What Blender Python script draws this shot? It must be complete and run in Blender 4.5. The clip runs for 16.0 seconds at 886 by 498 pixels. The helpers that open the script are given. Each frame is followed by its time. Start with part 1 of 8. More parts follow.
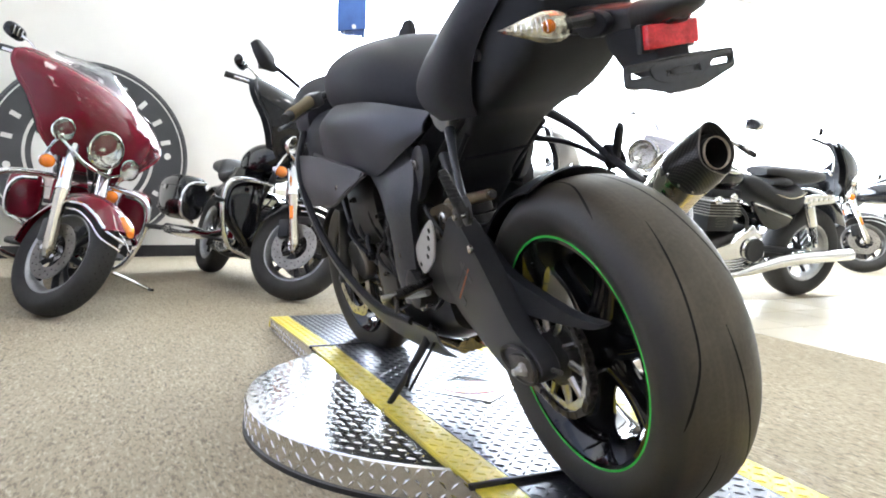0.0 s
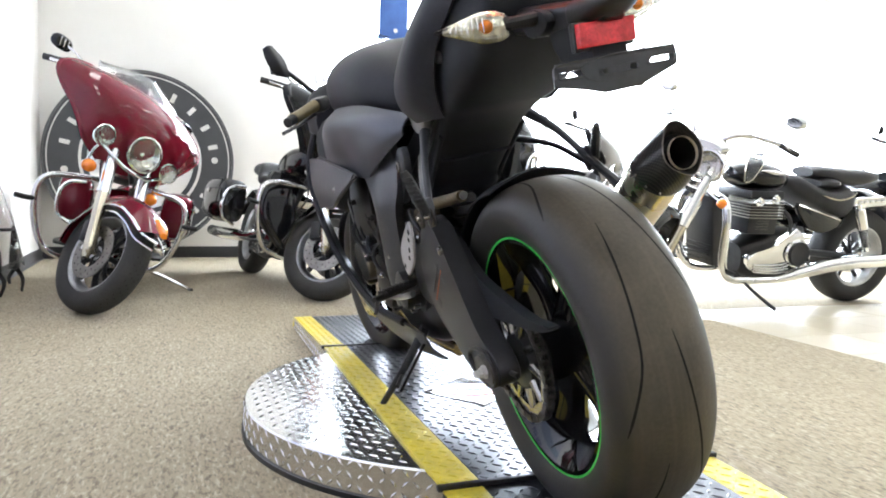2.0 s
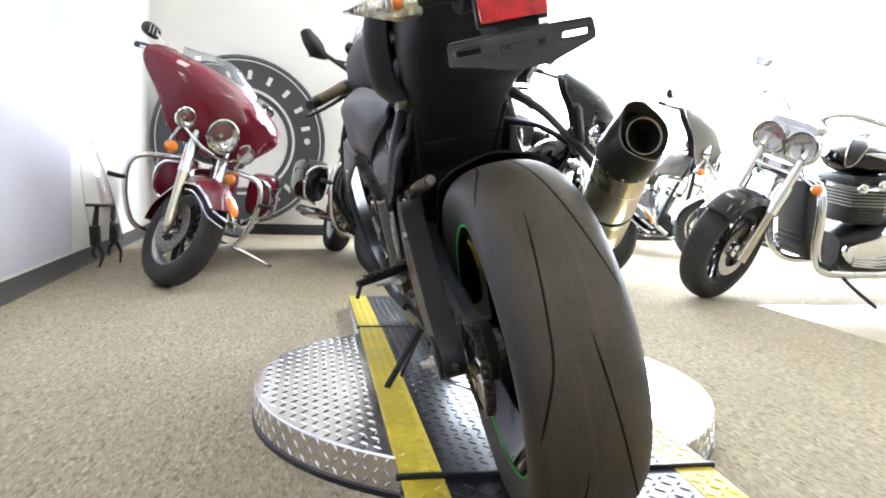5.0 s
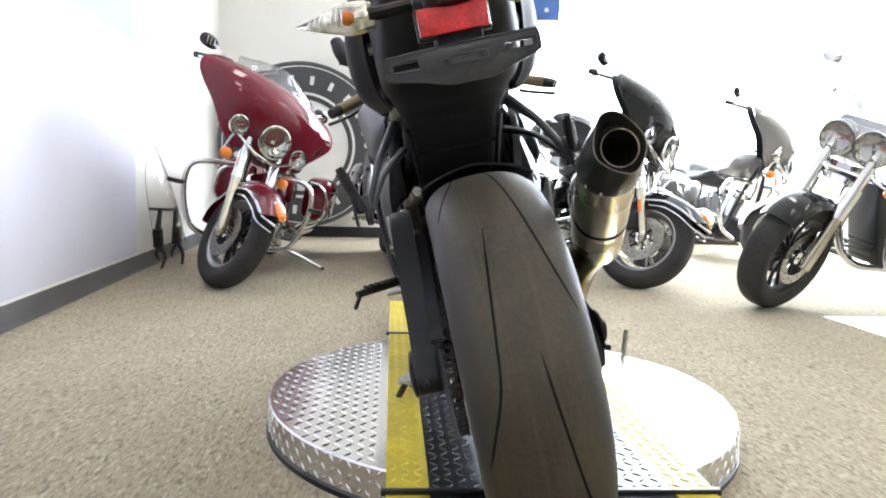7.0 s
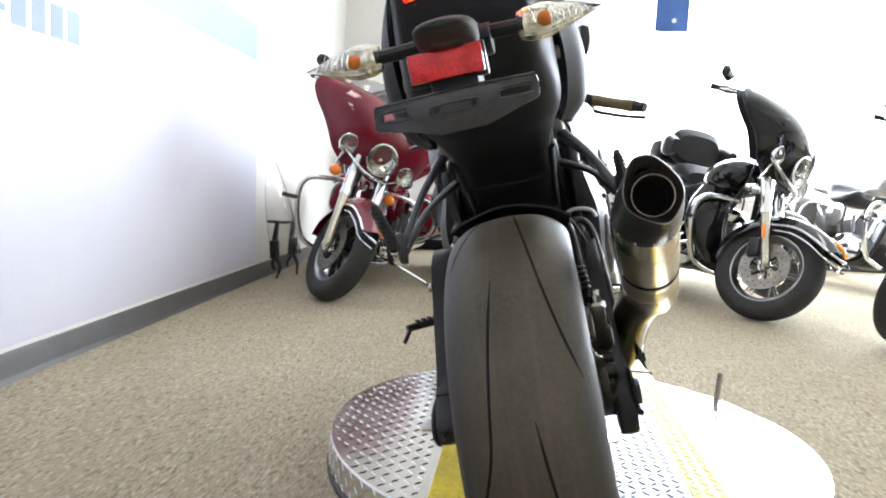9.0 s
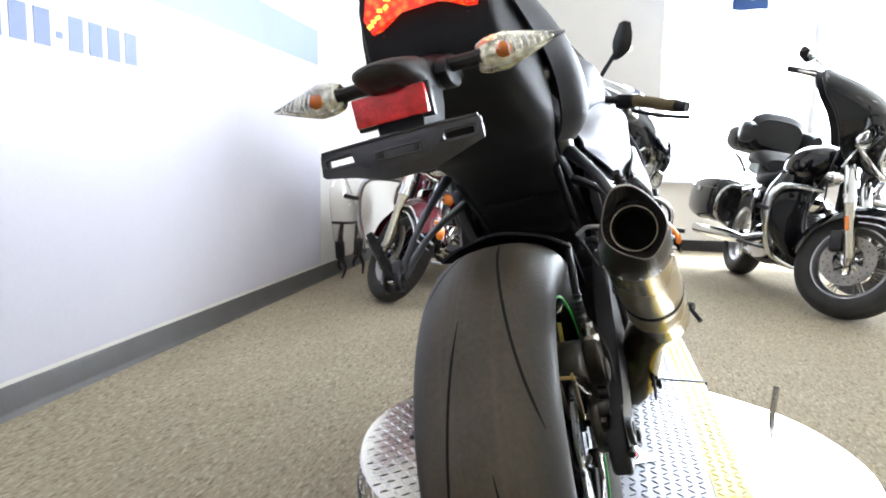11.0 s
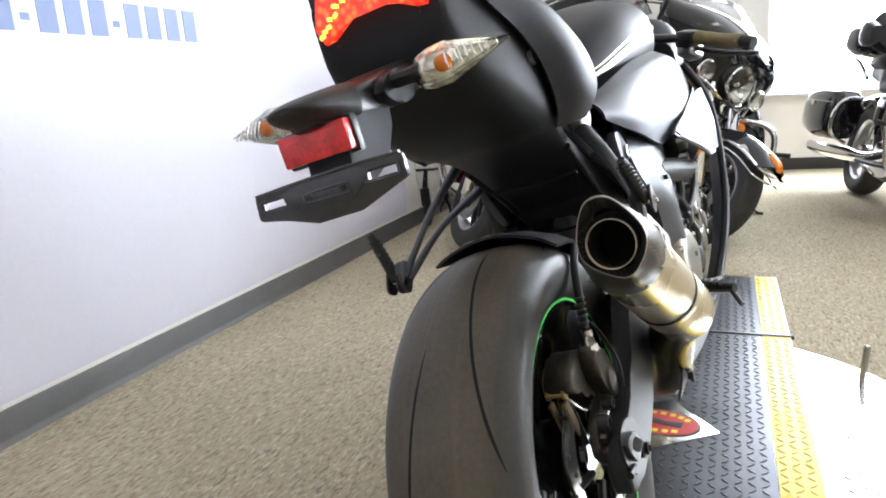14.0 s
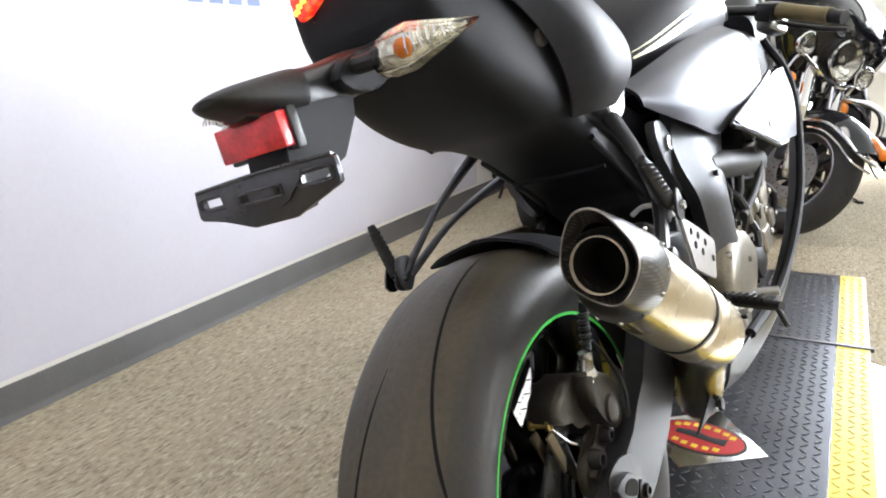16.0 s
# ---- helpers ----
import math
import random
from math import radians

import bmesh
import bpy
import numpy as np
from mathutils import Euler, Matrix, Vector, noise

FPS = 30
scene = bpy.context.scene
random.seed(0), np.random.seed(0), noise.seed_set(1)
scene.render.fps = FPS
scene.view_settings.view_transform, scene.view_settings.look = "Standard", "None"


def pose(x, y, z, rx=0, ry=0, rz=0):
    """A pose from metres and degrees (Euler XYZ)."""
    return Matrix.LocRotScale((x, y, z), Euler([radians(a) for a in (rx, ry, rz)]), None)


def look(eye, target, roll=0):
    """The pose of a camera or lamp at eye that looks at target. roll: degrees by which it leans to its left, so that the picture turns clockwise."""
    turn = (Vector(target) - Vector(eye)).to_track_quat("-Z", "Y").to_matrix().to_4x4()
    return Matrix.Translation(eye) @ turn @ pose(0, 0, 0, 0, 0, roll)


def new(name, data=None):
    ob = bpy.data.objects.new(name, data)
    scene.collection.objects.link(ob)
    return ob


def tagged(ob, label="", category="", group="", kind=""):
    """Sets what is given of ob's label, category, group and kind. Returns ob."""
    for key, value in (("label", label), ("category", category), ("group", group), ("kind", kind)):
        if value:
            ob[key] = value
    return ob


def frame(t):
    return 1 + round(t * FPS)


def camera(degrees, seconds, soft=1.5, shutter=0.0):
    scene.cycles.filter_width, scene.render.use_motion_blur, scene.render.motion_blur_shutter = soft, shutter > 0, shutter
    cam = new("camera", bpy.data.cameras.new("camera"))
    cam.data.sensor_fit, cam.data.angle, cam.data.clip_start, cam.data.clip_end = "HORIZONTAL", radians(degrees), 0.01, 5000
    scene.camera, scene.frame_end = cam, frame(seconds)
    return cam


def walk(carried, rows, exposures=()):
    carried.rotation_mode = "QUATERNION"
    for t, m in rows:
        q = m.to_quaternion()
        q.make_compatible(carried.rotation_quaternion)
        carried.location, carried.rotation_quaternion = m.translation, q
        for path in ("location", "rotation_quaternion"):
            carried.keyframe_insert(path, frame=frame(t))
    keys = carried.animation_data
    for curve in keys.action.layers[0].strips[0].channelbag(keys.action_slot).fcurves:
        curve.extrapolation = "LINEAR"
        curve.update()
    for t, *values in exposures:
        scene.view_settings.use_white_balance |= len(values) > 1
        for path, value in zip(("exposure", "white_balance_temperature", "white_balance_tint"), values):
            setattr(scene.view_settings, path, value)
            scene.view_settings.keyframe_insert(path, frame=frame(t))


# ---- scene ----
cam = camera(65.6, 16.0, soft=1.9)
METRES, EYE, TILT, LEAN, TURN = 1.38, 0.65, -4.283, -1.672, -24.6
START_X, START_Y = -0.944, -1.792
ROWS = [
    (0.0, 0.0, 0.0, 0.0, 0.0, 0.0, -0.0),
    (0.5, 0.0292, -0.0059, -0.0014, 0.66, 0.22, 0.05),
    (1.0, 0.0596, -0.0065, -0.0019, 1.19, 0.17, -0.16),
    (1.5, 0.091, -0.0032, -0.002, 2.53, 0.38, -0.17),
    (2.0, 0.1234, 0.0023, -0.0011, 4.73, 0.2, -0.26),
    (2.5, 0.1569, 0.0106, 0.0004, 6.97, -0.57, -0.12),
    (3.0, 0.191, 0.0221, 0.0031, 8.58, -1.19, -0.21),
    (3.5, 0.225, 0.0327, 0.0049, 9.83, -1.28, -0.35),
    (4.0, 0.2581, 0.0422, 0.0057, 11.72, -1.26, -1.03),
    (6.5, 0.4078, 0.097, 0.0216, 17.85, -1.77, -1.54),
    (7.0, 0.4312, 0.114, 0.0286, 20.33, -1.62, -1.83),
    (7.5, 0.4558, 0.1352, 0.0367, 23.03, -1.73, -2.0),
    (8.0, 0.479, 0.1558, 0.0474, 26.59, -2.06, -2.55),
    (8.5, 0.5021, 0.1762, 0.06, 29.05, -1.55, -3.38),
    (9.0, 0.5229, 0.1957, 0.0725, 31.1, -1.25, -3.49),
    (11.5, 0.6197, 0.2906, 0.1366, 40.09, -3.71, -2.05),
    (12.0, 0.6392, 0.308, 0.1478, 41.87, -5.52, -1.58),
    (12.5, 0.6529, 0.3293, 0.1616, 42.27, -6.45, -0.44),
    (13.0, 0.663, 0.3515, 0.1775, 42.46, -6.8, 0.59),
    (13.5, 0.6672, 0.3725, 0.1941, 44.75, -8.12, 1.88),
    (14.0, 0.6676, 0.3954, 0.2089, 47.1, -8.67, 1.98),
    (14.5, 0.668, 0.4213, 0.2195, 48.94, -9.35, 1.76),
    (15.0, 0.6697, 0.4505, 0.2245, 51.16, -10.25, 1.0),
    (15.5, 0.67, 0.4831, 0.2269, 53.02, -10.85, 0.31),
    (16.0, 0.6698, 0.5154, 0.2295, 54.62, -11.35, 0.24),
]
walk(cam, [(t, pose(START_X, START_Y, EYE, TILT, LEAN, TURN) @ pose(METRES * x, METRES * y, METRES * z, 90 + pitch, roll, yaw)) for t, x, y, z, yaw, pitch, roll in ROWS],
     exposures=[(0.0, 1.44, 6250, 13), (4.0, 1.40, 6350, 13), (7.0, 1.28, 6350, 13), (9.0, 1.11, 6400, 13), (12.5, 0.88, 6400, 13), (16.0, 1.1, 6650, 14)])

# ---- light ----
world = bpy.data.worlds.new("world")
scene.world = world
world.use_nodes = True
sky = world.node_tree.nodes.new("ShaderNodeTexSky")
sky.sky_type, sky.sun_disc = "NISHITA", False
sky.sun_elevation, sky.sun_rotation = radians(48), radians(20)
world.node_tree.links.new(sky.outputs[0], world.node_tree.nodes["Background"].inputs[0])
world.node_tree.nodes["Background"].inputs[1].default_value = 0.15


def area(name, m, sx, sy, watts, color):
    d = bpy.data.lights.new(name, "AREA")
    d.shape, d.size, d.size_y, d.energy, d.color = "RECTANGLE", sx, sy, watts, color
    ob = new(name, d)
    ob.matrix_world = m
    return ob


WB = math.degrees(math.atan(0.065))  # the far wall's turn
sun_data = bpy.data.lights.new("sun", "SUN")
sun_data.energy, sun_data.angle, sun_data.color = 3.0, radians(0.53), (1.0, 0.95, 0.87)
sun = new("sun", sun_data)
sun.matrix_world = look((4, 14, 13), (2, 6, 0))
# daylight standing in the far wall's window openings, facing the room
area("window_daylight", pose(3.3, 5.80, 1.98, 90, 0, 180 + WB), 5.6, 2.5, 420, (0.82, 0.915, 1.0))
area("window_daylight", pose(9.2, 6.17, 1.98, 90, 0, 180 + WB), 5.0, 2.5, 390, (0.82, 0.915, 1.0))

# ---- building helpers ----
def B():
    return bmesh.new()


def part(name, bm, material, parent=None, label="", m=None, sharp=35):
    """Links a bmesh as one mesh object under a thing or a part."""
    if m is not None:
        bm.transform(m)
    bmesh.ops.recalc_face_normals(bm, faces=bm.faces)
    me = bpy.data.meshes.new(name)
    bm.to_mesh(me)
    bm.free()
    me.polygons.foreach_set("use_smooth", [True] * len(me.polygons))
    me.set_sharp_from_angle(angle=radians(sharp))
    me.materials.append(material)
    ob = new(name, me)
    if parent is not None:
        ob.parent = parent
    if label:
        ob["label"] = label
    return ob


def thing(name, m, label, category, group="", kind=""):
    ob = new(name)
    ob.empty_display_size = 0.1
    ob.matrix_world = m
    return tagged(ob, label, category, group, kind)


def box(bm, c, s, rot=(0, 0, 0), bev=0.0, seg=2):
    r = bmesh.ops.create_cube(bm, size=1.0, matrix=pose(*c, *rot) @ Matrix.Diagonal((*s, 1)))
    if bev:
        es = list({e for v in r["verts"] for e in v.link_edges})
        bmesh.ops.bevel(bm, geom=es, offset=bev, segments=seg, profile=0.6, affect="EDGES", clamp_overlap=True)


def rings(bm, rs, closed_u=True, cap=True, closed_v=False):
    """Skins rings of points, each ring closed when closed_u."""
    vs = [[bm.verts.new(p) for p in r] for r in rs]
    n = len(vs[0])
    for i in range(len(vs) - (0 if closed_v else 1)):
        a, b = vs[i], vs[(i + 1) % len(vs)]
        for j in range(n if closed_u else n - 1):
            k = (j + 1) % n
            bm.faces.new((a[j], a[k], b[k], b[j]))
    if cap and closed_u and not closed_v:
        bm.faces.new(vs[0][::-1])
        bm.faces.new(vs[-1])
    return vs


def smooth_line(pts, sub=5, closed=False):
    pts = [Vector(p) for p in pts]
    n, out = len(pts), []
    for i in range(n if closed else n - 1):
        if closed:
            p0, p1, p2, p3 = pts[i - 1], pts[i], pts[(i + 1) % n], pts[(i + 2) % n]
        else:
            p1, p2 = pts[i], pts[i + 1]
            p0 = pts[i - 1] if i else p1 * 2 - p2
            p3 = pts[i + 2] if i + 2 < n else p2 * 2 - p1
        for k in range(sub):
            t = k / sub
            out.append(0.5 * (2 * p1 + (p2 - p0) * t + (2 * p0 - 5 * p1 + 4 * p2 - p3) * t * t + (3 * p1 - p0 - 3 * p2 + p3) * t ** 3))
    if not closed:
        out.append(pts[-1])
    return out


def tube(bm, pts, r, n=8, sub=5, closed=False, flat=1.0):
    """A round bar along a smooth line; r may be one radius or one per control point."""
    line = smooth_line(pts, sub, closed)
    rad = [r] * len(line) if not hasattr(r, "__len__") else [v.x for v in smooth_line([(q, 0, 0) for q in r], sub, closed)]
    rs, up = [], None
    for i, p in enumerate(line):
        a, b = line[i - 1] if (i or closed) else p, line[(i + 1) % len(line)] if (i + 1 < len(line) or closed) else p
        d = (b - a).normalized()
        if up is None:
            up = d.orthogonal().normalized() if abs(d.z) > 0.9 else d.cross(Vector((0, 0, 1))).normalized()
        up = (up - d * up.dot(d)).normalized()
        w = d.cross(up)
        rs.append([p + up * math.cos(2 * math.pi * k / n) * rad[i] + w * math.sin(2 * math.pi * k / n) * rad[i] * flat for k in range(n)])
    rings(bm, rs, True, True, closed)


def rod(bm, a, b, r0, r1=None, n=16):
    a, b = Vector(a), Vector(b)
    d = (b - a).normalized()
    u = d.orthogonal().normalized()
    w = d.cross(u)
    r1 = r0 if r1 is None else r1
    rings(bm, [[p + (u * math.cos(2 * math.pi * k / n) + w * math.sin(2 * math.pi * k / n)) * r for k in range(n)] for p, r in ((a, r0), (b, r1))])


def lathe(bm, prof, c=(0, 0, 0), axis="x", n=48, closed=False, m=None):
    """Turns (radius, height) points round an axis through c; closed joins the profile's ends."""
    rs = []
    for r, h in prof:
        ring = []
        for k in range(n):
            a = 2 * math.pi * k / n
            ca, sa = r * math.cos(a), r * math.sin(a)
            p = {"x": (h, ca, sa), "y": (sa, h, ca), "z": (ca, sa, h)}[axis]
            p = Vector(p)
            ring.append((m @ p if m else p) + Vector(c))
        rs.append(ring)
    rings(bm, rs, True, not closed, closed)


def slab(bm, poly, x0, x1, bev=0.004, seg=2, axis="x"):
    """A flat plate: an outline of (y, z) points (or (x, z), (x, y)) thickened along the axis."""
    put = {"x": lambda a, b, h: (h, a, b), "y": lambda a, b, h: (a, h, b), "z": lambda a, b, h: (a, b, h)}[axis]
    v0 = [bm.verts.new(put(a, b, x0)) for a, b in poly]
    v1 = [bm.verts.new(put(a, b, x1)) for a, b in poly]
    n = len(poly)
    fs = [bm.faces.new(v0[::-1]), bm.faces.new(v1)]
    for i in range(n):
        fs.append(bm.faces.new((v0[i], v0[(i + 1) % n], v1[(i + 1) % n], v1[i])))
    if bev:
        es = [e for f in fs[:2] for e in f.edges]
        bmesh.ops.bevel(bm, geom=es, offset=bev, segments=seg, profile=0.6, affect="EDGES", clamp_overlap=True)


def round_poly(poly, sub=4):
    return [(p.x, p.y) for p in smooth_line([(a, b, 0) for a, b in poly], sub, True)]


def oval(cx, hw, z0, z1, y, e=2.5, n=28, ax="y"):
    """A superellipse ring; e 2 is an ellipse, more is boxier."""
    out, cz, hz = [], (z0 + z1) / 2, (z1 - z0) / 2
    for k in range(n):
        a = 2 * math.pi * (k + 0.5) / n
        c, s = math.cos(a), math.sin(a)
        px, pz = cx + hw * math.copysign(abs(c) ** (2 / e), c), cz + hz * math.copysign(abs(s) ** (2 / e), s)
        out.append({"y": (px, y, pz), "x": (y, px, pz), "z": (px, pz, y)}[ax])
    return out


def body(bm, secs, n=28, sub=4, ax="y"):
    """A skin over superellipse sections (station, centre, half width, low, high, exponent)."""
    cols = [[v.x for v in smooth_line([(s[i], 0, 0) for s in secs], sub)] for i in range(6)]
    rings(bm, [oval(c, w, lo, hi, y, max(e, 1.2), n, ax) for y, c, w, lo, hi, e in zip(*cols)])


def patch(bm, ctrl, sub=5, thick=0.004):
    """A smooth sheet through a grid of points, given a thickness."""
    cols = [smooth_line(r, sub) for r in ctrl]
    grid = list(map(list, zip(*[smooth_line(c, sub) for c in zip(*cols)])))
    nu, nv = len(grid), len(grid[0])
    nor = []
    for i in range(nu):
        row = []
        for j in range(nv):
            du = grid[min(i + 1, nu - 1)][j] - grid[max(i - 1, 0)][j]
            dv = grid[i][min(j + 1, nv - 1)] - grid[i][max(j - 1, 0)]
            row.append(du.cross(dv).normalized())
        nor.append(row)
    a = [[bm.verts.new(grid[i][j]) for j in range(nv)] for i in range(nu)]
    b = [[bm.verts.new(grid[i][j] - nor[i][j] * thick) for j in range(nv)] for i in range(nu)]
    for i in range(nu - 1):
        for j in range(nv - 1):
            bm.faces.new((a[i][j], a[i + 1][j], a[i + 1][j + 1], a[i][j + 1]))
            bm.faces.new((b[i][j], b[i][j + 1], b[i + 1][j + 1], b[i + 1][j]))
    for i in range(nu - 1):
        bm.faces.new((a[i][0], b[i][0], b[i + 1][0], a[i + 1][0]))
        bm.faces.new((a[i][-1], a[i + 1][-1], b[i + 1][-1], b[i][-1]))
    for j in range(nv - 1):
        bm.faces.new((a[0][j], a[0][j + 1], b[0][j + 1], b[0][j]))
        bm.faces.new((a[-1][j], b[-1][j], b[-1][j + 1], a[-1][j + 1]))


def ball(bm, c, s, n=16, rot=(0, 0, 0)):
    bmesh.ops.create_uvsphere(bm, u_segments=n, v_segments=max(6, n // 2), radius=1.0, matrix=pose(*c, *rot) @ Matrix.Diagonal((*s, 1)))


def mat(name, col, rough=0.5, metal=0.0, var=0.12, scale=6.0, fine=120.0, bump=0.0, coat=0.0, trans=0.0, ior=1.45, rvar=0.12, dirt=None, dirt_amount=0.0, emit=0.0, emit_col=None, spec=0.5):
    """A principled surface with broad and fine variation of colour and gloss, and fine relief."""
    m = bpy.data.materials.new(name)
    m.use_nodes = True
    nt = m.node_tree
    N, L = nt.nodes, nt.links
    b = N["Principled BSDF"]
    b.inputs["Metallic"].default_value = metal
    b.inputs["Coat Weight"].default_value = coat
    b.inputs["Coat Roughness"].default_value = 0.04
    b.inputs["Transmission Weight"].default_value = trans
    b.inputs["IOR"].default_value = ior
    b.inputs["Specular IOR Level"].default_value = spec
    if emit:
        b.inputs["Emission Color"].default_value = (*(emit_col or col), 1)
        b.inputs["Emission Strength"].default_value = emit
    tc = N.new("ShaderNodeTexCoord")
    n1, n2 = N.new("ShaderNodeTexNoise"), N.new("ShaderNodeTexNoise")
    for n, s, d in ((n1, scale, 4), (n2, fine, 3)):
        n.inputs["Scale"].default_value, n.inputs["Detail"].default_value = s, d
        L.new(tc.outputs["Object"], n.inputs["Vector"])
    mixn = N.new("ShaderNodeMath")
    mixn.operation = "MULTIPLY_ADD"
    mixn.inputs[1].default_value = 0.35
    L.new(n2.outputs["Fac"], mixn.inputs[0])
    scl = N.new("ShaderNodeMath")
    scl.operation = "MULTIPLY"
    scl.inputs[1].default_value = 0.65
    L.new(n1.outputs["Fac"], scl.inputs[0])
    L.new(scl.outputs[0], mixn.inputs[2])
    ramp = N.new("ShaderNodeValToRGB")
    lo = dirt or tuple(c * (1 - 2.2 * var) for c in col)
    ramp.color_ramp.elements[0].position, ramp.color_ramp.elements[1].position = 0.3, 0.7
    a = 1 - (dirt_amount if dirt else 0)
    ramp.color_ramp.elements[0].color = (*[max(0.0, x * (1 - a) + c * (1 - 1.2 * var) * a) if dirt else max(0.0, x) for x, c in zip(lo, col)], 1)
    ramp.color_ramp.elements[1].color = (*[min(1.0, c * (1 + var)) for c in col], 1)
    L.new(mixn.outputs[0], ramp.inputs["Fac"])
    L.new(ramp.outputs["Color"], b.inputs["Base Color"])
    rr = N.new("ShaderNodeMapRange")
    rr.inputs["To Min"].default_value, rr.inputs["To Max"].default_value = max(0.02, rough * (1 - rvar)), min(1.0, rough * (1 + rvar))
    L.new(n1.outputs["Fac"], rr.inputs["Value"])
    L.new(rr.outputs[0], b.inputs["Roughness"])
    if bump:
        bp = N.new("ShaderNodeBump")
        bp.inputs["Strength"].default_value, bp.inputs["Distance"].default_value = bump, 0.002
        L.new(n2.outputs["Fac"], bp.inputs["Height"])
        L.new(bp.outputs["Normal"], b.inputs["Normal"])
    return m


def clear(name, col, rough=0.02, ior=1.45):
    """Glass or clear plastic."""
    m = mat(name, col, rough, trans=1.0, ior=ior, var=0.01)
    return m

WALL_PAINT = mat("wall_paint", (0.80, 0.78, 0.74), 0.7, var=0.03, scale=2, fine=180, bump=0.15)
CEIL_PAINT = mat("ceiling_paint", (0.78, 0.77, 0.74), 0.85, var=0.04, scale=3, fine=90, bump=0.3)
VINYL = mat("printed_vinyl", (0.62, 0.61, 0.69), 0.42, var=0.03, scale=1.3, fine=60)
VINYL_BLUE = mat("blue_grey_vinyl", (0.30, 0.37, 0.52), 0.42, var=0.04, scale=2)
INK = mat("faded_blue_ink", (0.14, 0.20, 0.40), 0.45, var=0.06, scale=9)
BASE = mat("grey_rubber_baseboard", (0.105, 0.102, 0.10), 0.5, var=0.12, scale=4, bump=0.1)
BASE_B = mat("black_rubber_baseboard", (0.035, 0.035, 0.037), 0.5, var=0.12, scale=4)
FRAME_W = mat("white_window_frame", (0.70, 0.71, 0.72), 0.4, var=0.04)
GLASS = clear("window_glass", (0.97, 0.985, 0.98), 0.01)
CONCRETE = mat("outside_concrete", (0.55, 0.54, 0.51), 0.9, var=0.1, scale=0.6)
CHROME = mat("chrome", (0.72, 0.72, 0.72), 0.07, 1.0, var=0.03, scale=8, rvar=0.4)
STEEL = mat("brushed_steel", (0.46, 0.45, 0.43), 0.26, 1.0, var=0.1, scale=12, fine=300, bump=0.06)
ALLOY = mat("cast_alloy", (0.40, 0.40, 0.40), 0.33, 1.0, var=0.12, scale=14, bump=0.12)
DARKMETAL = mat("dark_cast_metal", (0.030, 0.028, 0.027), 0.40, 0.5, var=0.25, scale=16, bump=0.2)
BLACKPL = mat("satin_black_plastic", (0.020, 0.020, 0.022), 0.32, spec=0.5, var=0.2, scale=9, fine=400, bump=0.05)
ROUGHPL = mat("grained_black_plastic", (0.020, 0.021, 0.025), 0.52, spec=0.22, var=0.2, scale=12, fine=700, bump=0.25)
MATTE = mat("matte_black_paint", (0.020, 0.020, 0.025), 0.48, 0.0, spec=0.2, var=0.12, scale=5, coat=0.0)
GLOSSBLK = mat("gloss_black_paint", (0.006, 0.006, 0.008), 0.25, var=0.1, scale=4, coat=1.0, spec=0.0)
RUBBER = mat("tyre_rubber", (0.082, 0.068, 0.046), 0.48, var=0.2, scale=7, fine=160, bump=0.18)
HANDRUB = mat("black_rubber", (0.016, 0.016, 0.016), 0.55, var=0.2, scale=30, bump=0.2)
def worn_tyre(m):
    """Scuffed streaks round the tread and a paler dusty crown."""
    N, L = m.node_tree.nodes, m.node_tree.links
    b = N["Principled BSDF"]
    src = b.inputs["Base Color"].links[0].from_socket
    tc = next(n for n in N if n.type == "TEX_COORD")
    for scale, lo, hi, col, amt in (((70, 2.5, 2.5), 0.5, 0.7, (0.15, 0.115, 0.075), 0.32), ((24, 5, 5), 0.52, 0.72, (0.050, 0.041, 0.030), 0.4)):
        mp = N.new("ShaderNodeMapping")
        mp.inputs["Scale"].default_value = scale
        L.new(tc.outputs["Object"], mp.inputs["Vector"])
        n = N.new("ShaderNodeTexNoise")
        n.inputs["Scale"].default_value, n.inputs["Detail"].default_value = 1.0, 3
        L.new(mp.outputs[0], n.inputs["Vector"])
        r = N.new("ShaderNodeMapRange")
        r.inputs["From Min"].default_value, r.inputs["From Max"].default_value, r.inputs["To Max"].default_value = lo, hi, amt
        L.new(n.outputs["Fac"], r.inputs["Value"])
        mx = N.new("ShaderNodeMix")
        mx.data_type = "RGBA"
        L.new(r.outputs[0], mx.inputs[0])
        L.new(src, mx.inputs[6])
        mx.inputs[7].default_value = (*col, 1)
        src = mx.outputs[2]
    # clean dark flanks beside the scuffed brown crown
    sep, ab, edge, mx = N.new("ShaderNodeSeparateXYZ"), N.new("ShaderNodeMath"), N.new("ShaderNodeMapRange"), N.new("ShaderNodeMix")
    ab.operation, mx.data_type, edge.interpolation_type = "ABSOLUTE", "RGBA", "SMOOTHSTEP"
    edge.inputs["From Min"].default_value, edge.inputs["From Max"].default_value, edge.inputs["To Max"].default_value = 0.052, 0.088, 0.85
    L.new(tc.outputs["Object"], sep.inputs[0])
    L.new(sep.outputs["X"], ab.inputs[0])
    L.new(ab.outputs[0], edge.inputs["Value"])
    L.new(edge.outputs[0], mx.inputs[0])
    L.new(src, mx.inputs[6])
    mx.inputs[7].default_value = (0.026, 0.026, 0.028, 1)
    L.new(mx.outputs[2], b.inputs["Base Color"])


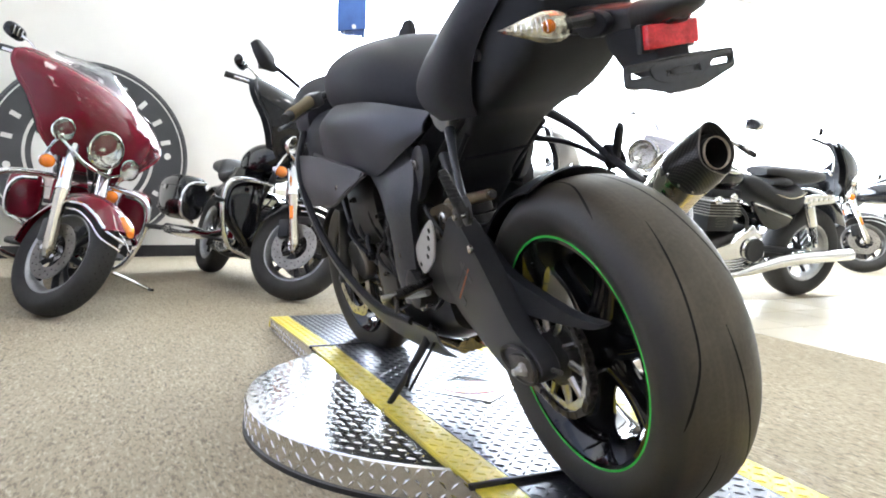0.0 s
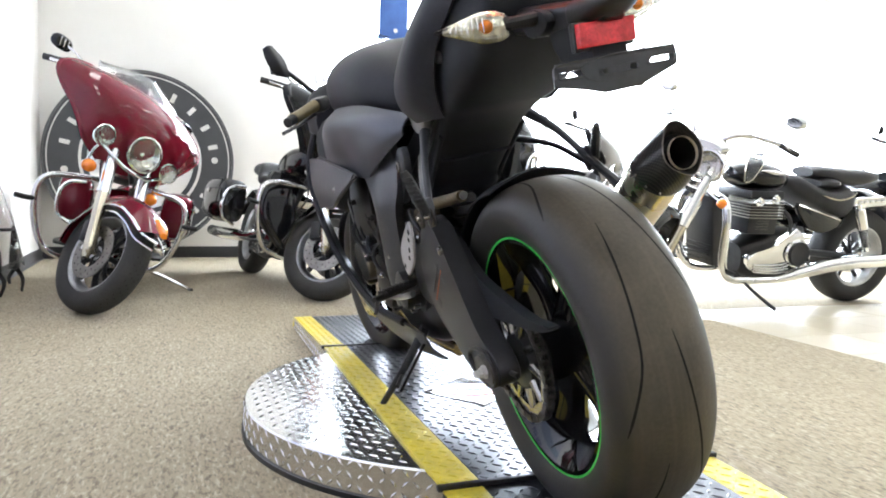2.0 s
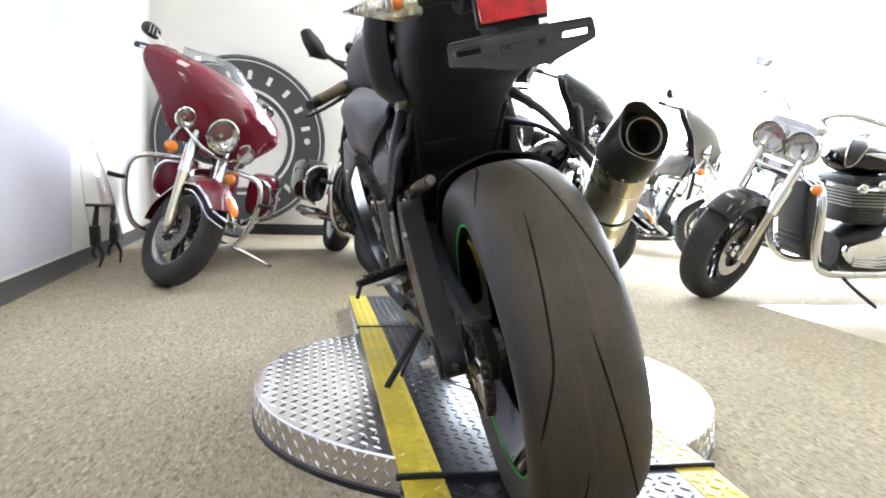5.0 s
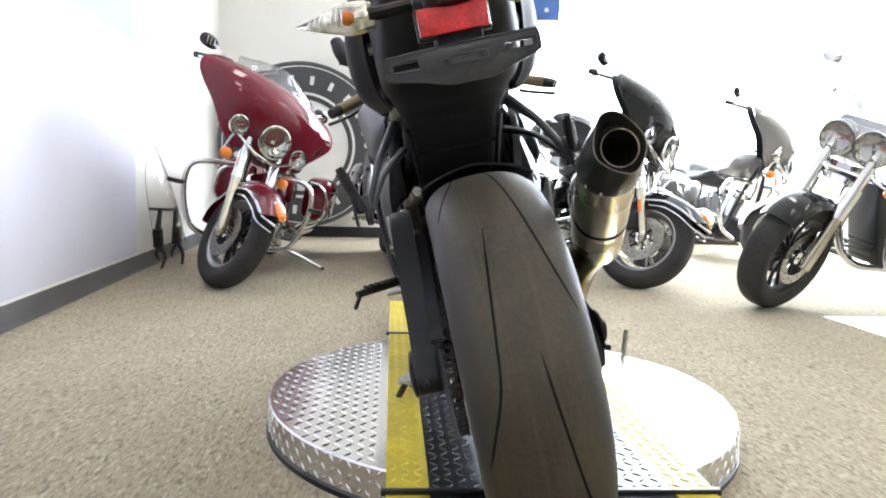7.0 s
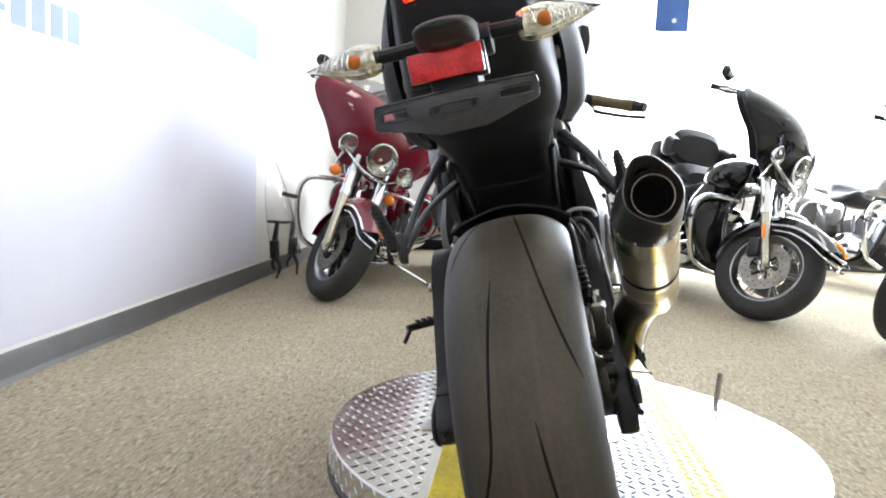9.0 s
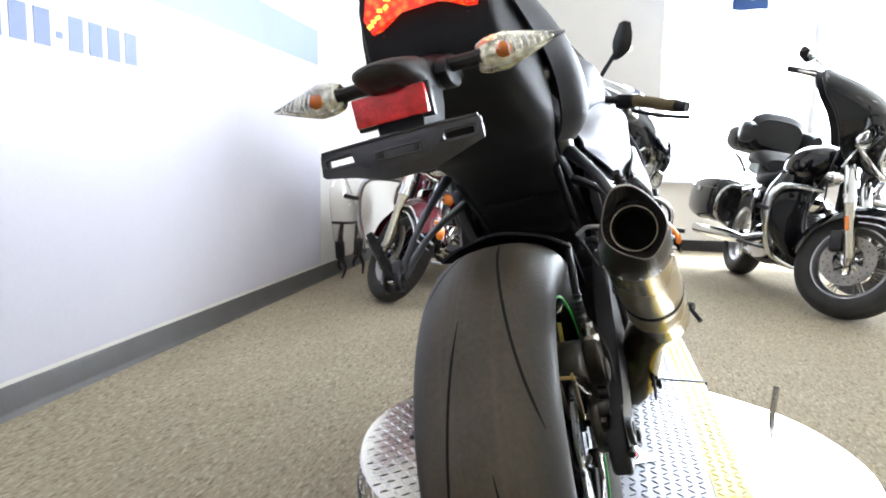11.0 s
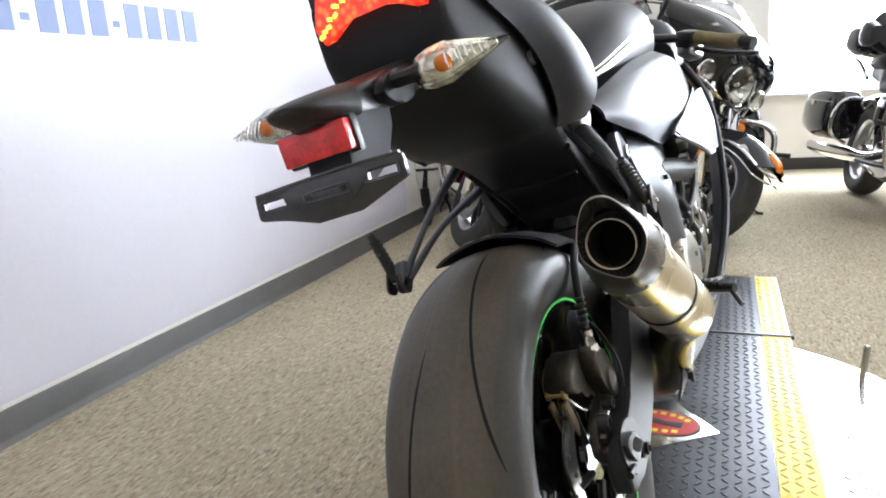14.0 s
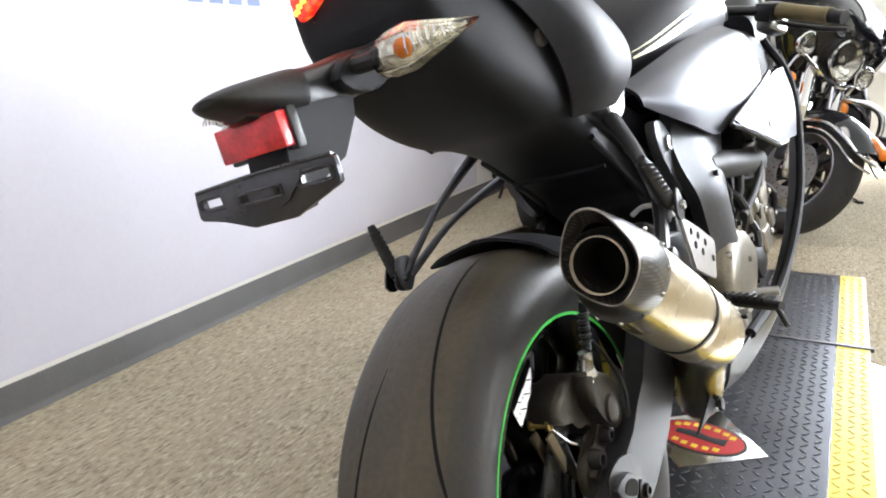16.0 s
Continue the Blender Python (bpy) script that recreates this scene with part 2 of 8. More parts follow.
worn_tyre(RUBBER)
GREEN = mat("green_rim_tape", (0.05, 0.72, 0.09), 0.35, var=0.05)
AMBER = mat("amber_lens", (0.85, 0.22, 0.015), 0.12, var=0.06, scale=30, coat=0.6)
LAMPGLASS = mat("faceted_lamp_glass", (0.90, 0.90, 0.88), 0.08, 0.88, var=0.22, scale=34, fine=60, bump=1.0, coat=0.6)
YELLOW = mat("yellow_safety_paint", (0.78, 0.62, 0.045), 0.42, var=0.14, scale=7, fine=90, dirt=(0.25, 0.2, 0.06), dirt_amount=0.35)
DECKBLK = mat("black_tread_plate", (0.075, 0.078, 0.088), 0.30, 0.85, var=0.2, scale=5, fine=200)
ALUM = mat("bright_tread_plate", (0.80, 0.80, 0.79), 0.17, 1.0, var=0.08, scale=5, fine=200, rvar=0.3)


def carpet_material():
    m = mat("speckled_carpet", (0.40, 0.345, 0.250), 0.95, var=0.07, scale=1.2, fine=220, bump=0.6, spec=0.1)
    N, L = m.node_tree.nodes, m.node_tree.links
    b = N["Principled BSDF"]
    src = b.inputs["Base Color"].links[0].from_socket
    tc = next(n for n in N if n.type == "TEX_COORD")
    # loop-pile flecks: short dark and light strokes lying two ways
    for rot, scale, lo, hi, col, amt in ((4, 112, 0.53, 0.66, (0.19, 0.165, 0.125), 0.72), (94, 100, 0.54, 0.66, (0.19, 0.165, 0.125), 0.66), (80, 95, 0.54, 0.66, (0.58, 0.52, 0.40), 0.65), (12, 58, 0.61, 0.69, (0.13, 0.115, 0.095), 0.62), (98, 52, 0.61, 0.69, (0.13, 0.118, 0.10), 0.58), (50, 26, 0.52, 0.74, (0.50, 0.44, 0.33), 0.35), (20, 7, 0.40, 0.75, (0.32, 0.275, 0.20), 0.4)):
        mp = N.new("ShaderNodeMapping")
        mp.inputs["Rotation"].default_value = (0, 0, radians(rot))
        mp.inputs["Scale"].default_value = (1.0, 0.34, 1.0)
        L.new(tc.outputs["Object"], mp.inputs["Vector"])
        n = N.new("ShaderNodeTexNoise")
        n.inputs["Scale"].default_value, n.inputs["Detail"].default_value = scale, 2
        L.new(mp.outputs[0], n.inputs["Vector"])
        r = N.new("ShaderNodeMapRange")
        r.inputs["From Min"].default_value, r.inputs["From Max"].default_value, r.inputs["To Max"].default_value = lo, hi, amt
        L.new(n.outputs["Fac"], r.inputs["Value"])
        mx = N.new("ShaderNodeMix")
        mx.data_type = "RGBA"
        L.new(r.outputs[0], mx.inputs[0])
        L.new(src, mx.inputs[6])
        mx.inputs[7].default_value = (*col, 1)
        src = mx.outputs[2]
    L.new(src, b.inputs["Base Color"])
    return m


CARPET = carpet_material()
TILE = mat("polished_cream_tile", (0.46, 0.41, 0.30), 0.34, var=0.05, scale=1.5, fine=40, rvar=0.3)

# ---- the room ----
def struct(ob, label, category):
    return tagged(ob, label, category, kind="structure")


def slab_box(name, lo, hi, material, label, category, m=None, bev=0.0):
    bm = B()
    box(bm, [(a + b) / 2 for a, b in zip(lo, hi)], [b - a for a, b in zip(lo, hi)], bev=bev)
    return struct(part(name, bm, material, m=m), label, category)


# floor: carpet with a tiled field let in beside it
bm = B()
slab(bm, [(-3.2, -6.5), (2.0, -6.5), (2.0, 1.6), (12.6, 1.6), (12.6, 6.6), (-3.2, 6.6)], -0.2, 0.0, 0, axis="z")
struct(part("floor", bm, CARPET), "beige speckled loop-pile commercial carpet floor", "carpet")
bm = B()
slab(bm, [(2.0, -6.5), (12.6, -6.5), (12.6, 1.6), (2.0, 1.6)], -0.2, -0.004, 0, axis="z")
tile_floor = struct(part("floor_tiled", bm, mat("tile_grout", (0.42, 0.39, 0.33), 0.7)), "cream polished tile floor with fine joints", "tile floor")

# far wall: low sill wall, piers, header; the openings go through
WALL_B = pose(0, 5.45, 0, 0, 0, WB)
for i, (a, b, z0, z1) in enumerate(((-2.6, 0.42, 0, 3.7), (0.42, 12.4, 0, 0.67), (0.42, 12.4, 3.28, 3.7), (6.2, 6.65, 0.67, 3.28), (11.7, 12.4, 0.67, 3.28))):
    slab_box("wall_far_%d" % (i + 1), (a, 0.0, z0), (b, 0.22, z1), WALL_PAINT, "off-white painted drywall with window openings", "wall", WALL_B)
slab_box("baseboard_far", (-2.3, -0.012, 0.0), (12.3, 0.0, 0.11), BASE_B, "black rubber baseboard along the far wall", "baseboard", WALL_B, 0.003)
slab_box("trim_sill", (0.40, -0.05, 0.67), (12.2, 0.12, 0.70), FRAME_W, "white painted window sill board", "window sill", WALL_B, 0.006)
for k, (a, b) in enumerate(((0.42, 6.2), (6.65, 11.7))):
    w = thing("window_%d" % (k + 1), WALL_B, "large white-framed shop window, glaring with daylight", "window", kind="structure")
    n = 4
    for i in range(n + 1):
        bm = B()
        box(bm, (a + (b - a) * i / n + (0.03 if i == 0 else -0.03 if i == n else 0), 0.15, 1.99), (0.06, 0.07, 2.58), bev=0.004)
        part("mullion", bm, FRAME_W, w)
    for z in (0.73, 3.25):
        bm = B()
        box(bm, ((a + b) / 2, 0.152, z), (b - a, 0.066, 0.06), bev=0.004)
        part("window_frame", bm, FRAME_W, w)
    for i in range(n):
        bm = B()
        box(bm, (a + (b - a) * (i + 0.5) / n, 0.15, 1.99), ((b - a) / n - 0.06, 0.008, 2.46))
        p = part("pane", bm, GLASS, w)
        p.visible_shadow = False

# side wall with the printed vinyl
WALL_A = pose(-1.860, 0, 0, 0, 0, 2.63)
slab_box("wall_side", (-0.2, -6.6, 0), (0.0, 5.36, 3.7), WALL_PAINT, "off-white painted drywall side wall", "wall", WALL_A)
# the back wall is unseen; its colour holds shade for the chrome to reflect
slab_box("wall_back", (-2.6, -6.7, 0), (12.6, -6.5, 3.7), mat("darkened_unseen_wall", (0.34, 0.33, 0.31), 0.7, var=0.04), "plain unseen closing wall, darkened to deepen the chrome's reflections", "wall")
slab_box("wall_end", (12.35, -6.5, 0), (12.55, 6.4, 3.7), WALL_PAINT, "plain off-white painted wall", "wall")
slab_box("ceiling", (-2.8, -6.7, 3.7), (12.6, 6.6, 3.85), CEIL_PAINT, "plain white painted ceiling", "ceiling")
bm = B()
slab(bm, [(0.0, 0.0), (0.024, 0.0), (0.022, 0.004), (0.014, 0.012), (0.010, 0.022), (0.009, 0.098), (0.006, 0.103), (0.0, 0.103)], -6.5, 5.34, 0, axis="y")
struct(part("baseboard_side", bm, BASE, m=WALL_A), "dark grey rubber baseboard with a coved toe", "baseboard")

mural = thing("wall_graphic", WALL_A, "pale lilac printed vinyl with a blue band and blue characters", "wall graphic")
bm = B()
box(bm, (0.002, -1.2, 1.5), (0.004, 7.75, 2.76))
part("sheet", bm, VINYL, mural)
bm = B()
box(bm, (0.0045, 1.2, 1.585), (0.002, 2.88, 0.225))
part("band", bm, VINYL_BLUE, mural, "blue-grey printed band")
y = 0.672
for ch in "bbbb-bbb-bbb":
    w = 0.085 if ch != "-" else 0.045
    bm = B()
    box(bm, (0.0045, y - w / 2, 1.25 if ch != "-" else 1.235), (0.002, w - 0.014, 0.118 if ch != "-" else 0.022))
    part("character_bar", bm, INK, mural, "faded blue printed bar")
    y -= w + (0.016 if ch != "-" else 0.012)

# outside ground
# glaring daylight beyond the glass
DAYLIGHT = mat("hazy_daylight", (0.9, 0.95, 1.0), 1.0, emit=5.0, emit_col=(0.88, 0.94, 1.0), var=0.01)
slab_box("backdrop", (-14, 13.0, -0.2), (34, 13.2, 12), DAYLIGHT, "white glaring daylight outside the windows", "sky")
slab_box("ground", (-60, 6.7, -0.3), (80, 120, -0.12), CONCRETE, "pale sunlit concrete forecourt outside the windows", "ground")

# ceiling lights
LAMP_ON = mat("lit_diffuser", (0.95, 0.95, 0.92), 0.4, emit=5.0, emit_col=(1.0, 0.965, 0.905))
for x in (-0.6, 2.4, 5.4, 8.6):
    for y in (-4.0, -0.8, 2.4):
        lamp = thing("ceiling_light", pose(x, y, 3.7), "white troffer ceiling light with lit diffuser", "ceiling light", "ceiling lights")
        bm = B()
        for dx in (-0.17, 0.17):
            box(bm, (dx, 0, -0.03), (0.03, 1.25, 0.06), bev=0.004)
        for dy in (-0.61, 0.61):
            box(bm, (0, dy, -0.03), (0.31, 0.03, 0.06), bev=0.004)
        part("frame", bm, FRAME_W, lamp)
        bm = B()
        box(bm, (0, 0, -0.035), (0.30, 1.18, 0.02))
        part("diffuser", bm, LAMP_ON, lamp)

# ---- turntable and ramps ----
def lozenges(keep, x0, x1, y0, y1, pitch=0.026, put=None, h=0.0022, name="tread", size=1.0):
    """Raised tread-plate lozenges over a field, in alternating directions, where keep(x, y) allows."""
    vs, fs = [], []
    nx, ny = int((x1 - x0) / pitch), int((y1 - y0) / pitch)
    for i in range(nx + 1):
        for j in range(ny + 1):
            x, y = x0 + i * pitch, y0 + j * pitch
            if not keep(x, y):
                continue
            s = 1 if (i + j) % 2 else -1
            c, l, w = 0.7071, 0.0125 * size, 0.0038 * size
            k = len(vs)
            for a, b, z in ((-l, 0, 0), (0, -w, 0), (l, 0, 0), (0, w, 0), (-l * 0.45, 0, h), (l * 0.45, 0, h)):
                p = (x + (a - b * s) * c, y + (a * s + b) * c, z)
                vs.append(put(*p) if put else p)
            fs += [(k, k + 1, k + 4), (k + 1, k + 5, k + 4), (k + 1, k + 2, k + 5), (k + 2, k + 3, k + 5), (k + 3, k + 4, k + 5), (k + 3, k, k + 4)]
    me = bpy.data.meshes.new(name)
    me.from_pydata(vs, [], fs)
    me.polygons.foreach_set("use_smooth", [False] * len(fs))
    return me


def stud(name, me, material, parent, z=0.0):
    me.materials.append(material)
    ob = new(name, me)
    ob.parent = parent
    ob["kind"] = "stuff"
    return ob


DISC_R, DISC_H = 0.642, 0.088
disc = thing("turntable", pose(-0.018, 0.018, 0), "round aluminium tread-plate motorcycle turntable on the carpet", "turntable")
bm = B()
lathe(bm, [(0.0, DISC_H), (DISC_R - 0.004, DISC_H), (DISC_R, DISC_H - 0.004), (DISC_R, 0.012), (DISC_R - 0.012, 0.008), (0.0, 0.008)], axis="z", n=160)
part("plate", bm, ALUM, disc)
bm = B()
lathe(bm, [(0.0, 0.012), (DISC_R + 0.006, 0.012), (DISC_R + 0.006, 0.0), (0.0, 0.0)], axis="z", n=120)
part("skirt", bm, BLACKPL, disc, "black rubber skirt")
stud("tread", lozenges(lambda x, y: x * x + y * y < 0.628 ** 2 and not -0.345 < x < 0.355, -0.66, 0.66, -0.66, 0.66, put=lambda x, y, z: (x, y, z + DISC_H)), ALUM, disc)


def wrap(x, y, z):
    a = x / DISC_R
    r = DISC_R + z
    return (r * math.cos(a), r * math.sin(a), y)


stud("tread", lozenges(lambda x, y: True, 0, 2 * math.pi * DISC_R - 0.02, 0.025, 0.08, put=wrap), ALUM, disc)

RX0, RX1, BAR = -0.335, 0.312, 0.64


def deck(name, y0, y1, z0, z1, label, tread_z=0.004):
    """A tread-plate deck with yellow edges, from (y0, z0) to (y1, z1), on a folded metal tray."""
    t = thing(name, pose(0, 0, 0), label, "ramp" if "ramp" in name else "deck")
    lo, hi = min(y0, y1), max(y0, y1)
    zz = lambda y: z0 + (z1 - z0) * (y - y0) / (y1 - y0)
    for nm, a, b, mt, lab in (("centre_plate", RX0 + 0.085, RX1 - 0.085, DECKBLK, ""), ("edge_strip", RX0, RX0 + 0.083, YELLOW, "yellow painted edge"), ("edge_strip", RX1 - 0.083, RX1, YELLOW, "yellow painted edge")):
        bm = B()
        v = [bm.verts.new(p) for p in ((a, lo, zz(lo)), (b, lo, zz(lo)), (b, hi, zz(hi)), (a, hi, zz(hi)), (a, lo, zz(lo) - tread_z), (b, lo, zz(lo) - tread_z), (b, hi, zz(hi) - tread_z), (a, hi, zz(hi) - tread_z))]
        for f in ((0, 1, 2, 3), (7, 6, 5, 4), (0, 4, 5, 1), (1, 5, 6, 2), (2, 6, 7, 3), (3, 7, 4, 0)):
            bm.faces.new([v[i] for i in f])
        p = part(nm, bm, mt, t, lab)
        stud("tread", lozenges(lambda x, y: True, a + 0.012, b - 0.012, lo + 0.012, hi - 0.012, put=lambda x, y, z: (x, y, z + zz(y))), mt, p)
    return t


d = deck("turntable_deck", -BAR, BAR, DISC_H + 0.007, DISC_H + 0.007, "black tread-plate deck with yellow edges across the turntable", 0.0065)
for s, nm in ((1, "front_ramp"), (-1, "rear_ramp")):
    y0, y1, z0, z1 = s * (BAR + 0.012), s * 1.455, 0.090, 0.066
    r = deck(nm, y0, y1, z0, z1, "tread-plate loading ramp with yellow painted edges")
    for x, out in ((RX0, -1), (RX1, 1)):
        bm = B()
        slab(bm, [(y0, 0.0), (y0, z0 - 0.004), (y1, z1 - 0.004), (y1, 0.0)], x + (0 if out < 0 else -0.004), x + (0.004 if out < 0 else 0), 0)
        part("side_plate", bm, ALUM, r, "bright tread-plate side")
        stud("tread", lozenges(lambda x2, y: True, min(y0, y1) + 0.02, max(y0, y1) - 0.02, 0.02, 0.06, put=lambda a, b, z, x=x, out=out: (x + out * z, a, b)), ALUM, r)
    bm = B()
    slab(bm, [(y1, z1), (y1 + s * 0.035, 0.018), (y1 + s * 0.03, 0.014), (y1, z1 - 0.005)], RX0, RX1, 0)
    part("lip", bm, YELLOW, r, "bent yellow lip")
    bm = B()
    box(bm, ((RX0 + RX1) / 2, s * (BAR + 0.006), 0.093), (RX1 - RX0 + 0.02, 0.014, 0.012), bev=0.003)
    part("hinge_bar", bm, BLACKPL, r, "black rubber joint strip")
pin = thing("locking_pin", pose(0.463, 0.35, DISC_H), "short steel pin standing on the turntable", "pin")
bm = B()
rod(bm, (0, 0, 0), (0.010, 0.010, 0.098), 0.0085, 0.0085, 14)
part("shaft", bm, STEEL, pin)

# printed plate lying on the deck
RED = mat("red_print", (0.55, 0.03, 0.03), 0.35, var=0.06)
PRINT_BLK = mat("black_print", (0.02, 0.02, 0.02), 0.4)
PRINT_YEL = mat("yellow_print", (0.85, 0.66, 0.05), 0.4)
badge = thing("deck_badge", pose(-0.025, -0.040, DISC_H + 0.0075, 0, 0, 37), "square bright tread-plate with a red oval emblem, set on the deck", "emblem plate")
bm = B()
box(bm, (0, 0, 0.0015), (0.200, 0.200, 0.003), bev=0.001)
part("plate", bm, ALUM, badge)
bm = B()
slab(bm, [(0.098 * math.cos(k * math.pi / 24), 0.068 * math.sin(k * math.pi / 24)) for k in range(48)], 0.003, 0.0042, 0, axis="z")
part("emblem_border", bm, PRINT_BLK, badge, m=pose(0, 0, 0, 0, 0, -45))
bm = B()
slab(bm, [(0.092 * math.cos(k * math.pi / 24), 0.062 * math.sin(k * math.pi / 24)) for k in range(48)], 0.0042, 0.005, 0, axis="z")
part("emblem_field", bm, RED, badge, "red oval field", m=pose(0, 0, 0, 0, 0, -45))
for sgn, cnt in ((1, 7), (-1, 5)):
    for i in range(cnt):
        a = math.pi / 2 + (i - (cnt - 1) / 2) * 0.30
        bm = B()
        box(bm, (0.078 * math.cos(a), sgn * 0.046 * math.sin(a), 0.0055), (0.013, 0.014, 0.001))
        part("letter_bar", bm, PRINT_YEL, badge, m=pose(0, 0, 0, 0, 0, -45))
bm = B()
body(bm, [(-0.055, 0, 0.010, 0.0048, 0.0062, 2), (-0.02, 0.004, 0.014, 0.0048, 0.0062, 2), (0.02, -0.003, 0.011, 0.0048, 0.0062, 2), (0.055, 0, 0.016, 0.0048, 0.0062, 2)], 12, 3, "x")
part("emblem_figure", bm, PRINT_BLK, badge, "black printed shape", m=pose(0, 0, 0, 0, 0, -45))

# ---- the sport motorcycle on the turntable ----
FLATGREY = mat("matte_metallic_grey_paint", (0.066, 0.068, 0.080), 0.37, 0.6, var=0.06, scale=4, fine=500, bump=0.04)
FRAMEBLK = mat("satin_black_frame", (0.035, 0.035, 0.038), 0.36, 0.5, var=0.12, scale=8)
FRAMEGREY = mat("satin_grey_frame", (0.078, 0.080, 0.088), 0.38, 0.5, var=0.1, scale=8)
PLATEBLK = mat("glossy_black_bracket", (0.075, 0.075, 0.080), 0.2, 0.6, var=0.15, scale=14, spec=0.7)
SWING = mat("flat_grey_swingarm", (0.032, 0.032, 0.036), 0.42, 0.3, var=0.12, scale=7, fine=260, bump=0.06)
TITAN = mat("brushed_titanium", (0.78, 0.69, 0.52), 0.27, 1.0, var=0.08, scale=5, fine=260, rvar=0.25)
CARBON = mat("carbon_weave", (0.034, 0.031, 0.028), 0.30, 0.0, var=0.12, scale=30, fine=600, bump=0.1, coat=0.55)


def weave(m, size):
    """Twill cloth: two crossed sets of fine tows that tint the weave under its clear coat."""
    N, L = m.node_tree.nodes, m.node_tree.links
    b = N["Principled BSDF"]
    tc = N.new("ShaderNodeTexCoord")
    waves = []
    for rot in (38, -38):
        mp = N.new("ShaderNodeMapping")
        mp.inputs["Rotation"].default_value = (radians(20), radians(rot), radians(12))
        L.new(tc.outputs["Object"], mp.inputs["Vector"])
        wv = N.new("ShaderNodeTexWave")
        wv.wave_type, wv.bands_direction = "BANDS", "X"
        wv.inputs["Scale"].default_value = 0.314 / size
        L.new(mp.outputs[0], wv.inputs["Vector"])
        waves.append(wv)
    mul = N.new("ShaderNodeMath")
    mul.operation = "MULTIPLY"
    L.new(waves[0].outputs["Fac"], mul.inputs[0])
    L.new(waves[1].outputs["Fac"], mul.inputs[1])
    ramp = N.new("ShaderNodeValToRGB")
    ramp.color_ramp.elements[0].color, ramp.color_ramp.elements[1].color = (0.012, 0.011, 0.010, 1), (0.085, 0.077, 0.066, 1)
    L.new(mul.outputs[0], ramp.inputs["Fac"])
    L.new(ramp.outputs["Color"], b.inputs["Base Color"])


weave(CARBON, 0.0036)
LIPEDGE = mat("pale_carbon_edge", (0.30, 0.27, 0.24), 0.3, 0.3, var=0.2, scale=30)
# soot in the exhaust; elsewhere a dark colour for shade in holes and grooves
SOOT_AND_SHADE = mat("soot_and_hole_shade", (0.009, 0.008, 0.007), 0.8, 0.3, var=0.3, scale=20)
BRONZE = mat("heat_tinted_ring", (0.74, 0.65, 0.50), 0.3, 0.35, var=0.1, scale=20)
REDLENS = mat("red_reflector", (0.95, 0.02, 0.028), 0.12, var=0.25, scale=45, fine=260, bump=0.35, coat=0.8)
TAILON = mat("lit_tail_lens", (0.9, 0.05, 0.01), 0.15, var=0.4, scale=55, fine=130, emit=0.7, emit_col=(1.0, 0.03, 0.012), coat=0.6)
def mottle(m, a, b_col, scale):
    """Varies what a lit lens gives off, cell by cell."""
    N, L = m.node_tree.nodes, m.node_tree.links
    v = N.new("ShaderNodeTexVoronoi")
    v.inputs["Scale"].default_value = scale
    L.new(next(n for n in N if n.type == "TEX_COORD").outputs["Object"], v.inputs["Vector"])
    r = N.new("ShaderNodeValToRGB")
    r.color_ramp.elements[0].position, r.color_ramp.elements[1].position = 0.15, 0.55
    r.color_ramp.elements[0].color, r.color_ramp.elements[1].color = (*b_col, 1), (*a, 1)
    L.new(v.outputs["Distance"], r.inputs["Fac"])
    L.new(r.outputs["Color"], N["Principled BSDF"].inputs["Emission Color"])


mottle(TAILON, (1.0, 0.02, 0.012), (1.0, 0.22, 0.03), 95)
TAILHOT = mat("lit_tail_bulb", (1.0, 0.5, 0.05), 0.2, emit=2.2, emit_col=(1.0, 0.34, 0.04))
SIGBOWL = mat("silvered_bowl", (0.90, 0.80, 0.64), 0.14, 0.9, var=0.3, scale=60, fine=120, bump=0.8)
CLEARPL = clear("clear_lens_plastic", (0.97, 0.97, 0.95), 0.03)
SMOKE = clear("smoked_screen", (0.55, 0.56, 0.58), 0.03)
GRIP = mat("olive_tan_grip", (0.20, 0.155, 0.07), 0.6, var=0.15, scale=20, fine=300, bump=0.4)
CHAIN = mat("oily_chain_steel", (0.10, 0.09, 0.08), 0.4, 0.8, var=0.3, scale=40)
ORANGE = mat("orange_decal", (0.42, 0.12, 0.05), 0.5, var=0.1)
GREYINK = mat("grey_decal", (0.085, 0.085, 0.09), 0.5, var=0.1)
SEATV = mat("black_seat_vinyl", (0.02, 0.02, 0.022), 0.5, var=0.15, scale=20, fine=500, bump=0.2)
BRASS = mat("gold_zinc_bolt", (0.55, 0.40, 0.16), 0.3, 1.0, var=0.1)
HEATPIPE = mat("straw_tinted_pipe", (0.30, 0.25, 0.16), 0.26, 1.0, var=0.2, scale=9)

PALEALLOY = mat("pale_anodised_plate", (0.52, 0.51, 0.50), 0.4, 0.4, var=0.08, scale=12)
CASTBROWN = mat("brown_stained_casting", (0.11, 0.085, 0.055), 0.42, 0.6, var=0.3, scale=25, fine=220, bump=0.2)
CASTPALE = mat("pale_tan_casting", (0.22, 0.195, 0.15), 0.34, 0.7, var=0.2, scale=14, fine=220, bump=0.2)
TANPIPE = mat("dull_tan_metal", (0.17, 0.13, 0.075), 0.4, 0.7, var=0.2, scale=20)

HERO = pose(-0.1238, -0.7211, 0.3838, 0, -13.75, -2.13) @ pose(0, 0, -0.32)
bike = thing("sport_motorcycle", HERO, "matte black sport motorcycle leaning on its side stand", "motorcycle")


WY = -0.034  # the rear axle's place along the machine


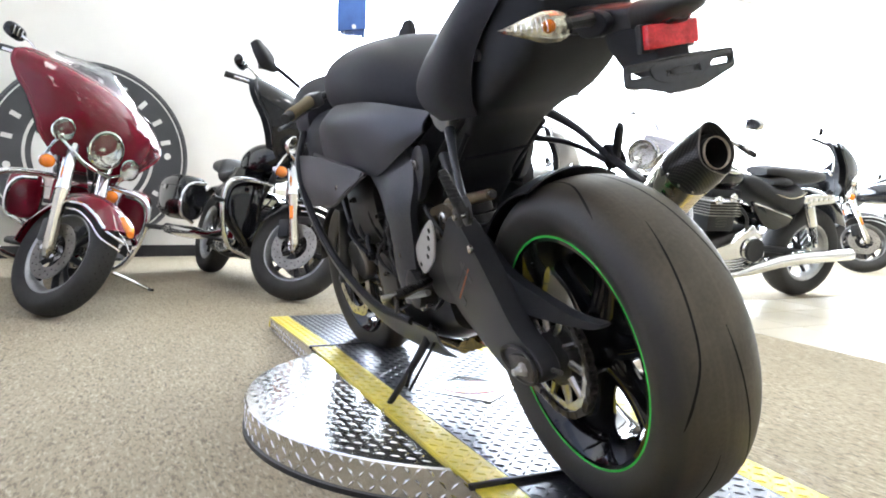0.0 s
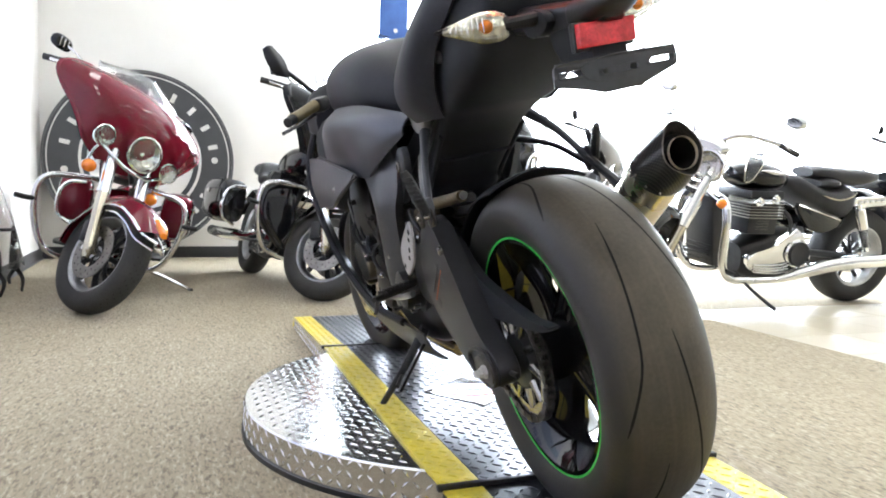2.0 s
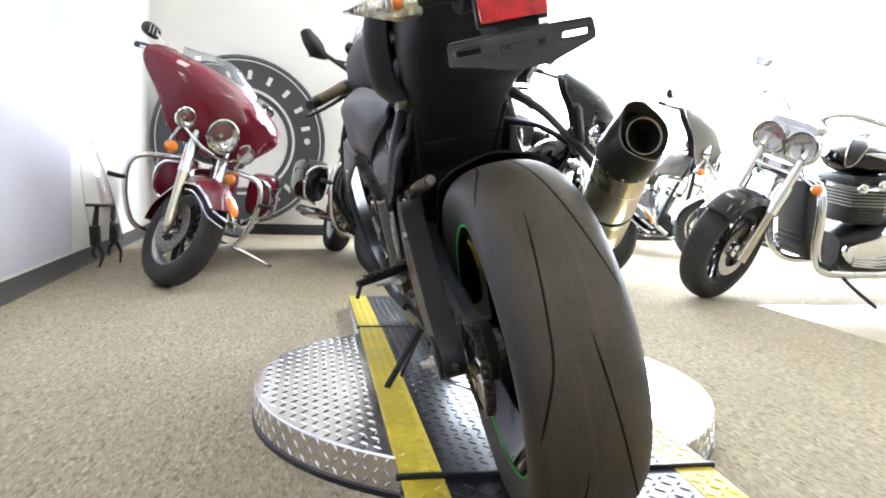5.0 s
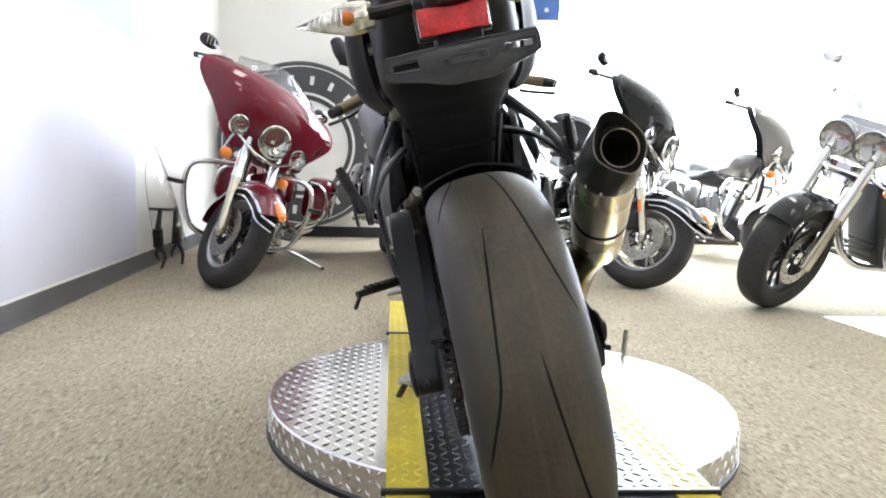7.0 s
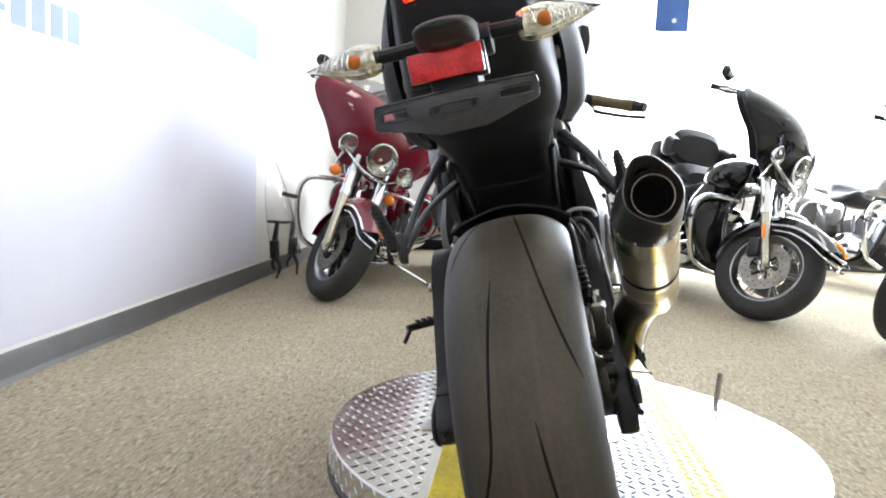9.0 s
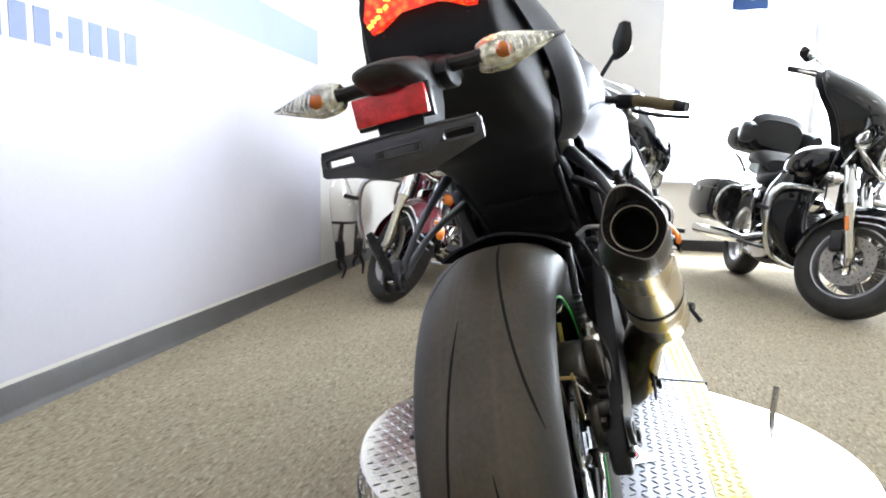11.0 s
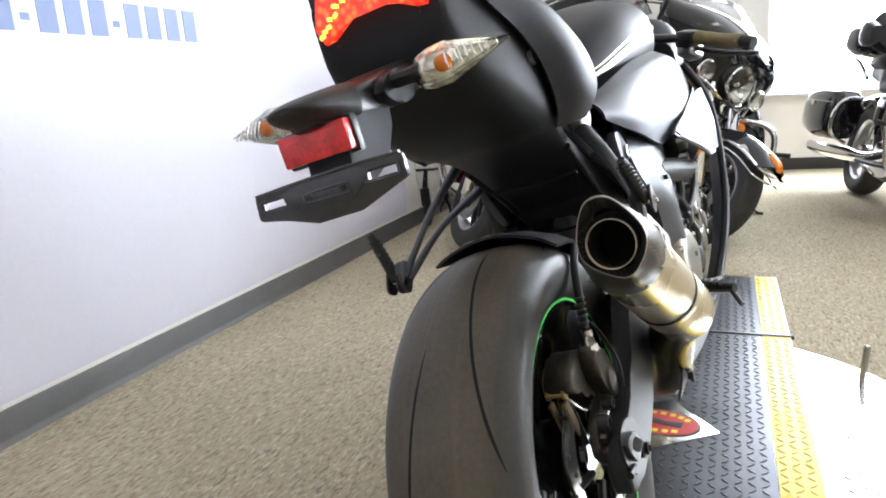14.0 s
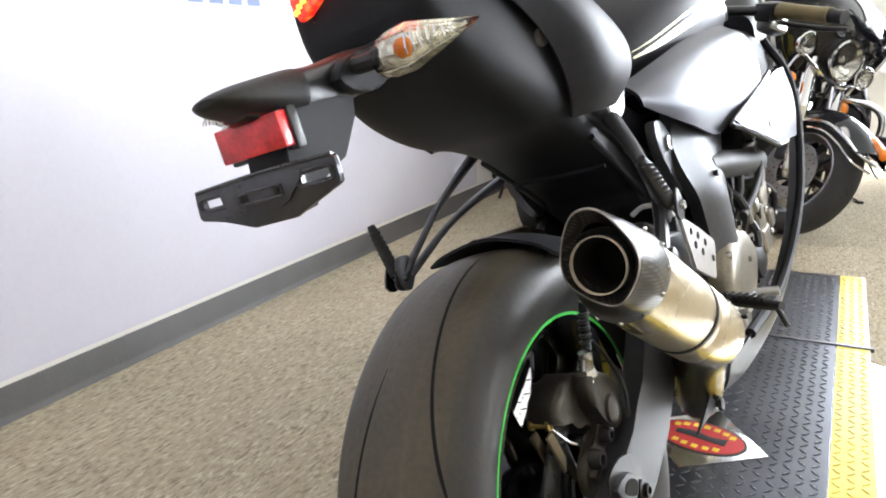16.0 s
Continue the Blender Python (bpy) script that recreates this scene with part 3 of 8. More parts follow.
TYRE_SHAPE = [(0.02, 0.80), (0.13, 0.885), (0.31, 0.965), (0.49, 1.0), (0.63, 0.97), (0.76, 0.87), (0.87, 0.71), (0.945, 0.51), (0.986, 0.26), (1.0, 0.0)]


def tyre(prof_r, hw, rim_r, parent, m, name="tyre", grooves=None, material=None, label=""):
    """A round-crowned tyre whose flanks tuck in to a rim of radius rim_r."""
    half = [(rim_r + (prof_r - rim_r) * p.x, hw * p.y) for p in smooth_line([(a, b, 0) for a, b in TYRE_SHAPE], 3)]
    prof = half + [(r, -h) for r, h in half[-2::-1]]
    inner = [(rim_r - 0.004, -hw * 0.70), (rim_r - 0.004, hw * 0.70)]
    bm = B()
    lathe(bm, prof + inner, axis="x", n=112, closed=True)
    t = part(name, bm, material or RUBBER, parent, label, m, sharp=60)
    crown = sorted((h, r) for r, h in half[9:])

    def surf(u, a, lift):
        r = float(np.interp(abs(u), [c[0] for c in crown], [c[1] for c in crown])) + lift
        return Vector((u * (1 + lift / hw), r * math.cos(a), r * math.sin(a)))
    # dark strips lying on the rubber, shade painted in place of cut grooves
    for g in grooves or ():
        bm = B()
        line = [(u, a) for u, a in g]
        pts = [(p.x, p.y) for p in smooth_line([(u, a, 0) for u, a in line], 8)]
        rows = []
        for i, (u, a) in enumerate(pts):
            du = pts[min(i + 1, len(pts) - 1)][0] - pts[max(i - 1, 0)][0]
            da = (pts[min(i + 1, len(pts) - 1)][1] - pts[max(i - 1, 0)][1]) * prof_r
            ln = math.hypot(du, da) or 1
            w = 0.0019 * min(1.0, 0.25 + 6 * min(i, len(pts) - 1 - i) / len(pts))
            nu, na = -da / ln * w, du / ln * w / prof_r
            rows.append([surf(u - nu, a - na, 0.0004), surf(u + nu, a + na, 0.0004)])
        rings(bm, rows, False, False)
        part("groove_shade", bm, SOOT_AND_SHADE, t, "", m)
    return t


REAR_C = pose(0, WY, 0.325)
G = []
for k in range(5):
    G.append([(u, radians(92 + 72 * k + d)) for u, d in ((0.013, 0), (0.020, 12), (0.0288, 24), (0.043, 40), (0.0586, 53), (0.076, 64))])
    G.append([(-u, radians(129 + 72 * k + d)) for u, d in ((0.020, 0), (0.030, 16), (0.038, 30), (0.046, 42), (0.066, 54), (0.078, 62))])
wheel = thing("rear_wheel", Matrix.Identity(4), "", "")
for k in ("label", "category", "group", "kind"):
    if k in wheel:
        del wheel[k]
wheel.parent = bike
tyre(0.317, 0.093, 0.218, wheel, REAR_C, grooves=G)


def rim(parent, m, r, w, material, spokes=5, twin=0.16, hub_r=0.045, hub_w=0.16, spoke_w=0.013, stripe=None, phase=0.3, deep=1.5):
    bm = B()
    lathe(bm, [(r + 0.008, -w), (r + 0.010, -w + 0.006), (r - 0.006, -w + 0.014), (r - 0.022, -w * 0.55), (r - 0.030, 0), (r - 0.022, w * 0.55), (r - 0.006, w - 0.014), (r + 0.010, w - 0.006), (r + 0.008, w), (r - 0.004, w), (r - 0.018, w - 0.016), (r - 0.036, w * 0.4), (r - 0.038, -w * 0.4), (r - 0.018, -w + 0.016), (r - 0.004, -w)], axis="x", n=72, closed=True)
    part("rim", bm, material, parent, "", m)
    if stripe:
        for s in (-1, 1):
            bm = B()
            lathe(bm, [(r + 0.0095, s * (w + 0.0012)), (r + 0.0035, s * (w + 0.0012)), (r + 0.0035, s * (w - 0.002)), (r + 0.0095, s * (w - 0.002))], axis="x", n=96, closed=True)
            part("rim_stripe", bm, stripe, parent, "bright green rim stripe", m)
    bm = B()
    lathe(bm, [(0.012, -hub_w / 2), (hub_r * 0.8, -hub_w / 2), (hub_r, -hub_w * 0.3), (hub_r * 0.9, 0), (hub_r, hub_w * 0.3), (hub_r * 0.8, hub_w / 2), (0.012, hub_w / 2)], axis="x", n=40, closed=True)
    part("hub", bm, material, parent, "", m)
    for i in range(spokes):
        for d in ((-twin, twin) if twin else (0,)):
            a = 2 * math.pi * i / spokes + phase
            c0, s0 = math.cos(a + d * 0.6), math.sin(a + d * 0.6)
            c1, s1 = math.cos(a + d * 1.35), math.sin(a + d * 1.35)
            bm = B()
            tube(bm, [(0.0, c0 * hub_r * 0.8, s0 * hub_r * 0.8), (0.004, (c0 + c1) * r * 0.28, (s0 + s1) * r * 0.28), (0.0, c1 * (r - 0.026), s1 * (r - 0.026))], [spoke_w * 1.35, spoke_w, spoke_w * 1.3], 12, 4, flat=deep)
            part("spoke", bm, material, parent, "", m)


rim(wheel, REAR_C, 0.216, 0.076, GLOSSBLK, 6, 0, 0.055, spoke_w=0.015, stripe=GREEN, phase=radians(50), deep=1.9)


def rotor(parent, m, x, r, r_in, material, holes=20, wave=0.0, label="", thick=0.005):
    """A brake disc with dark plugs painting its holes' shade and, where waved, a scalloped rim."""
    bm = B()
    n = 120
    rr = lambda a: r * (1 - wave * (0.5 + 0.5 * math.cos(a * 8)))
    out = [[(x + h, f(a) * math.cos(a), f(a) * math.sin(a)) for a in [2 * math.pi * k / n for k in range(n)]] for h, f in ((thick / 2, lambda a: r_in), (thick / 2, rr), (-thick / 2, rr), (-thick / 2, lambda a: r_in))]
    rings(bm, out, True, False, True)
    d = part("brake_rotor", bm, material, parent, label, m)
    bm = B()
    for k in range(holes):
        a, q = 2 * math.pi * k / holes, r_in + (r - r_in) * (0.35 + 0.35 * (k % 2))
        lathe(bm, [(0.0, -thick / 2 - 0.0006), (0.0042, -thick / 2 - 0.0006), (0.0042, thick / 2 + 0.0006), (0.0, thick / 2 + 0.0006)], (x, q * math.cos(a), q * math.sin(a)), "x", 8)
    part("drill_hole_shade", bm, SOOT_AND_SHADE, d, "", m)["kind"] = "stuff"
    for k in range(6):
        a = 2 * math.pi * k / 6
        bm = B()
        tube(bm, [(x, r_in * 1.02 * math.cos(a), r_in * 1.02 * math.sin(a)), (x, r_in * 0.45 * math.cos(a + 0.3), r_in * 0.45 * math.sin(a + 0.3))], 0.006, 6, 2)
        part("carrier_arm", bm, DARKMETAL, d, "", m)
    return d


rotor(wheel, REAR_C, 0.082, 0.132, 0.092, STEEL, 30, 0.07, "waved drilled steel brake disc")

# sprocket with its slots, and the chain's two runs
bm = B()
teeth = 43
pts = []
for k in range(teeth * 4):
    a = 2 * math.pi * k / (teeth * 4)
    pts.append(((0.106 + (0.004 if k % 4 in (1, 2) else -0.003)) * math.cos(a), (0.106 + (0.004 if k % 4 in (1, 2) else -0.003)) * math.sin(a)))
inner = [(0.084 * math.cos(2 * math.pi * k / (teeth * 4)), 0.084 * math.sin(2 * math.pi * k / (teeth * 4))) for k in range(teeth * 4)]
rings(bm, [[(x, a, b) for a, b in p] for x, p in ((-0.108, pts), (-0.102, pts), (-0.102, inner), (-0.108, inner))], True, False, True)
spr = part("sprocket", bm, STEEL, wheel, "toothed steel sprocket", REAR_C)
for k in range(10):
    a = 2 * math.pi * k / 10
    bm = B()
    tube(bm, [(-0.105, 0.05 * math.cos(a), 0.05 * math.sin(a)), (-0.105, 0.088 * math.cos(a + 0.12), 0.088 * math.sin(a + 0.12))], [0.009, 0.006], 8, 2)
    part("sprocket_arm", bm, STEEL, spr, "", REAR_C)
bm = B()
lathe(bm, [(0.02, -0.115), (0.052, -0.110), (0.056, -0.100), (0.056, -0.07), (0.02, -0.07)], axis="x", n=36, closed=True)
part("sprocket_carrier", bm, DARKMETAL, wheel, "", REAR_C)
links = 96
loop = []
F = Vector((-0.105, 0.455, 0.415))
for i in range(25):
    a = math.pi / 2 + 0.16 + math.pi * i / 24 * 1.1
    loop.append((Vector((-0.105, WY + 0.108 * math.cos(a), 0.325 + 0.108 * math.sin(a)))))
top_f, bot_f = F + Vector((0, -0.005, 0.036)), F + Vector((0, -0.015, -0.035))
path = [loop[0] + (top_f - loop[0]) * (1 - i / 20) for i in range(20)] + loop + [loop[-1] + (bot_f - loop[-1]) * (i / 20) for i in range(1, 21)]
acc = [path[0]]
for p in path[1:]:
    while (p - acc[-1]).length > 0.0158:
        acc.append(acc[-1] + (p - acc[-1]).normalized() * 0.0158)
bm = B()
for i in range(len(acc) - 1):
    a, b = acc[i], acc[i + 1]
    mid, d = (a + b) / 2, b - a
    ang = math.degrees(math.atan2(d.z, d.y))
    off = 0.0075 if i % 2 else 0.0055
    for s in (-1, 1):
        box(bm, mid + Vector((s * off, 0, 0)), (0.0016, 0.021, 0.013), (ang, 0, 0))
    rod(bm, a + Vector((-0.009, 0, 0)), a + Vector((0.009, 0, 0)), 0.0045, None, 8)
ch = part("chain", bm, CHAIN, bike, "oily drive chain")
ch["kind"] = "stuff"

# swingarm, hugger, chain guard
bm = B()
slab(bm, round_poly([(0.215, 0.592), (0.26, 0.545), (0.300, 0.475), (0.285, 0.425), (0.234, 0.378), (0.16, 0.340), (0.095, 0.306), (0.045, 0.291), (-0.02, 0.293), (-0.058, 0.298), (-0.078, 0.322), (-0.064, 0.350), (-0.013, 0.380), (0.02, 0.412), (0.07, 0.478), (0.119, 0.537), (0.165, 0.585)], 3), -0.166, -0.124, 0.006, 3)
slab(bm, round_poly([(0.24, 0.54), (0.34, 0.53), (0.45, 0.47), (0.44, 0.39), (0.34, 0.38), (0.26, 0.41)], 3), -0.145, -0.110, 0.008, 3)
sw = part("swingarm", bm, SWING, bike, "flat dark grey boxed swingarm")
bm = B()
slab(bm, round_poly([(0.455, 0.44), (0.42, 0.37), (0.30, 0.40), (0.22, 0.395), (0.14, 0.345), (0.06, 0.302), (-0.085, 0.288), (-0.108, 0.325), (-0.085, 0.362), (0.03, 0.405), (0.105, 0.475), (0.20, 0.545), (0.32, 0.57), (0.42, 0.53)], 3), 0.116, 0.144, 0.008, 3)
part("swingarm", bm, SWING, bike, "flat dark grey boxed swingarm")
bm = B()
box(bm, (0, 0.42, 0.45), (0.26, 0.10, 0.14), (20, 0, 0), 0.02)
part("swingarm_bridge", bm, SWING, bike)
for s in (-1, 1):
    ox = 0.166 if s < 0 else 0.145
    bm = B()
    slab(bm, round_poly([(-0.060, 0.306), (-0.02, 0.300), (0.02, 0.310), (0.02, 0.338), (-0.03, 0.348), (-0.062, 0.342)] if s < 0 else [(-0.070, 0.368), (-0.050, 0.350), (-0.052, 0.338), (-0.074, 0.330), (-0.088, 0.334), (-0.108, 0.360), (-0.104, 0.370)], 3), s * ox, s * (ox + 0.009), 0.003)
    part("axle_block", bm, CHAIN if s < 0 else FRAMEGREY, bike, "machined chain adjuster block")
    if s > 0:
        # dark sheet laid on the solid block, painting the slot's shade
        bm = B()
        slab(bm, round_poly([(-0.070, 0.360), (-0.054, 0.346), (-0.066, 0.336), (-0.092, 0.352), (-0.088, 0.362)], 3), ox + 0.0085, ox + 0.0098, 0)
        part("slot", bm, SOOT_AND_SHADE, bike)
    bm = B()
    tube(bm, [(s * (ox + 0.004), y, z) for y, z in ((-0.072, 0.325), (-0.05, 0.298), (0.0, 0.294), (0.05, 0.314), (0.056, 0.340), (0.0, 0.358), (-0.05, 0.350))], 0.004, 8, 4, closed=True) if s < 0 else slab(bm, round_poly([(-0.110, 0.340), (-0.06, 0.300), (-0.02, 0.312), (-0.02, 0.36), (-0.07, 0.385), (-0.112, 0.378)], 3), ox - 0.002, ox + 0.001, 0)
    part("adjuster_surround", bm, DARKMETAL, bike)
    bm = B()
    lathe(bm, [(0.0, 0), (0.013, 0), (0.013, s * 0.006), (0.009, s * 0.008), (0.009, s * 0.013), (0.005, s * 0.014), (0.005, s * 0.008), (0.0, s * 0.008)], (s * (ox + 0.009 * (s < 0)), WY, 0.324), "x", 6 if s < 0 else 20)
    if s < 0:
        rod(bm, (-0.180, WY, 0.324), (-0.198, WY, 0.324), 0.0065)
    part("axle_nut", bm, PALEALLOY if s < 0 else DARKMETAL, bike, "steel axle nut")
    bm = B()
    rod(bm, (s * 0.148, -0.118, 0.330), (s * 0.148, -0.09, 0.328), 0.0045)
    part("adjuster_bolt", bm, DARKMETAL, bike)
bm = B()
lathe(bm, [(0.0, 0), (0.009, 0), (0.009, -0.006), (0.0, -0.008)], (-0.166, 0.119, 0.533), "x", 12)
part("swingarm_bolt", bm, STEEL, sw)
bm = B()
box(bm, (-0.1665, 0.190, 0.452), (0.0012, 0.105, 0.0045), (-44, 0, 0))
part("decal", bm, ORANGE, sw, "worn orange decal bar")
for dy, dz, l in ((0.012, 0.014, 0.10), (-0.008, 0.040, 0.012), (-0.022, 0.026, 0.012), (-0.036, 0.012, 0.012), (0.016, -0.040, 0.018)):
    bm = B()
    box(bm, (-0.1665, 0.190 + dy, 0.452 + dz), (0.0012, l, 0.003 if l > 0.05 else 0.016), (-44, 0, 0))
    part("decal", bm, GREYINK, sw, "worn grey decal bar")
# hugger over the tyre
ctrl = []
for i in range(6):
    a = radians(86 - i * 16)
    r = 0.337 + 0.004 * i
    ctrl.append([(x, WY + (r - abs(x) * abs(x) * 4) * math.cos(a) * 1.0, 0.32 + (r - x * x * 3.2) * math.sin(a)) for x in (-0.092, -0.065, 0.0, 0.065, 0.100)])
bm = B()
patch(bm, ctrl, 4, 0.004)
part("hugger", bm, ROUGHPL, bike, "black plastic tyre hugger")
bm = B()
slab(bm, round_poly([(-0.222, 0.428), (-0.15, 0.428), (-0.06, 0.444), (0.04, 0.468), (0.10, 0.495), (0.17, 0.545), (0.19, 0.51), (0.165, 0.44), (0.10, 0.412), (0.0, 0.404), (-0.12, 0.408), (-0.20, 0.416)], 3), -0.124, -0.104, 0.004)
part("chain_guard", bm, ROUGHPL, bike)
bm = B()
tube(bm, [(-0.112, 0.318, 0.608), (-0.107, 0.25, 0.615), (-0.102, 0.19, 0.621), (-0.100, 0.125, 0.628)], [0.013, 0.0135, 0.0125, 0.012], 14, 4)
part("canister", bm, TANPIPE, bike, "tan metal hose canister")
bm = B()
lathe(bm, [(0, -0.006), (0.009, -0.006), (0.009, 0.004), (0.005, 0.006), (0, 0.006)], (-0.100, 0.121, 0.629), "y", 10)
part("canister_cap", bm, STEEL, bike)
# shock linkage and mount behind the heel plate
bm = B()
slab(bm, round_poly([(0.262, 0.600), (0.300, 0.612), (0.360, 0.604), (0.398, 0.588), (0.402, 0.520), (0.350, 0.508), (0.300, 0.524), (0.276, 0.560)], 3), -0.135, -0.108, 0.006)
lk = part("shock_mount", bm, CASTBROWN, bike, "brownish cast shock mount")
for y, z, r in ((0.300, 0.582, 0.014), (0.318, 0.545, 0.018), (0.360, 0.570, 0.016), (0.372, 0.532, 0.012)):
    bm = B()
    lathe(bm, [(0, 0), (r, 0), (r, -0.008), (r * 0.7, -0.012), (r * 0.45, -0.012), (r * 0.45, -0.006), (0, -0.006)], (-0.134, y, z), "x", 16)
    part("mount_bolt", bm, STEEL if r < 0.015 else CASTBROWN, lk)
bm = B()
tube(bm, [(-0.138, 0.405, 0.600), (-0.150, 0.360, 0.588), (-0.150, 0.310, 0.560), (-0.142, 0.286, 0.530)], 0.005, 8, 4)
part("hose", bm, HANDRUB, bike)

# pipes, rods and bolts between the tyre and the exhaust
for pts, r, material, name, label in (
        ([(0.093, 0.30, 0.609), (0.112, 0.30, 0.620), (0.135, 0.30, 0.618), (0.151, 0.30, 0.610), (0.157, 0.30, 0.597)], 0.0042, PALEALLOY, "brake_pipe", "pale metal brake pipe"),
        ([(0.111, 0.25, 0.598), (0.128, 0.25, 0.597), (0.141, 0.25, 0.576), (0.148, 0.25, 0.523), (0.153, 0.25, 0.47), (0.156, 0.25, 0.406)], 0.0070, DARKMETAL, "brace_tube", "dull metal brace tube"),
        ([(0.101, 0.22, 0.613), (0.121, 0.22, 0.57), (0.135, 0.22, 0.528), (0.147, 0.22, 0.498)], 0.0030, HANDRUB, "cable", "")):
    bm = B()
    tube(bm, pts, r, 8, 4)
    part(name, bm, material, bike, label)
for x, y, z, r in ((0.177, 0.33, 0.437, 0.008), (0.186, 0.33, 0.423, 0.008)):
    bm = B()
    lathe(bm, [(0, -0.030), (r, -0.030), (r, 0), (r * 0.8, 0.003), (0, 0.003)], (x, y, z), "x", 6)
    part("bolt", bm, STEEL, bike)

# rear brake caliper with bracket, hose and pins
CALIPER = mat("bronze_black_casting", (0.055, 0.047, 0.038), 0.38, 0.5, var=0.25, scale=22, fine=260, bump=0.3)
cal = B()
slab(cal, round_poly([(-0.120, 0.452), (-0.105, 0.476), (-0.066, 0.486), (-0.025, 0.474), (0.012, 0.440), (0.020, 0.402), (0.0, 0.382), (-0.030, 0.396), (-0.060, 0.428), (-0.095, 0.440)], 3), 0.062, 0.104, 0.009, 3)
slab(cal, round_poly([(-0.055, 0.482), (-0.020, 0.474), (0.010, 0.444), (0.016, 0.404), (-0.006, 0.392), (-0.040, 0.418), (-0.062, 0.456)], 3), 0.102, 0.126, 0.007, 3)
lathe(cal, [(0, 0.098), (0.020, 0.098), (0.022, 0.116), (0.018, 0.130), (0.008, 0.133), (0, 0.133)], (0, -0.018, 0.425), "x", 20)
c = part("brake_caliper", cal, CALIPER, bike, "dark bronze cast rear brake caliper", sharp=40)
bm = B()
slab(bm, round_poly([(-0.030, 0.412), (-0.050, 0.398), (-0.082, 0.392), (-0.098, 0.365), (-0.085, 0.335), (-0.050, 0.310), (-0.015, 0.300), (-0.010, 0.335), (-0.030, 0.355), (-0.020, 0.385)], 3), 0.098, 0.112, 0.004, 2)
part("caliper_bracket", bm, CALIPER, c, "cast caliper bracket")
for y, z, r in ((-0.072, 0.384, 0.013), (-0.084, 0.346, 0.013), (-0.034, 0.396, 0.010), (-0.046, 0.318, 0.011)):
    bm = B()
    lathe(bm, [(0, 0), (r, 0), (r, 0.010), (r * 0.85, 0.016), (r * 0.48, 0.016), (r * 0.48, 0.010), (0, 0.010)], (0.110, y, z), "x", 18)
    part("caliper_bolt", bm, DARKMETAL, c)
for y, z in ((-0.076, 0.364), (-0.060, 0.332)):
    bm = B()
    box(bm, (0.112, y, z), (0.018, 0.022, 0.026), (25, 0, 0), 0.005)
    part("bracket_boss", bm, CALIPER, c)
bm = B()
rod(bm, (0.066, -0.119, 0.450), (0.094, -0.114, 0.447), 0.0038)
for x, r in ((0.066, 0.0070), (0.088, 0.0070)):
    lathe(bm, [(0, 0), (r, 0), (r, 0.004), (0, 0.004)], (x, -0.116, 0.449), "x", 14)
part("pad_pin", bm, BRASS, c, "copper-coloured pad pin")
bm = B()
tube(bm, [(0.090, -0.116, 0.446), (0.094, -0.106, 0.432), (0.100, -0.096, 0.418), (0.106, -0.090, 0.412)], 0.0018, 8, 4)
part("pad_clip", bm, STEEL, c)
bm = B()
slab(bm, [(-0.132, 0.440), (-0.118, 0.442), (-0.100, 0.400), (-0.108, 0.385)], 0.070, 0.074, 0.001)
slab(bm, [(-0.132, 0.440), (-0.118, 0.442), (-0.100, 0.400), (-0.108, 0.385)], 0.090, 0.094, 0.001)
part("brake_pad", bm, TANPIPE, c, "worn steel-backed brake pads")
bm = B()
rod(bm, (0.116, -0.050, 0.470), (0.114, -0.034, 0.492), 0.011, 0.010, 14)
lathe(bm, [(0.0, -0.005), (0.014, -0.005), (0.014, 0.005), (0.0, 0.005)], (0.115, -0.042, 0.482), "z", 6)
lathe(bm, [(0.0, -0.004), (0.009, -0.004), (0.009, 0.006), (0.0, 0.006)], (0.114, -0.030, 0.498), "z", 12)
part("banjo_bolt", bm, STEEL, c)
bm = B()
tube(bm, [(0.113, -0.030, 0.494), (0.106, -0.004, 0.500), (0.102, 0.018, 0.535), (0.100, 0.045, 0.585), (0.095, 0.10, 0.61)], 0.0062, 10, 5)
part("brake_hose", bm, HANDRUB, bike)
for i in range(5):
    bm = B()
    lathe(bm, [(0.006, -0.002), (0.0088, 0), (0.006, 0.002)], (0.1045 - 0.0006 * i, 0.000 + 0.004 * i, 0.506 + 0.008 * i), "z", 12)
    part("hose_spring", bm, BLACKPL, bike)
bm = B()
tube(bm, [(0.106, 0.004, 0.512), (0.122, 0.014, 0.478), (0.132, 0.022, 0.430), (0.130, 0.006, 0.372), (0.124, -0.010, 0.345)], 0.0030, 6, 6)
part("sensor_cable", bm, HANDRUB, bike)

# exhaust can: turned shell, band, carbon end cap with a pointed crown
mouth, front = Vector((0.2104, -0.1584, 0.638)), Vector((0.206, 0.146, 0.418))
ax = (front - mouth).normalized()
side = Vector((1, 0, 0))
side = (side - ax * side.dot(ax)).normalized()
upv = side.cross(ax)
if upv.z < 0:
    upv = -upv
FACE_N, FACE_U = Vector((0, -0.9925, 0.122)), Vector((0, 0.122, 0.9925))  # the cut-off outlet stands nearly upright
LIP = smooth_line([(0.0415, 0.002, 0), (0.037, 0.019, 0), (0.024, 0.039, 0), (0.010, 0.053, 0), (-0.005, 0.0575, 0), (-0.020, 0.053, 0), (-0.030, 0.038, 0), (-0.037, 0.020, 0), (-0.040, 0.004, 0), (-0.037, -0.012, 0), (-0.027, -0.024, 0), (-0.012, -0.034, 0), (0.006, -0.0415, 0), (0.018, -0.039, 0), (0.029, -0.028, 0), (0.038, -0.013, 0)], 3, True)


def can_core(d):
    """The can's middle line, which rises a little above the outlet's."""
    return mouth + ax * d + side * (0.060 * d - 0.0088) + upv * (0.0152 + 0.039 * d)


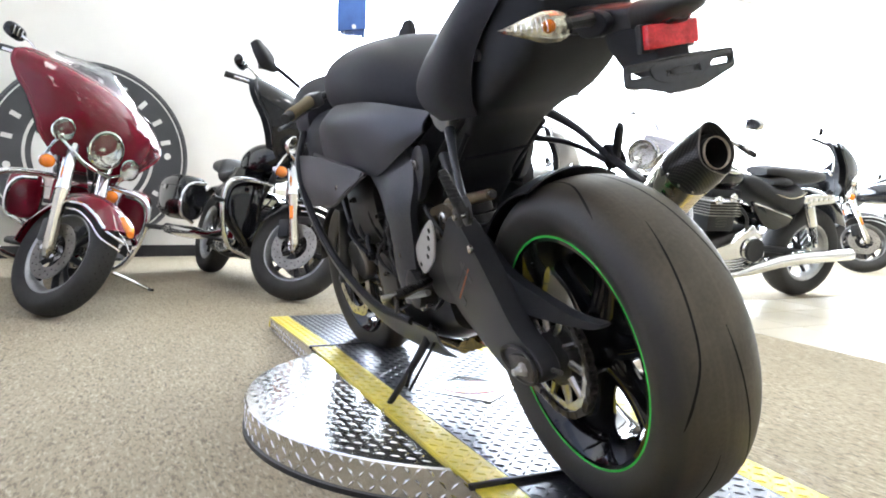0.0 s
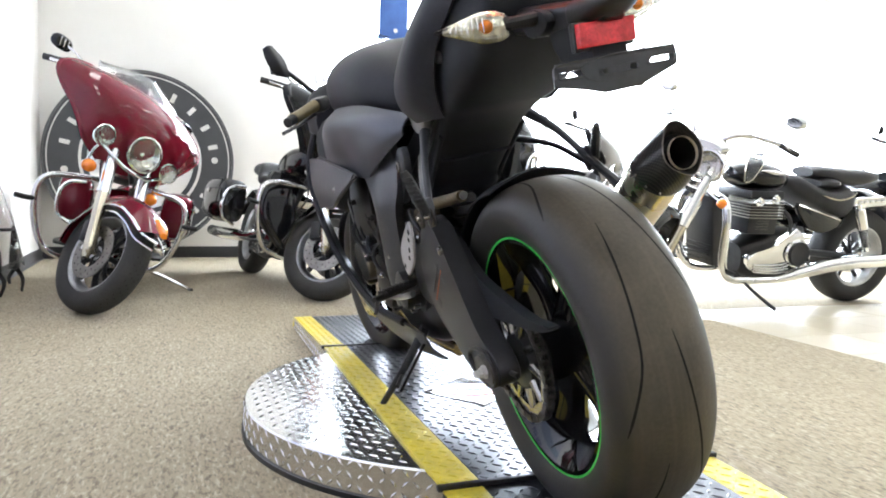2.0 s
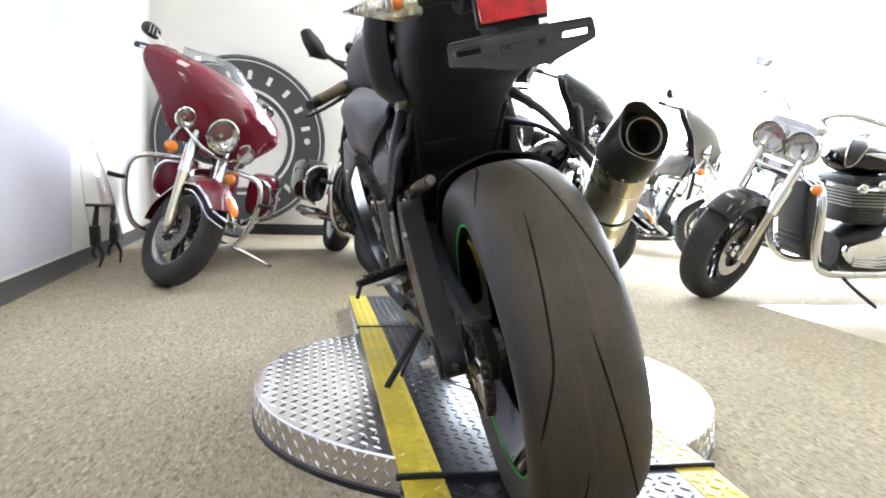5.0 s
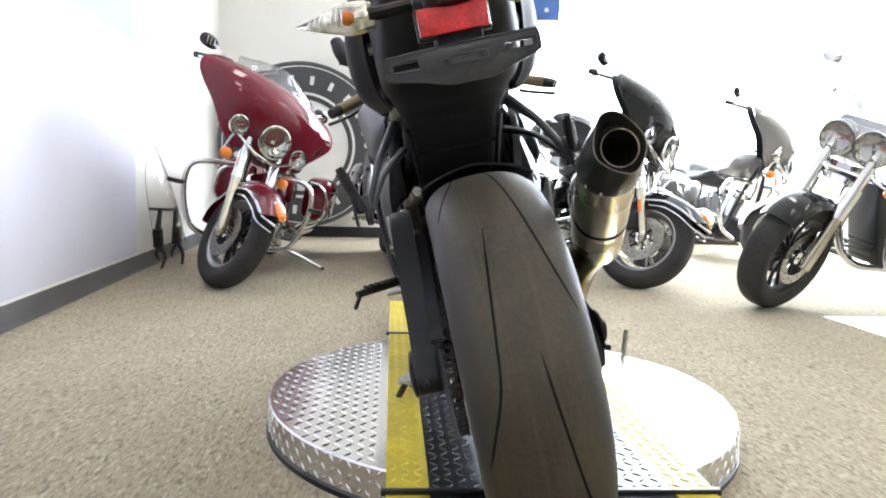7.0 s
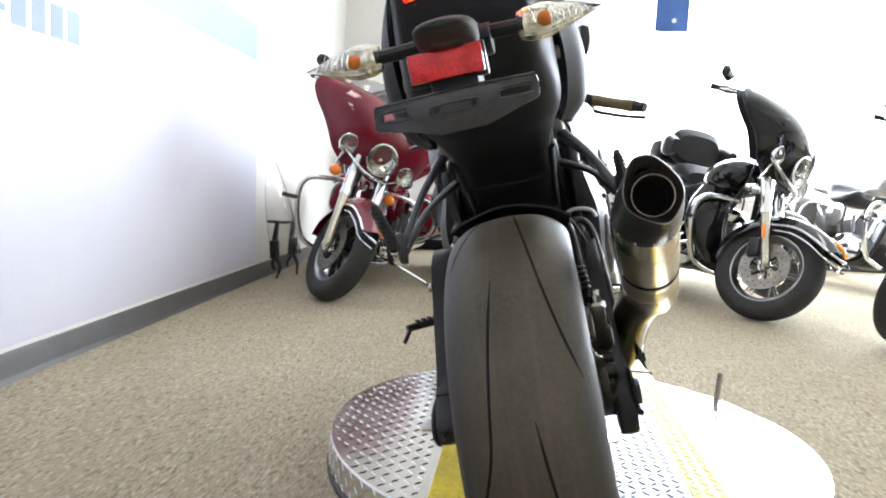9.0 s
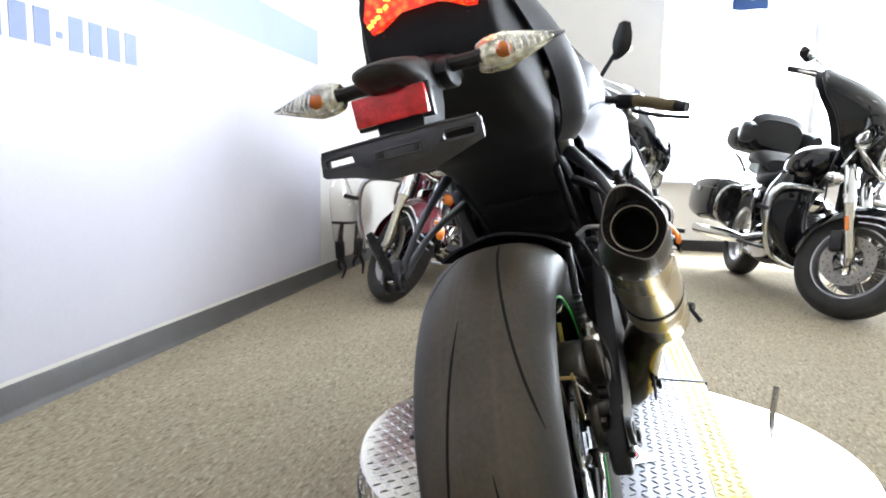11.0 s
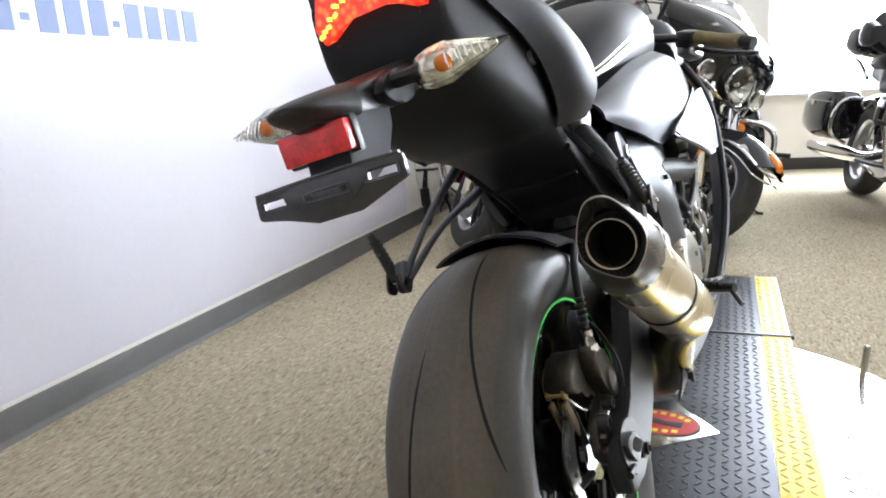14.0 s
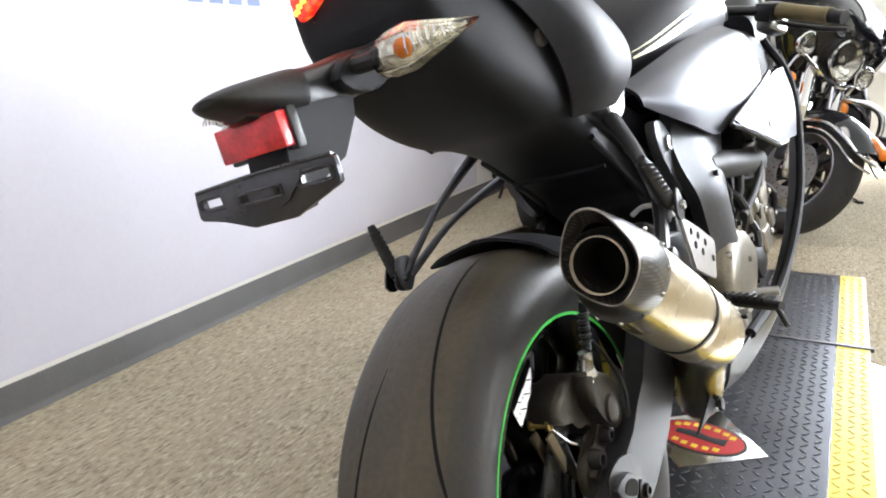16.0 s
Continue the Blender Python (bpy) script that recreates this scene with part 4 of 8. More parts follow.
def can_ring(d, r=0.0495):
    """A round ring across the can, d metres from the outlet along its axis."""
    r *= 0.97
    return [can_core(d) + side * (r * math.cos(2 * math.pi * k / 48)) + upv * (r * 1.08 * math.sin(2 * math.pi * k / 48)) for k in range(48)]


def lip_ring(scale, back):
    return [mouth + side * (p.x * scale) + FACE_U * (p.y * scale) - FACE_N * back for p in LIP]


def cap_ring(t, swell):
    """Between the outlet's lip and the can."""
    a, b = lip_ring(1.0, 0.002), can_ring(0.076, 0.0515)
    e = t * t * (3 - 2 * t)
    mid = [p + (q - p) * t for p, q in zip(a, b)]
    c = mouth.lerp(can_core(0.076), t)
    return [c + (p - c) * (1 + swell * math.sin(math.pi * e)) for p in mid]


bm = B()
rings(bm, [can_ring(0.070, 0.049), can_ring(0.084), can_ring(0.17), can_ring(0.222), can_ring(0.226, 0.0483), can_ring(0.232, 0.0483), can_ring(0.236), can_ring(0.244), can_ring(0.247, 0.0485), can_ring(0.251, 0.0485), can_ring(0.254), can_ring(0.30), can_ring(0.338, 0.0487), can_ring(0.352, 0.043), can_ring(0.366, 0.030)], True, False)
exh = part("exhaust_can", bm, TITAN, bike, "brushed titanium exhaust can", sharp=45)
bm = B()
rings(bm, [can_ring(0.226, 0.0489), can_ring(0.2275, 0.0501), can_ring(0.2335, 0.0501), can_ring(0.235, 0.0489)], True, False)
part("can_band", bm, DARKMETAL, exh, "dark clamp band")
bm = B()
rings(bm, [lip_ring(0.72, 0.018), lip_ring(0.80, 0.013), lip_ring(0.93, 0.003), lip_ring(0.97, 0.0), lip_ring(1.0, 0.001), cap_ring(0.06, 0.01)] + [cap_ring(t / 8, 0.035) for t in range(1, 9)] + [can_ring(0.079, 0.0508), can_ring(0.079, 0.0490)], True, False)
part("end_cap", bm, CARBON, exh, "dark carbon end cap", sharp=50)
# thin strip round the outlet's rim, paler than the cap
bm = B()
rings(bm, [lip_ring(0.955, 0.0012), lip_ring(0.965, -0.0008), lip_ring(0.985, -0.0008), lip_ring(1.004, 0.0016)], True, False)
part("cap_lip", bm, LIPEDGE, exh, "pale carbon lip")
mrot = Matrix((Vector((1, 0, 0)), FACE_U, -FACE_N)).transposed().to_4x4()
bm = B()
lathe(bm, [(0.0279, 0.004), (0.0280, -0.0015), (0.0286, -0.0025), (0.0292, -0.0015), (0.0292, 0.003), (0.0286, 0.004)], mouth, "z", 56, True, mrot)
part("mouth_ring", bm, BRONZE, exh, "heat-tinted outlet ring")
bm = B()
lathe(bm, [(0.0, 0.075), (0.0290, 0.075), (0.0290, 0.0045), (0.0282, 0.0015), (0.0278, 0.074), (0.0, 0.074)], mouth, "z", 40, False, mrot)
part("baffle", bm, SOOT_AND_SHADE, exh, "soot-black outlet bore")
bm = B()
lathe(bm, [(0.0285, 0.019), (0.036, 0.017), (0.036, 0.015), (0.0285, 0.017)], mouth, "z", 40, True, mrot)
part("cap_floor", bm, SOOT_AND_SHADE, exh)
for k in range(12):
    p = can_ring(0.070, 0.0520)[k * 4]
    bm = B()
    ball(bm, p, (0.0030, 0.0030, 0.0030), 8)
    part("rivet", bm, STEEL, exh)
bm = B()
tube(bm, [can_core(0.35), can_core(0.40) + Vector((-0.034, 0, -0.012)), (0.152, 0.26, 0.315), (0.09, 0.42, 0.24), (0.03, 0.60, 0.20)], [0.040, 0.038, 0.032, 0.030, 0.03], 16, 5)
pipe = part("link_pipe", bm, HEATPIPE, bike, "straw-tinted steel link pipe")
bm = B()
box(bm, (0.172, 0.228, 0.330), (0.022, 0.016, 0.022), (0, 0, 0), 0.004)
rod(bm, (0.160, 0.222, 0.326), (0.192, 0.214, 0.322), 0.006)
lathe(bm, [(0, 0), (0.010, 0), (0.010, 0.006), (0, 0.007)], (0.190, 0.215, 0.322), "x", 6)
part("pipe_clamp", bm, DARKMETAL, bike, "bolted pipe clamp")
bm = B()
slab(bm, [(0.312, 0.372), (0.300, 0.336), (0.200, 0.322), (0.102, 0.329), (0.190, 0.344), (0.255, 0.368)], 0.183, 0.187, 0.001)
part("pipe_shield", bm, ROUGHPL, bike, "black pointed pipe shield")
# hanger strap to the passenger bracket
bm = B()
tube(bm, [(0.206, 0.045, 0.585), (0.200, 0.09, 0.618), (0.192, 0.128, 0.648)], [0.012, 0.009, 0.010], 8, 4)
lathe(bm, [(0, 0), (0.013, 0), (0.013, 0.012), (0.007, 0.015), (0, 0.015)], (0.212, 0.045, 0.590), "x", 14)
part("can_hanger", bm, FRAMEBLK, bike)

# passenger footrest brackets: two bars meeting at the peg; the exhaust side is tucked in
for s in (-1, 1):
    j = Vector((-0.192, 0.052, 0.613)) if s < 0 else Vector((0.196, 0.132, 0.642))
    a0, b0 = Vector((s * 0.118, 0.226, 0.768)), Vector((s * 0.112, 0.300, 0.716))
    tip = Vector((-0.227, 0.045, 0.700)) if s < 0 else Vector((0.196, 0.080, 0.712))
    bm = B()
    tube(bm, [a0, a0.lerp(j, 0.45) + Vector((s * 0.004, -0.002, 0.008)), a0.lerp(j, 0.8) + Vector((s * 0.002, -0.002, 0.004)), j + Vector((0, 0, 0.004))], [0.012, 0.0078, 0.0072, 0.010] if s < 0 else [0.015, 0.0105, 0.0095, 0.011], 10, 5, flat=0.8)
    br = part("passenger_bracket", bm, FRAMEGREY, bike, "satin forked footrest bracket")
    bm = B()
    tube(bm, [b0, b0.lerp(j, 0.5) + Vector((s * 0.006, 0, 0.008)), j + Vector((0, 0.010, -0.004))], [0.011, 0.0074, 0.009], 10, 5, flat=0.8)
    part("lower_bar", bm, FRAMEGREY if s < 0 else FRAMEBLK, br)
    bm = B()
    slab(bm, round_poly([(j.y - 0.014, j.z - 0.012), (j.y + 0.002, j.z - 0.024), (j.y + 0.022, j.z + 0.002), (j.y + 0.014, j.z + 0.028), (j.y - 0.008, j.z + 0.030), (j.y - 0.018, j.z + 0.006)], 3), j.x - 0.006, j.x + 0.006, 0.003)
    part("clevis", bm, FRAMEGREY if s < 0 else FRAMEBLK, br)
    for d in (-1, 1):
        bm = B()
        slab(bm, round_poly([(j.y - 0.026, j.z - 0.010), (j.y - 0.004, j.z - 0.022), (j.y + 0.010, j.z), (j.y - 0.008, j.z + 0.022)], 3), j.x + s * 0.012 + d * 0.010 - 0.002, j.x + s * 0.012 + d * 0.010 + 0.002, 0.001)
        part("hinge_ear", bm, DARKMETAL, br)
    bm = B()
    lathe(bm, [(0, -0.018), (0.006, -0.018), (0.006, 0.018), (0, 0.018)], j + Vector((s * 0.012, -0.008, -0.002)), "x", 12)
    part("hinge_pin", bm, STEEL, br)
    root_ = j + Vector((s * 0.010, -0.008, 0.004))
    bm = B()
    tube(bm, [root_, root_.lerp(tip, 0.35), root_.lerp(tip, 0.8), tip], [0.010, 0.0095, 0.0085, 0.006], 10, 3, flat=1.25)
    peg = part("footrest", bm, HANDRUB, br, "folded ribbed rubber footrest")
    for i in range(7):
        bm = B()
        q = root_.lerp(tip, 0.25 + 0.10 * i)
        tube(bm, [q + Vector((-0.010, 0, 0)), q + Vector((0, -0.010, 0)), q + Vector((0.010, 0, 0)), q + Vector((0, 0.010, 0))], 0.0022, 6, 3, closed=True)
        part("rib", bm, HANDRUB, peg)

# rider footrests, heel plates, pedals
for s in (-1, 1):
    bm = B()
    tube(bm, [(s * 0.165, 0.40, 0.432), (s * 0.22, 0.365, 0.430), (s * 0.280, 0.330, 0.428)], [0.011, 0.010, 0.008], 8, 4)
    peg = part("rider_footrest", bm, DARKMETAL, bike, "ribbed metal footrest")
    for i in range(7):
        t = i / 7
        bm = B()
        box(bm, (s * (0.185 + 0.085 * t), 0.388 - 0.05 * t, 0.437), (0.005, 0.022, 0.012), (0, 0, -s * 30), 0.002)
        part("rib", bm, DARKMETAL, peg)
    bm = B()
    rod(bm, (s * 0.272, 0.333, 0.428), (s * 0.287, 0.310, 0.402), 0.0045)
    part("feeler", bm, DARKMETAL, peg)
    bm = B()
    slab(bm, round_poly([(0.288, 0.583), (0.300, 0.583), (0.345, 0.560), (0.405, 0.524), (0.420, 0.500), (0.418, 0.476), (0.398, 0.456), (0.376, 0.458), (0.318, 0.490), (0.300, 0.515), (0.280, 0.556)] if s < 0 else [(0.268, 0.594), (0.290, 0.592), (0.420, 0.530), (0.428, 0.515), (0.402, 0.470), (0.385, 0.470), (0.300, 0.508), (0.292, 0.520)], 2), s * 0.172, s * 0.178, 0.002)
    hp = part("heel_plate", bm, PALEALLOY, bike, "pale drilled alloy heel plate")
    # dark discs on the uncut plate give the shade inside its holes
    for y, z in ((0.302, 0.562), (0.314, 0.544), (0.325, 0.520), (0.340, 0.500), (0.395, 0.476)) if s < 0 else ((0.300, 0.570), (0.312, 0.545), (0.335, 0.555), (0.345, 0.525), (0.370, 0.535), (0.400, 0.500)):
        bm = B()
        lathe(bm, [(0, 0), (0.006, 0), (0.006, s * 0.001), (0, s * 0.001)], (s * 0.1785, y, z), "x", 10)
        part("hole_shade", bm, SOOT_AND_SHADE, hp)
    bm = B()
    tube(bm, [(s * 0.175, 0.40, 0.405), (s * 0.185, 0.50, 0.385), (s * 0.19, 0.60, 0.375)], 0.008, 8, 4)
    rod(bm, (s * 0.19, 0.595, 0.375), (s * 0.235, 0.60, 0.375), 0.009)
    part("pedal_lever", bm, ALLOY, bike)
# side stand, swung out to the deck
bm = B()
tube(bm, [(-0.13, 0.53, 0.285), (-0.20, 0.575, 0.18), (-0.268, 0.622, 0.088)], [0.013, 0.009, 0.008], 10, 4, flat=1.1)
st = part("side_stand", bm, BLACKPL, bike, "black steel side stand")
bm = B()
slab(bm, [(-0.300, 0.585), (-0.245, 0.60), (-0.235, 0.655), (-0.290, 0.655)], 0.0, 0.009, 0.003, axis="z")
bm.transform(pose(-0.268, 0.622, 0.078, 0, 13.7, 0) @ pose(0.268, -0.622, 0))
part("stand_foot", bm, BLACKPL, st)
bm = B()
rod(bm, (-0.15, 0.50, 0.25), (-0.225, 0.555, 0.13), 0.004)
tube(bm, [(-0.205, 0.58, 0.165), (-0.235, 0.54, 0.15)], 0.006, 8, 3)
part("stand_spring", bm, DARKMETAL, st)

# engine
bm = B()
body(bm, [(0.44, 0, 0.11, 0.27, 0.50, 4), (0.52, 0, 0.135, 0.23, 0.55, 4), (0.72, 0, 0.14, 0.22, 0.56, 4), (0.86, 0, 0.12, 0.26, 0.52, 4), (0.92, 0, 0.10, 0.32, 0.46, 3)], 24, 3)
eng = part("engine_case", bm, DARKMETAL, bike, "dark cast engine case")
bm = B()
body(bm, [(0.70, 0, 0.17, 0.50, 0.70, 4), (0.78, 0, 0.18, 0.50, 0.75, 4), (0.92, 0, 0.18, 0.46, 0.74, 4), (0.98, 0, 0.17, 0.48, 0.68, 4)], 24, 3)
part("cylinder_head", bm, DARKMETAL, bike)
for s, y, z, r in ((-1, 0.70, 0.40, 0.085), (1, 0.62, 0.42, 0.095), (-1, 0.50, 0.40, 0.055), (1, 0.80, 0.40, 0.055)):
    bm = B()
    lathe(bm, [(0, s * 0.12), (r, s * 0.12), (r * 1.02, s * 0.15), (r * 0.9, s * 0.178), (r * 0.5, s * 0.186), (0, s * 0.186)], (0, y, z), "x", 36)
    cv = part("engine_cover", bm, ALLOY if s > 0 and r > 0.09 else DARKMETAL, eng, "cast round engine cover")
    for k in range(8):
        a = 2 * math.pi * k / 8
        bm = B()
        lathe(bm, [(0, s * 0.148), (0.008, s * 0.148), (0.008, s * 0.165), (0, s * 0.166)], (0, y + r * 1.0 * math.cos(a), z + r * 1.0 * math.sin(a)), "x", 8)
        part("cover_bolt", bm, STEEL, cv)
random.seed(5)
for s in (-1, 1):
    for i in range(9):
        y, z = 0.50 + 0.055 * i + random.uniform(-0.02, 0.02), random.uniform(0.50, 0.66)
        bm = B()
        tube(bm, [(s * 0.13, y, z), (s * (0.17 + random.uniform(0, 0.03)), y + random.uniform(-0.05, 0.05), z - 0.07), (s * 0.15, y + random.uniform(-0.10, 0.1), z - 0.17)], random.choice((0.005, 0.007, 0.010)), 8, 4)
        part("hose", bm, HANDRUB, bike)
    for i in range(12):
        y, z = 0.48 + 0.036 * i, 0.47 + random.uniform(-0.05, 0.17)
        bm = B()
        lathe(bm, [(0, 0), (0.009, 0), (0.009, s * 0.012), (0.0055, s * 0.013), (0.0055, s * 0.02), (0, s * 0.02)], (s * random.uniform(0.155, 0.185), y, z), "x", 8)
        part("bolt", bm, STEEL if i % 2 else DARKMETAL, bike)
for i in range(5):
    y = 0.745 + i * 0.03
    bm = B()
    box(bm, (0.185, y, 0.52 + 0.035 * i), (0.035, 0.026, 0.028), (20, 0, 0), 0.006)
    part("engine_boss", bm, ALLOY, eng)
# pale castings on the exhaust side: clutch cover, tube and bossed head
bm = B()
rs = []
for x, k in ((0.150, 1.0), (0.172, 1.0), (0.186, 0.93), (0.193, 0.78), (0.195, 0.4)):
    rs.append([(x, 0.575 + k * p.x, 0.425 + k * p.y) for p in smooth_line([(0.135, 0.0, 0), (0.105, 0.050, 0), (0.02, 0.085, 0), (-0.075, 0.080, 0), (-0.125, 0.030, 0), (-0.120, -0.030, 0), (-0.05, -0.062, 0), (0.06, -0.058, 0)], 3, True)])
rings(bm, rs, True, True)
cv = part("clutch_cover", bm, CASTPALE, eng, "pale tan cast clutch cover", sharp=40)
for y, z in ((0.70, 0.465), (0.60, 0.505), (0.485, 0.480), (0.465, 0.395), (0.64, 0.372)):
    bm = B()
    lathe(bm, [(0, 0.165), (0.009, 0.165), (0.009, 0.186), (0.006, 0.190), (0, 0.190)], (0, y, z), "x", 8)
    part("cover_bolt", bm, STEEL, cv)
bm = B()
tube(bm, [(0.165, 0.50, 0.642), (0.182, 0.62, 0.628), (0.184, 0.76, 0.610), (0.180, 0.92, 0.592)], [0.026, 0.027, 0.028, 0.028], 16, 4)
part("intake_tube", bm, HANDRUB, bike, "fat black rubber tube")
bm = B()
tube(bm, [(0.190, 0.86, 0.64), (0.205, 0.82, 0.585), (0.200, 0.72, 0.545), (0.190, 0.64, 0.52)], 0.008, 10, 5)
part("hose", bm, HANDRUB, bike)
for y, z, a, b_, d in ((0.92, 0.565, 0.070, 0.060, 12), (0.90, 0.510, 0.100, 0.050, 20), (0.82, 0.480, 0.090, 0.060, -10), (0.74, 0.520, 0.080, 0.045, 25), (0.85, 0.425, 0.085, 0.055, 5), (0.95, 0.450, 0.060, 0.045, 0)):
    bm = B()
    box(bm, (0.168, y, z), (0.050, a, b_), (d, 0, 0), 0.012, 3)
    part("head_casting", bm, CASTPALE, eng, "pale cast metal")
    bm = B()
    lathe(bm, [(0, 0.180), (0.008, 0.180), (0.008, 0.197), (0.005, 0.200), (0, 0.200)], (0, y + 0.35 * a, z + 0.1 * b_), "x", 10)
    part("bolt", bm, STEEL, eng)
# radiator and headers
bm = B()
box(bm, (0, 1.06, 0.56), (0.33, 0.035, 0.26), (-18, 0, 0), 0.006)
part("radiator", bm, BLACKPL, bike)
for i in range(4):
    x = -0.105 + 0.07 * i
    bm = B()
    tube(bm, [(x, 0.96, 0.50), (x * 0.95, 1.03, 0.42), (x * 0.8, 0.98, 0.26), (x * 0.45, 0.80, 0.185), (x * 0.3, 0.60, 0.18)], 0.019, 12, 5)
    part("header_pipe", bm, HEATPIPE, bike)

# frame spars
for s in (-1, 1):
    X = lambda v: s * v
    bm = B()
    patch(bm, [[(X(0.138), 0.490, 0.36), (X(0.158), 0.540, 0.36), (X(0.142), 0.590, 0.36)],
               [(X(0.140), 0.500, 0.44), (X(0.163), 0.550, 0.44), (X(0.148), 0.600, 0.44)],
               [(X(0.142), 0.475, 0.52), (X(0.166), 0.525, 0.525), (X(0.152), 0.585, 0.53)],
               [(X(0.145), 0.440, 0.60), (X(0.168), 0.495, 0.605), (X(0.157), 0.575, 0.615)],
               [(X(0.132), 0.405, 0.655), (X(0.156), 0.510, 0.662), (X(0.150), 0.630, 0.664)],
               [(X(0.120), 0.430, 0.715), (X(0.146), 0.570, 0.720), (X(0.144), 0.720, 0.715)],
               [(X(0.110), 0.60, 0.80), (X(0.135), 0.74, 0.80), (X(0.135), 0.86, 0.77)],
               [(X(0.080), 1.00, 0.87), (X(0.095), 1.04, 0.83), (X(0.090), 1.05, 0.78)]], 4, s * 0.028)
    fr = part("frame_spar", bm, FRAMEGREY, bike, "wide satin grey frame spar", sharp=60)
    bm = B()
    slab(bm, round_poly([(0.345, 0.745), (0.40, 0.735), (0.455, 0.66), (0.44, 0.615), (0.395, 0.64), (0.345, 0.70)], 3), s * 0.128, s * 0.146, 0.005)
    part("rest_plate", bm, FRAMEGREY, fr, "satin grey bracket plate")
    for y, z, x in ((0.385, 0.705, 0.146), (0.43, 0.635, 0.146), (0.50, 0.69, 0.160), (0.60, 0.42, 0.152)):
        bm = B()
        lathe(bm, [(0, 0), (0.013, 0), (0.013, s * 0.006), (0.007, s * 0.007), (0.007, s * 0.002), (0, s * 0.002)], (s * x, y, z), "x", 14)
        part("frame_bolt", bm, STEEL, fr)
    # pivot plate between the spar and the swingarm
    bm = B()
    slab(bm, round_poly([(0.40, 0.60), (0.50, 0.60), (0.56, 0.50), (0.58, 0.36), (0.50, 0.33), (0.42, 0.40), (0.39, 0.50)], 3), s * 0.112, s * 0.134, 0.006)
    part("pivot_plate", bm, FRAMEBLK, fr, "satin black pivot plate")
    # rear subframe rail
    bm = B()
    tube(bm, [(s * 0.120, 0.48, 0.63), (s * 0.102, 0.37, 0.70), (s * 0.096, 0.27, 0.755), (s * 0.09, 0.18, 0.79)], [0.013, 0.012, 0.010, 0.008], 10, 4)
    part("subframe_rail", bm, FRAMEBLK, bike)
    # knee panel: flank below the tank
    bm = B()
    patch(bm, [
        [(X(0.110), 0.318, 0.810), (X(0.122), 0.320, 0.802), (X(0.130), 0.322, 0.793), (X(0.134), 0.325, 0.784), (X(0.134), 0.330, 0.774)],
        [(X(0.140), 0.420, 0.838), (X(0.158), 0.424, 0.818), (X(0.168), 0.430, 0.792), (X(0.172), 0.436, 0.762), (X(0.168), 0.445, 0.728)],
        [(X(0.158), 0.550, 0.864), (X(0.186), 0.552, 0.838), (X(0.192), 0.556, 0.796), (X(0.190), 0.560, 0.744), (X(0.184), 0.560, 0.692)],
        [(X(0.170), 0.700, 0.882), (X(0.208), 0.698, 0.850), (X(0.206), 0.694, 0.804), (X(0.198), 0.690, 0.754), (X(0.196), 0.680, 0.706)],
        [(X(0.175), 0.840, 0.892), (X(0.218), 0.832, 0.856), (X(0.218), 0.822, 0.806), (X(0.212), 0.806, 0.758), (X(0.212), 0.785, 0.722)],
        [(X(0.168), 0.970, 0.888), (X(0.206), 0.965, 0.850), (X(0.214), 0.955, 0.806), (X(0.216), 0.945, 0.768), (X(0.214), 0.925, 0.742)]], 5, s * 0.006)
    part("knee_panel", bm, FLATGREY, bike, "matte dark grey metallic flank panel", sharp=50)
    # side cowl, a three-cornered panel under the knee panel
    bm = B()
    patch(bm, [
        [(X(0.212), 0.60, 0.705), (X(0.216), 0.605, 0.700), (X(0.220), 0.612, 0.692)],
        [(X(0.226), 0.78, 0.735), (X(0.236), 0.74, 0.68), (X(0.243), 0.715, 0.655)],
        [(X(0.226), 0.98, 0.760), (X(0.246), 0.90, 0.68), (X(0.249), 0.82, 0.628)],
        [(X(0.224), 1.15, 0.775), (X(0.246), 1.08, 0.69), (X(0.250), 0.95, 0.622)],
        [(X(0.230), 1.26, 0.78), (X(0.244), 1.22, 0.69), (X(0.246), 1.12, 0.612)]], 5, s * 0.005)
    sc = part("side_cowl", bm, FLATGREY, bike, "matte dark grey metallic side cowl", sharp=50)
    bm = B()
    lathe(bm, [(0, 0), (0.009, 0), (0.008, s * 0.005), (0, s * 0.006)], (s * 0.243, 0.78, 0.672), "x", 12)
    part("cowl_bolt", bm, STEEL, sc)
    bm = B()
    tube(bm, [(X(0.224), 1.06, 0.776), (X(0.224), 0.80, 0.738), (X(0.212), 0.60, 0.703), (X(0.222), 0.612, 0.690), (X(0.244), 0.712, 0.652), (X(0.250), 0.82, 0.625), (X(0.251), 0.95, 0.618)], 0.0045, 6, 4)
    part("cowl_edge", bm, BLACKPL, sc)
    # fairing side shell down to the belly
    bm = B()
    patch(bm, [
        [(X(0.200), 1.24, 0.86), (X(0.235), 1.26, 0.76), (X(0.245), 1.22, 0.64), (X(0.235), 1.06, 0.46), (X(0.20), 0.82, 0.325), (X(0.17), 0.58, 0.300), (X(0.15), 0.47, 0.285)],
        [(X(0.190), 1.34, 0.86), (X(0.230), 1.36, 0.75), (X(0.240), 1.30, 0.61), (X(0.225), 1.12, 0.42), (X(0.185), 0.86, 0.27), (X(0.15), 0.62, 0.225), (X(0.13), 0.49, 0.235)],
        [(X(0.160), 1.46, 0.87), (X(0.200), 1.47, 0.76), (X(0.200), 1.37, 0.58), (X(0.18), 1.16, 0.38), (X(0.13), 0.90, 0.22), (X(0.10), 0.66, 0.18), (X(0.09), 0.52, 0.19)]], 5, s * 0.005)
    part("fairing_side", bm, FLATGREY, bike, "matte black fairing side", sharp=60)
    bm = B()
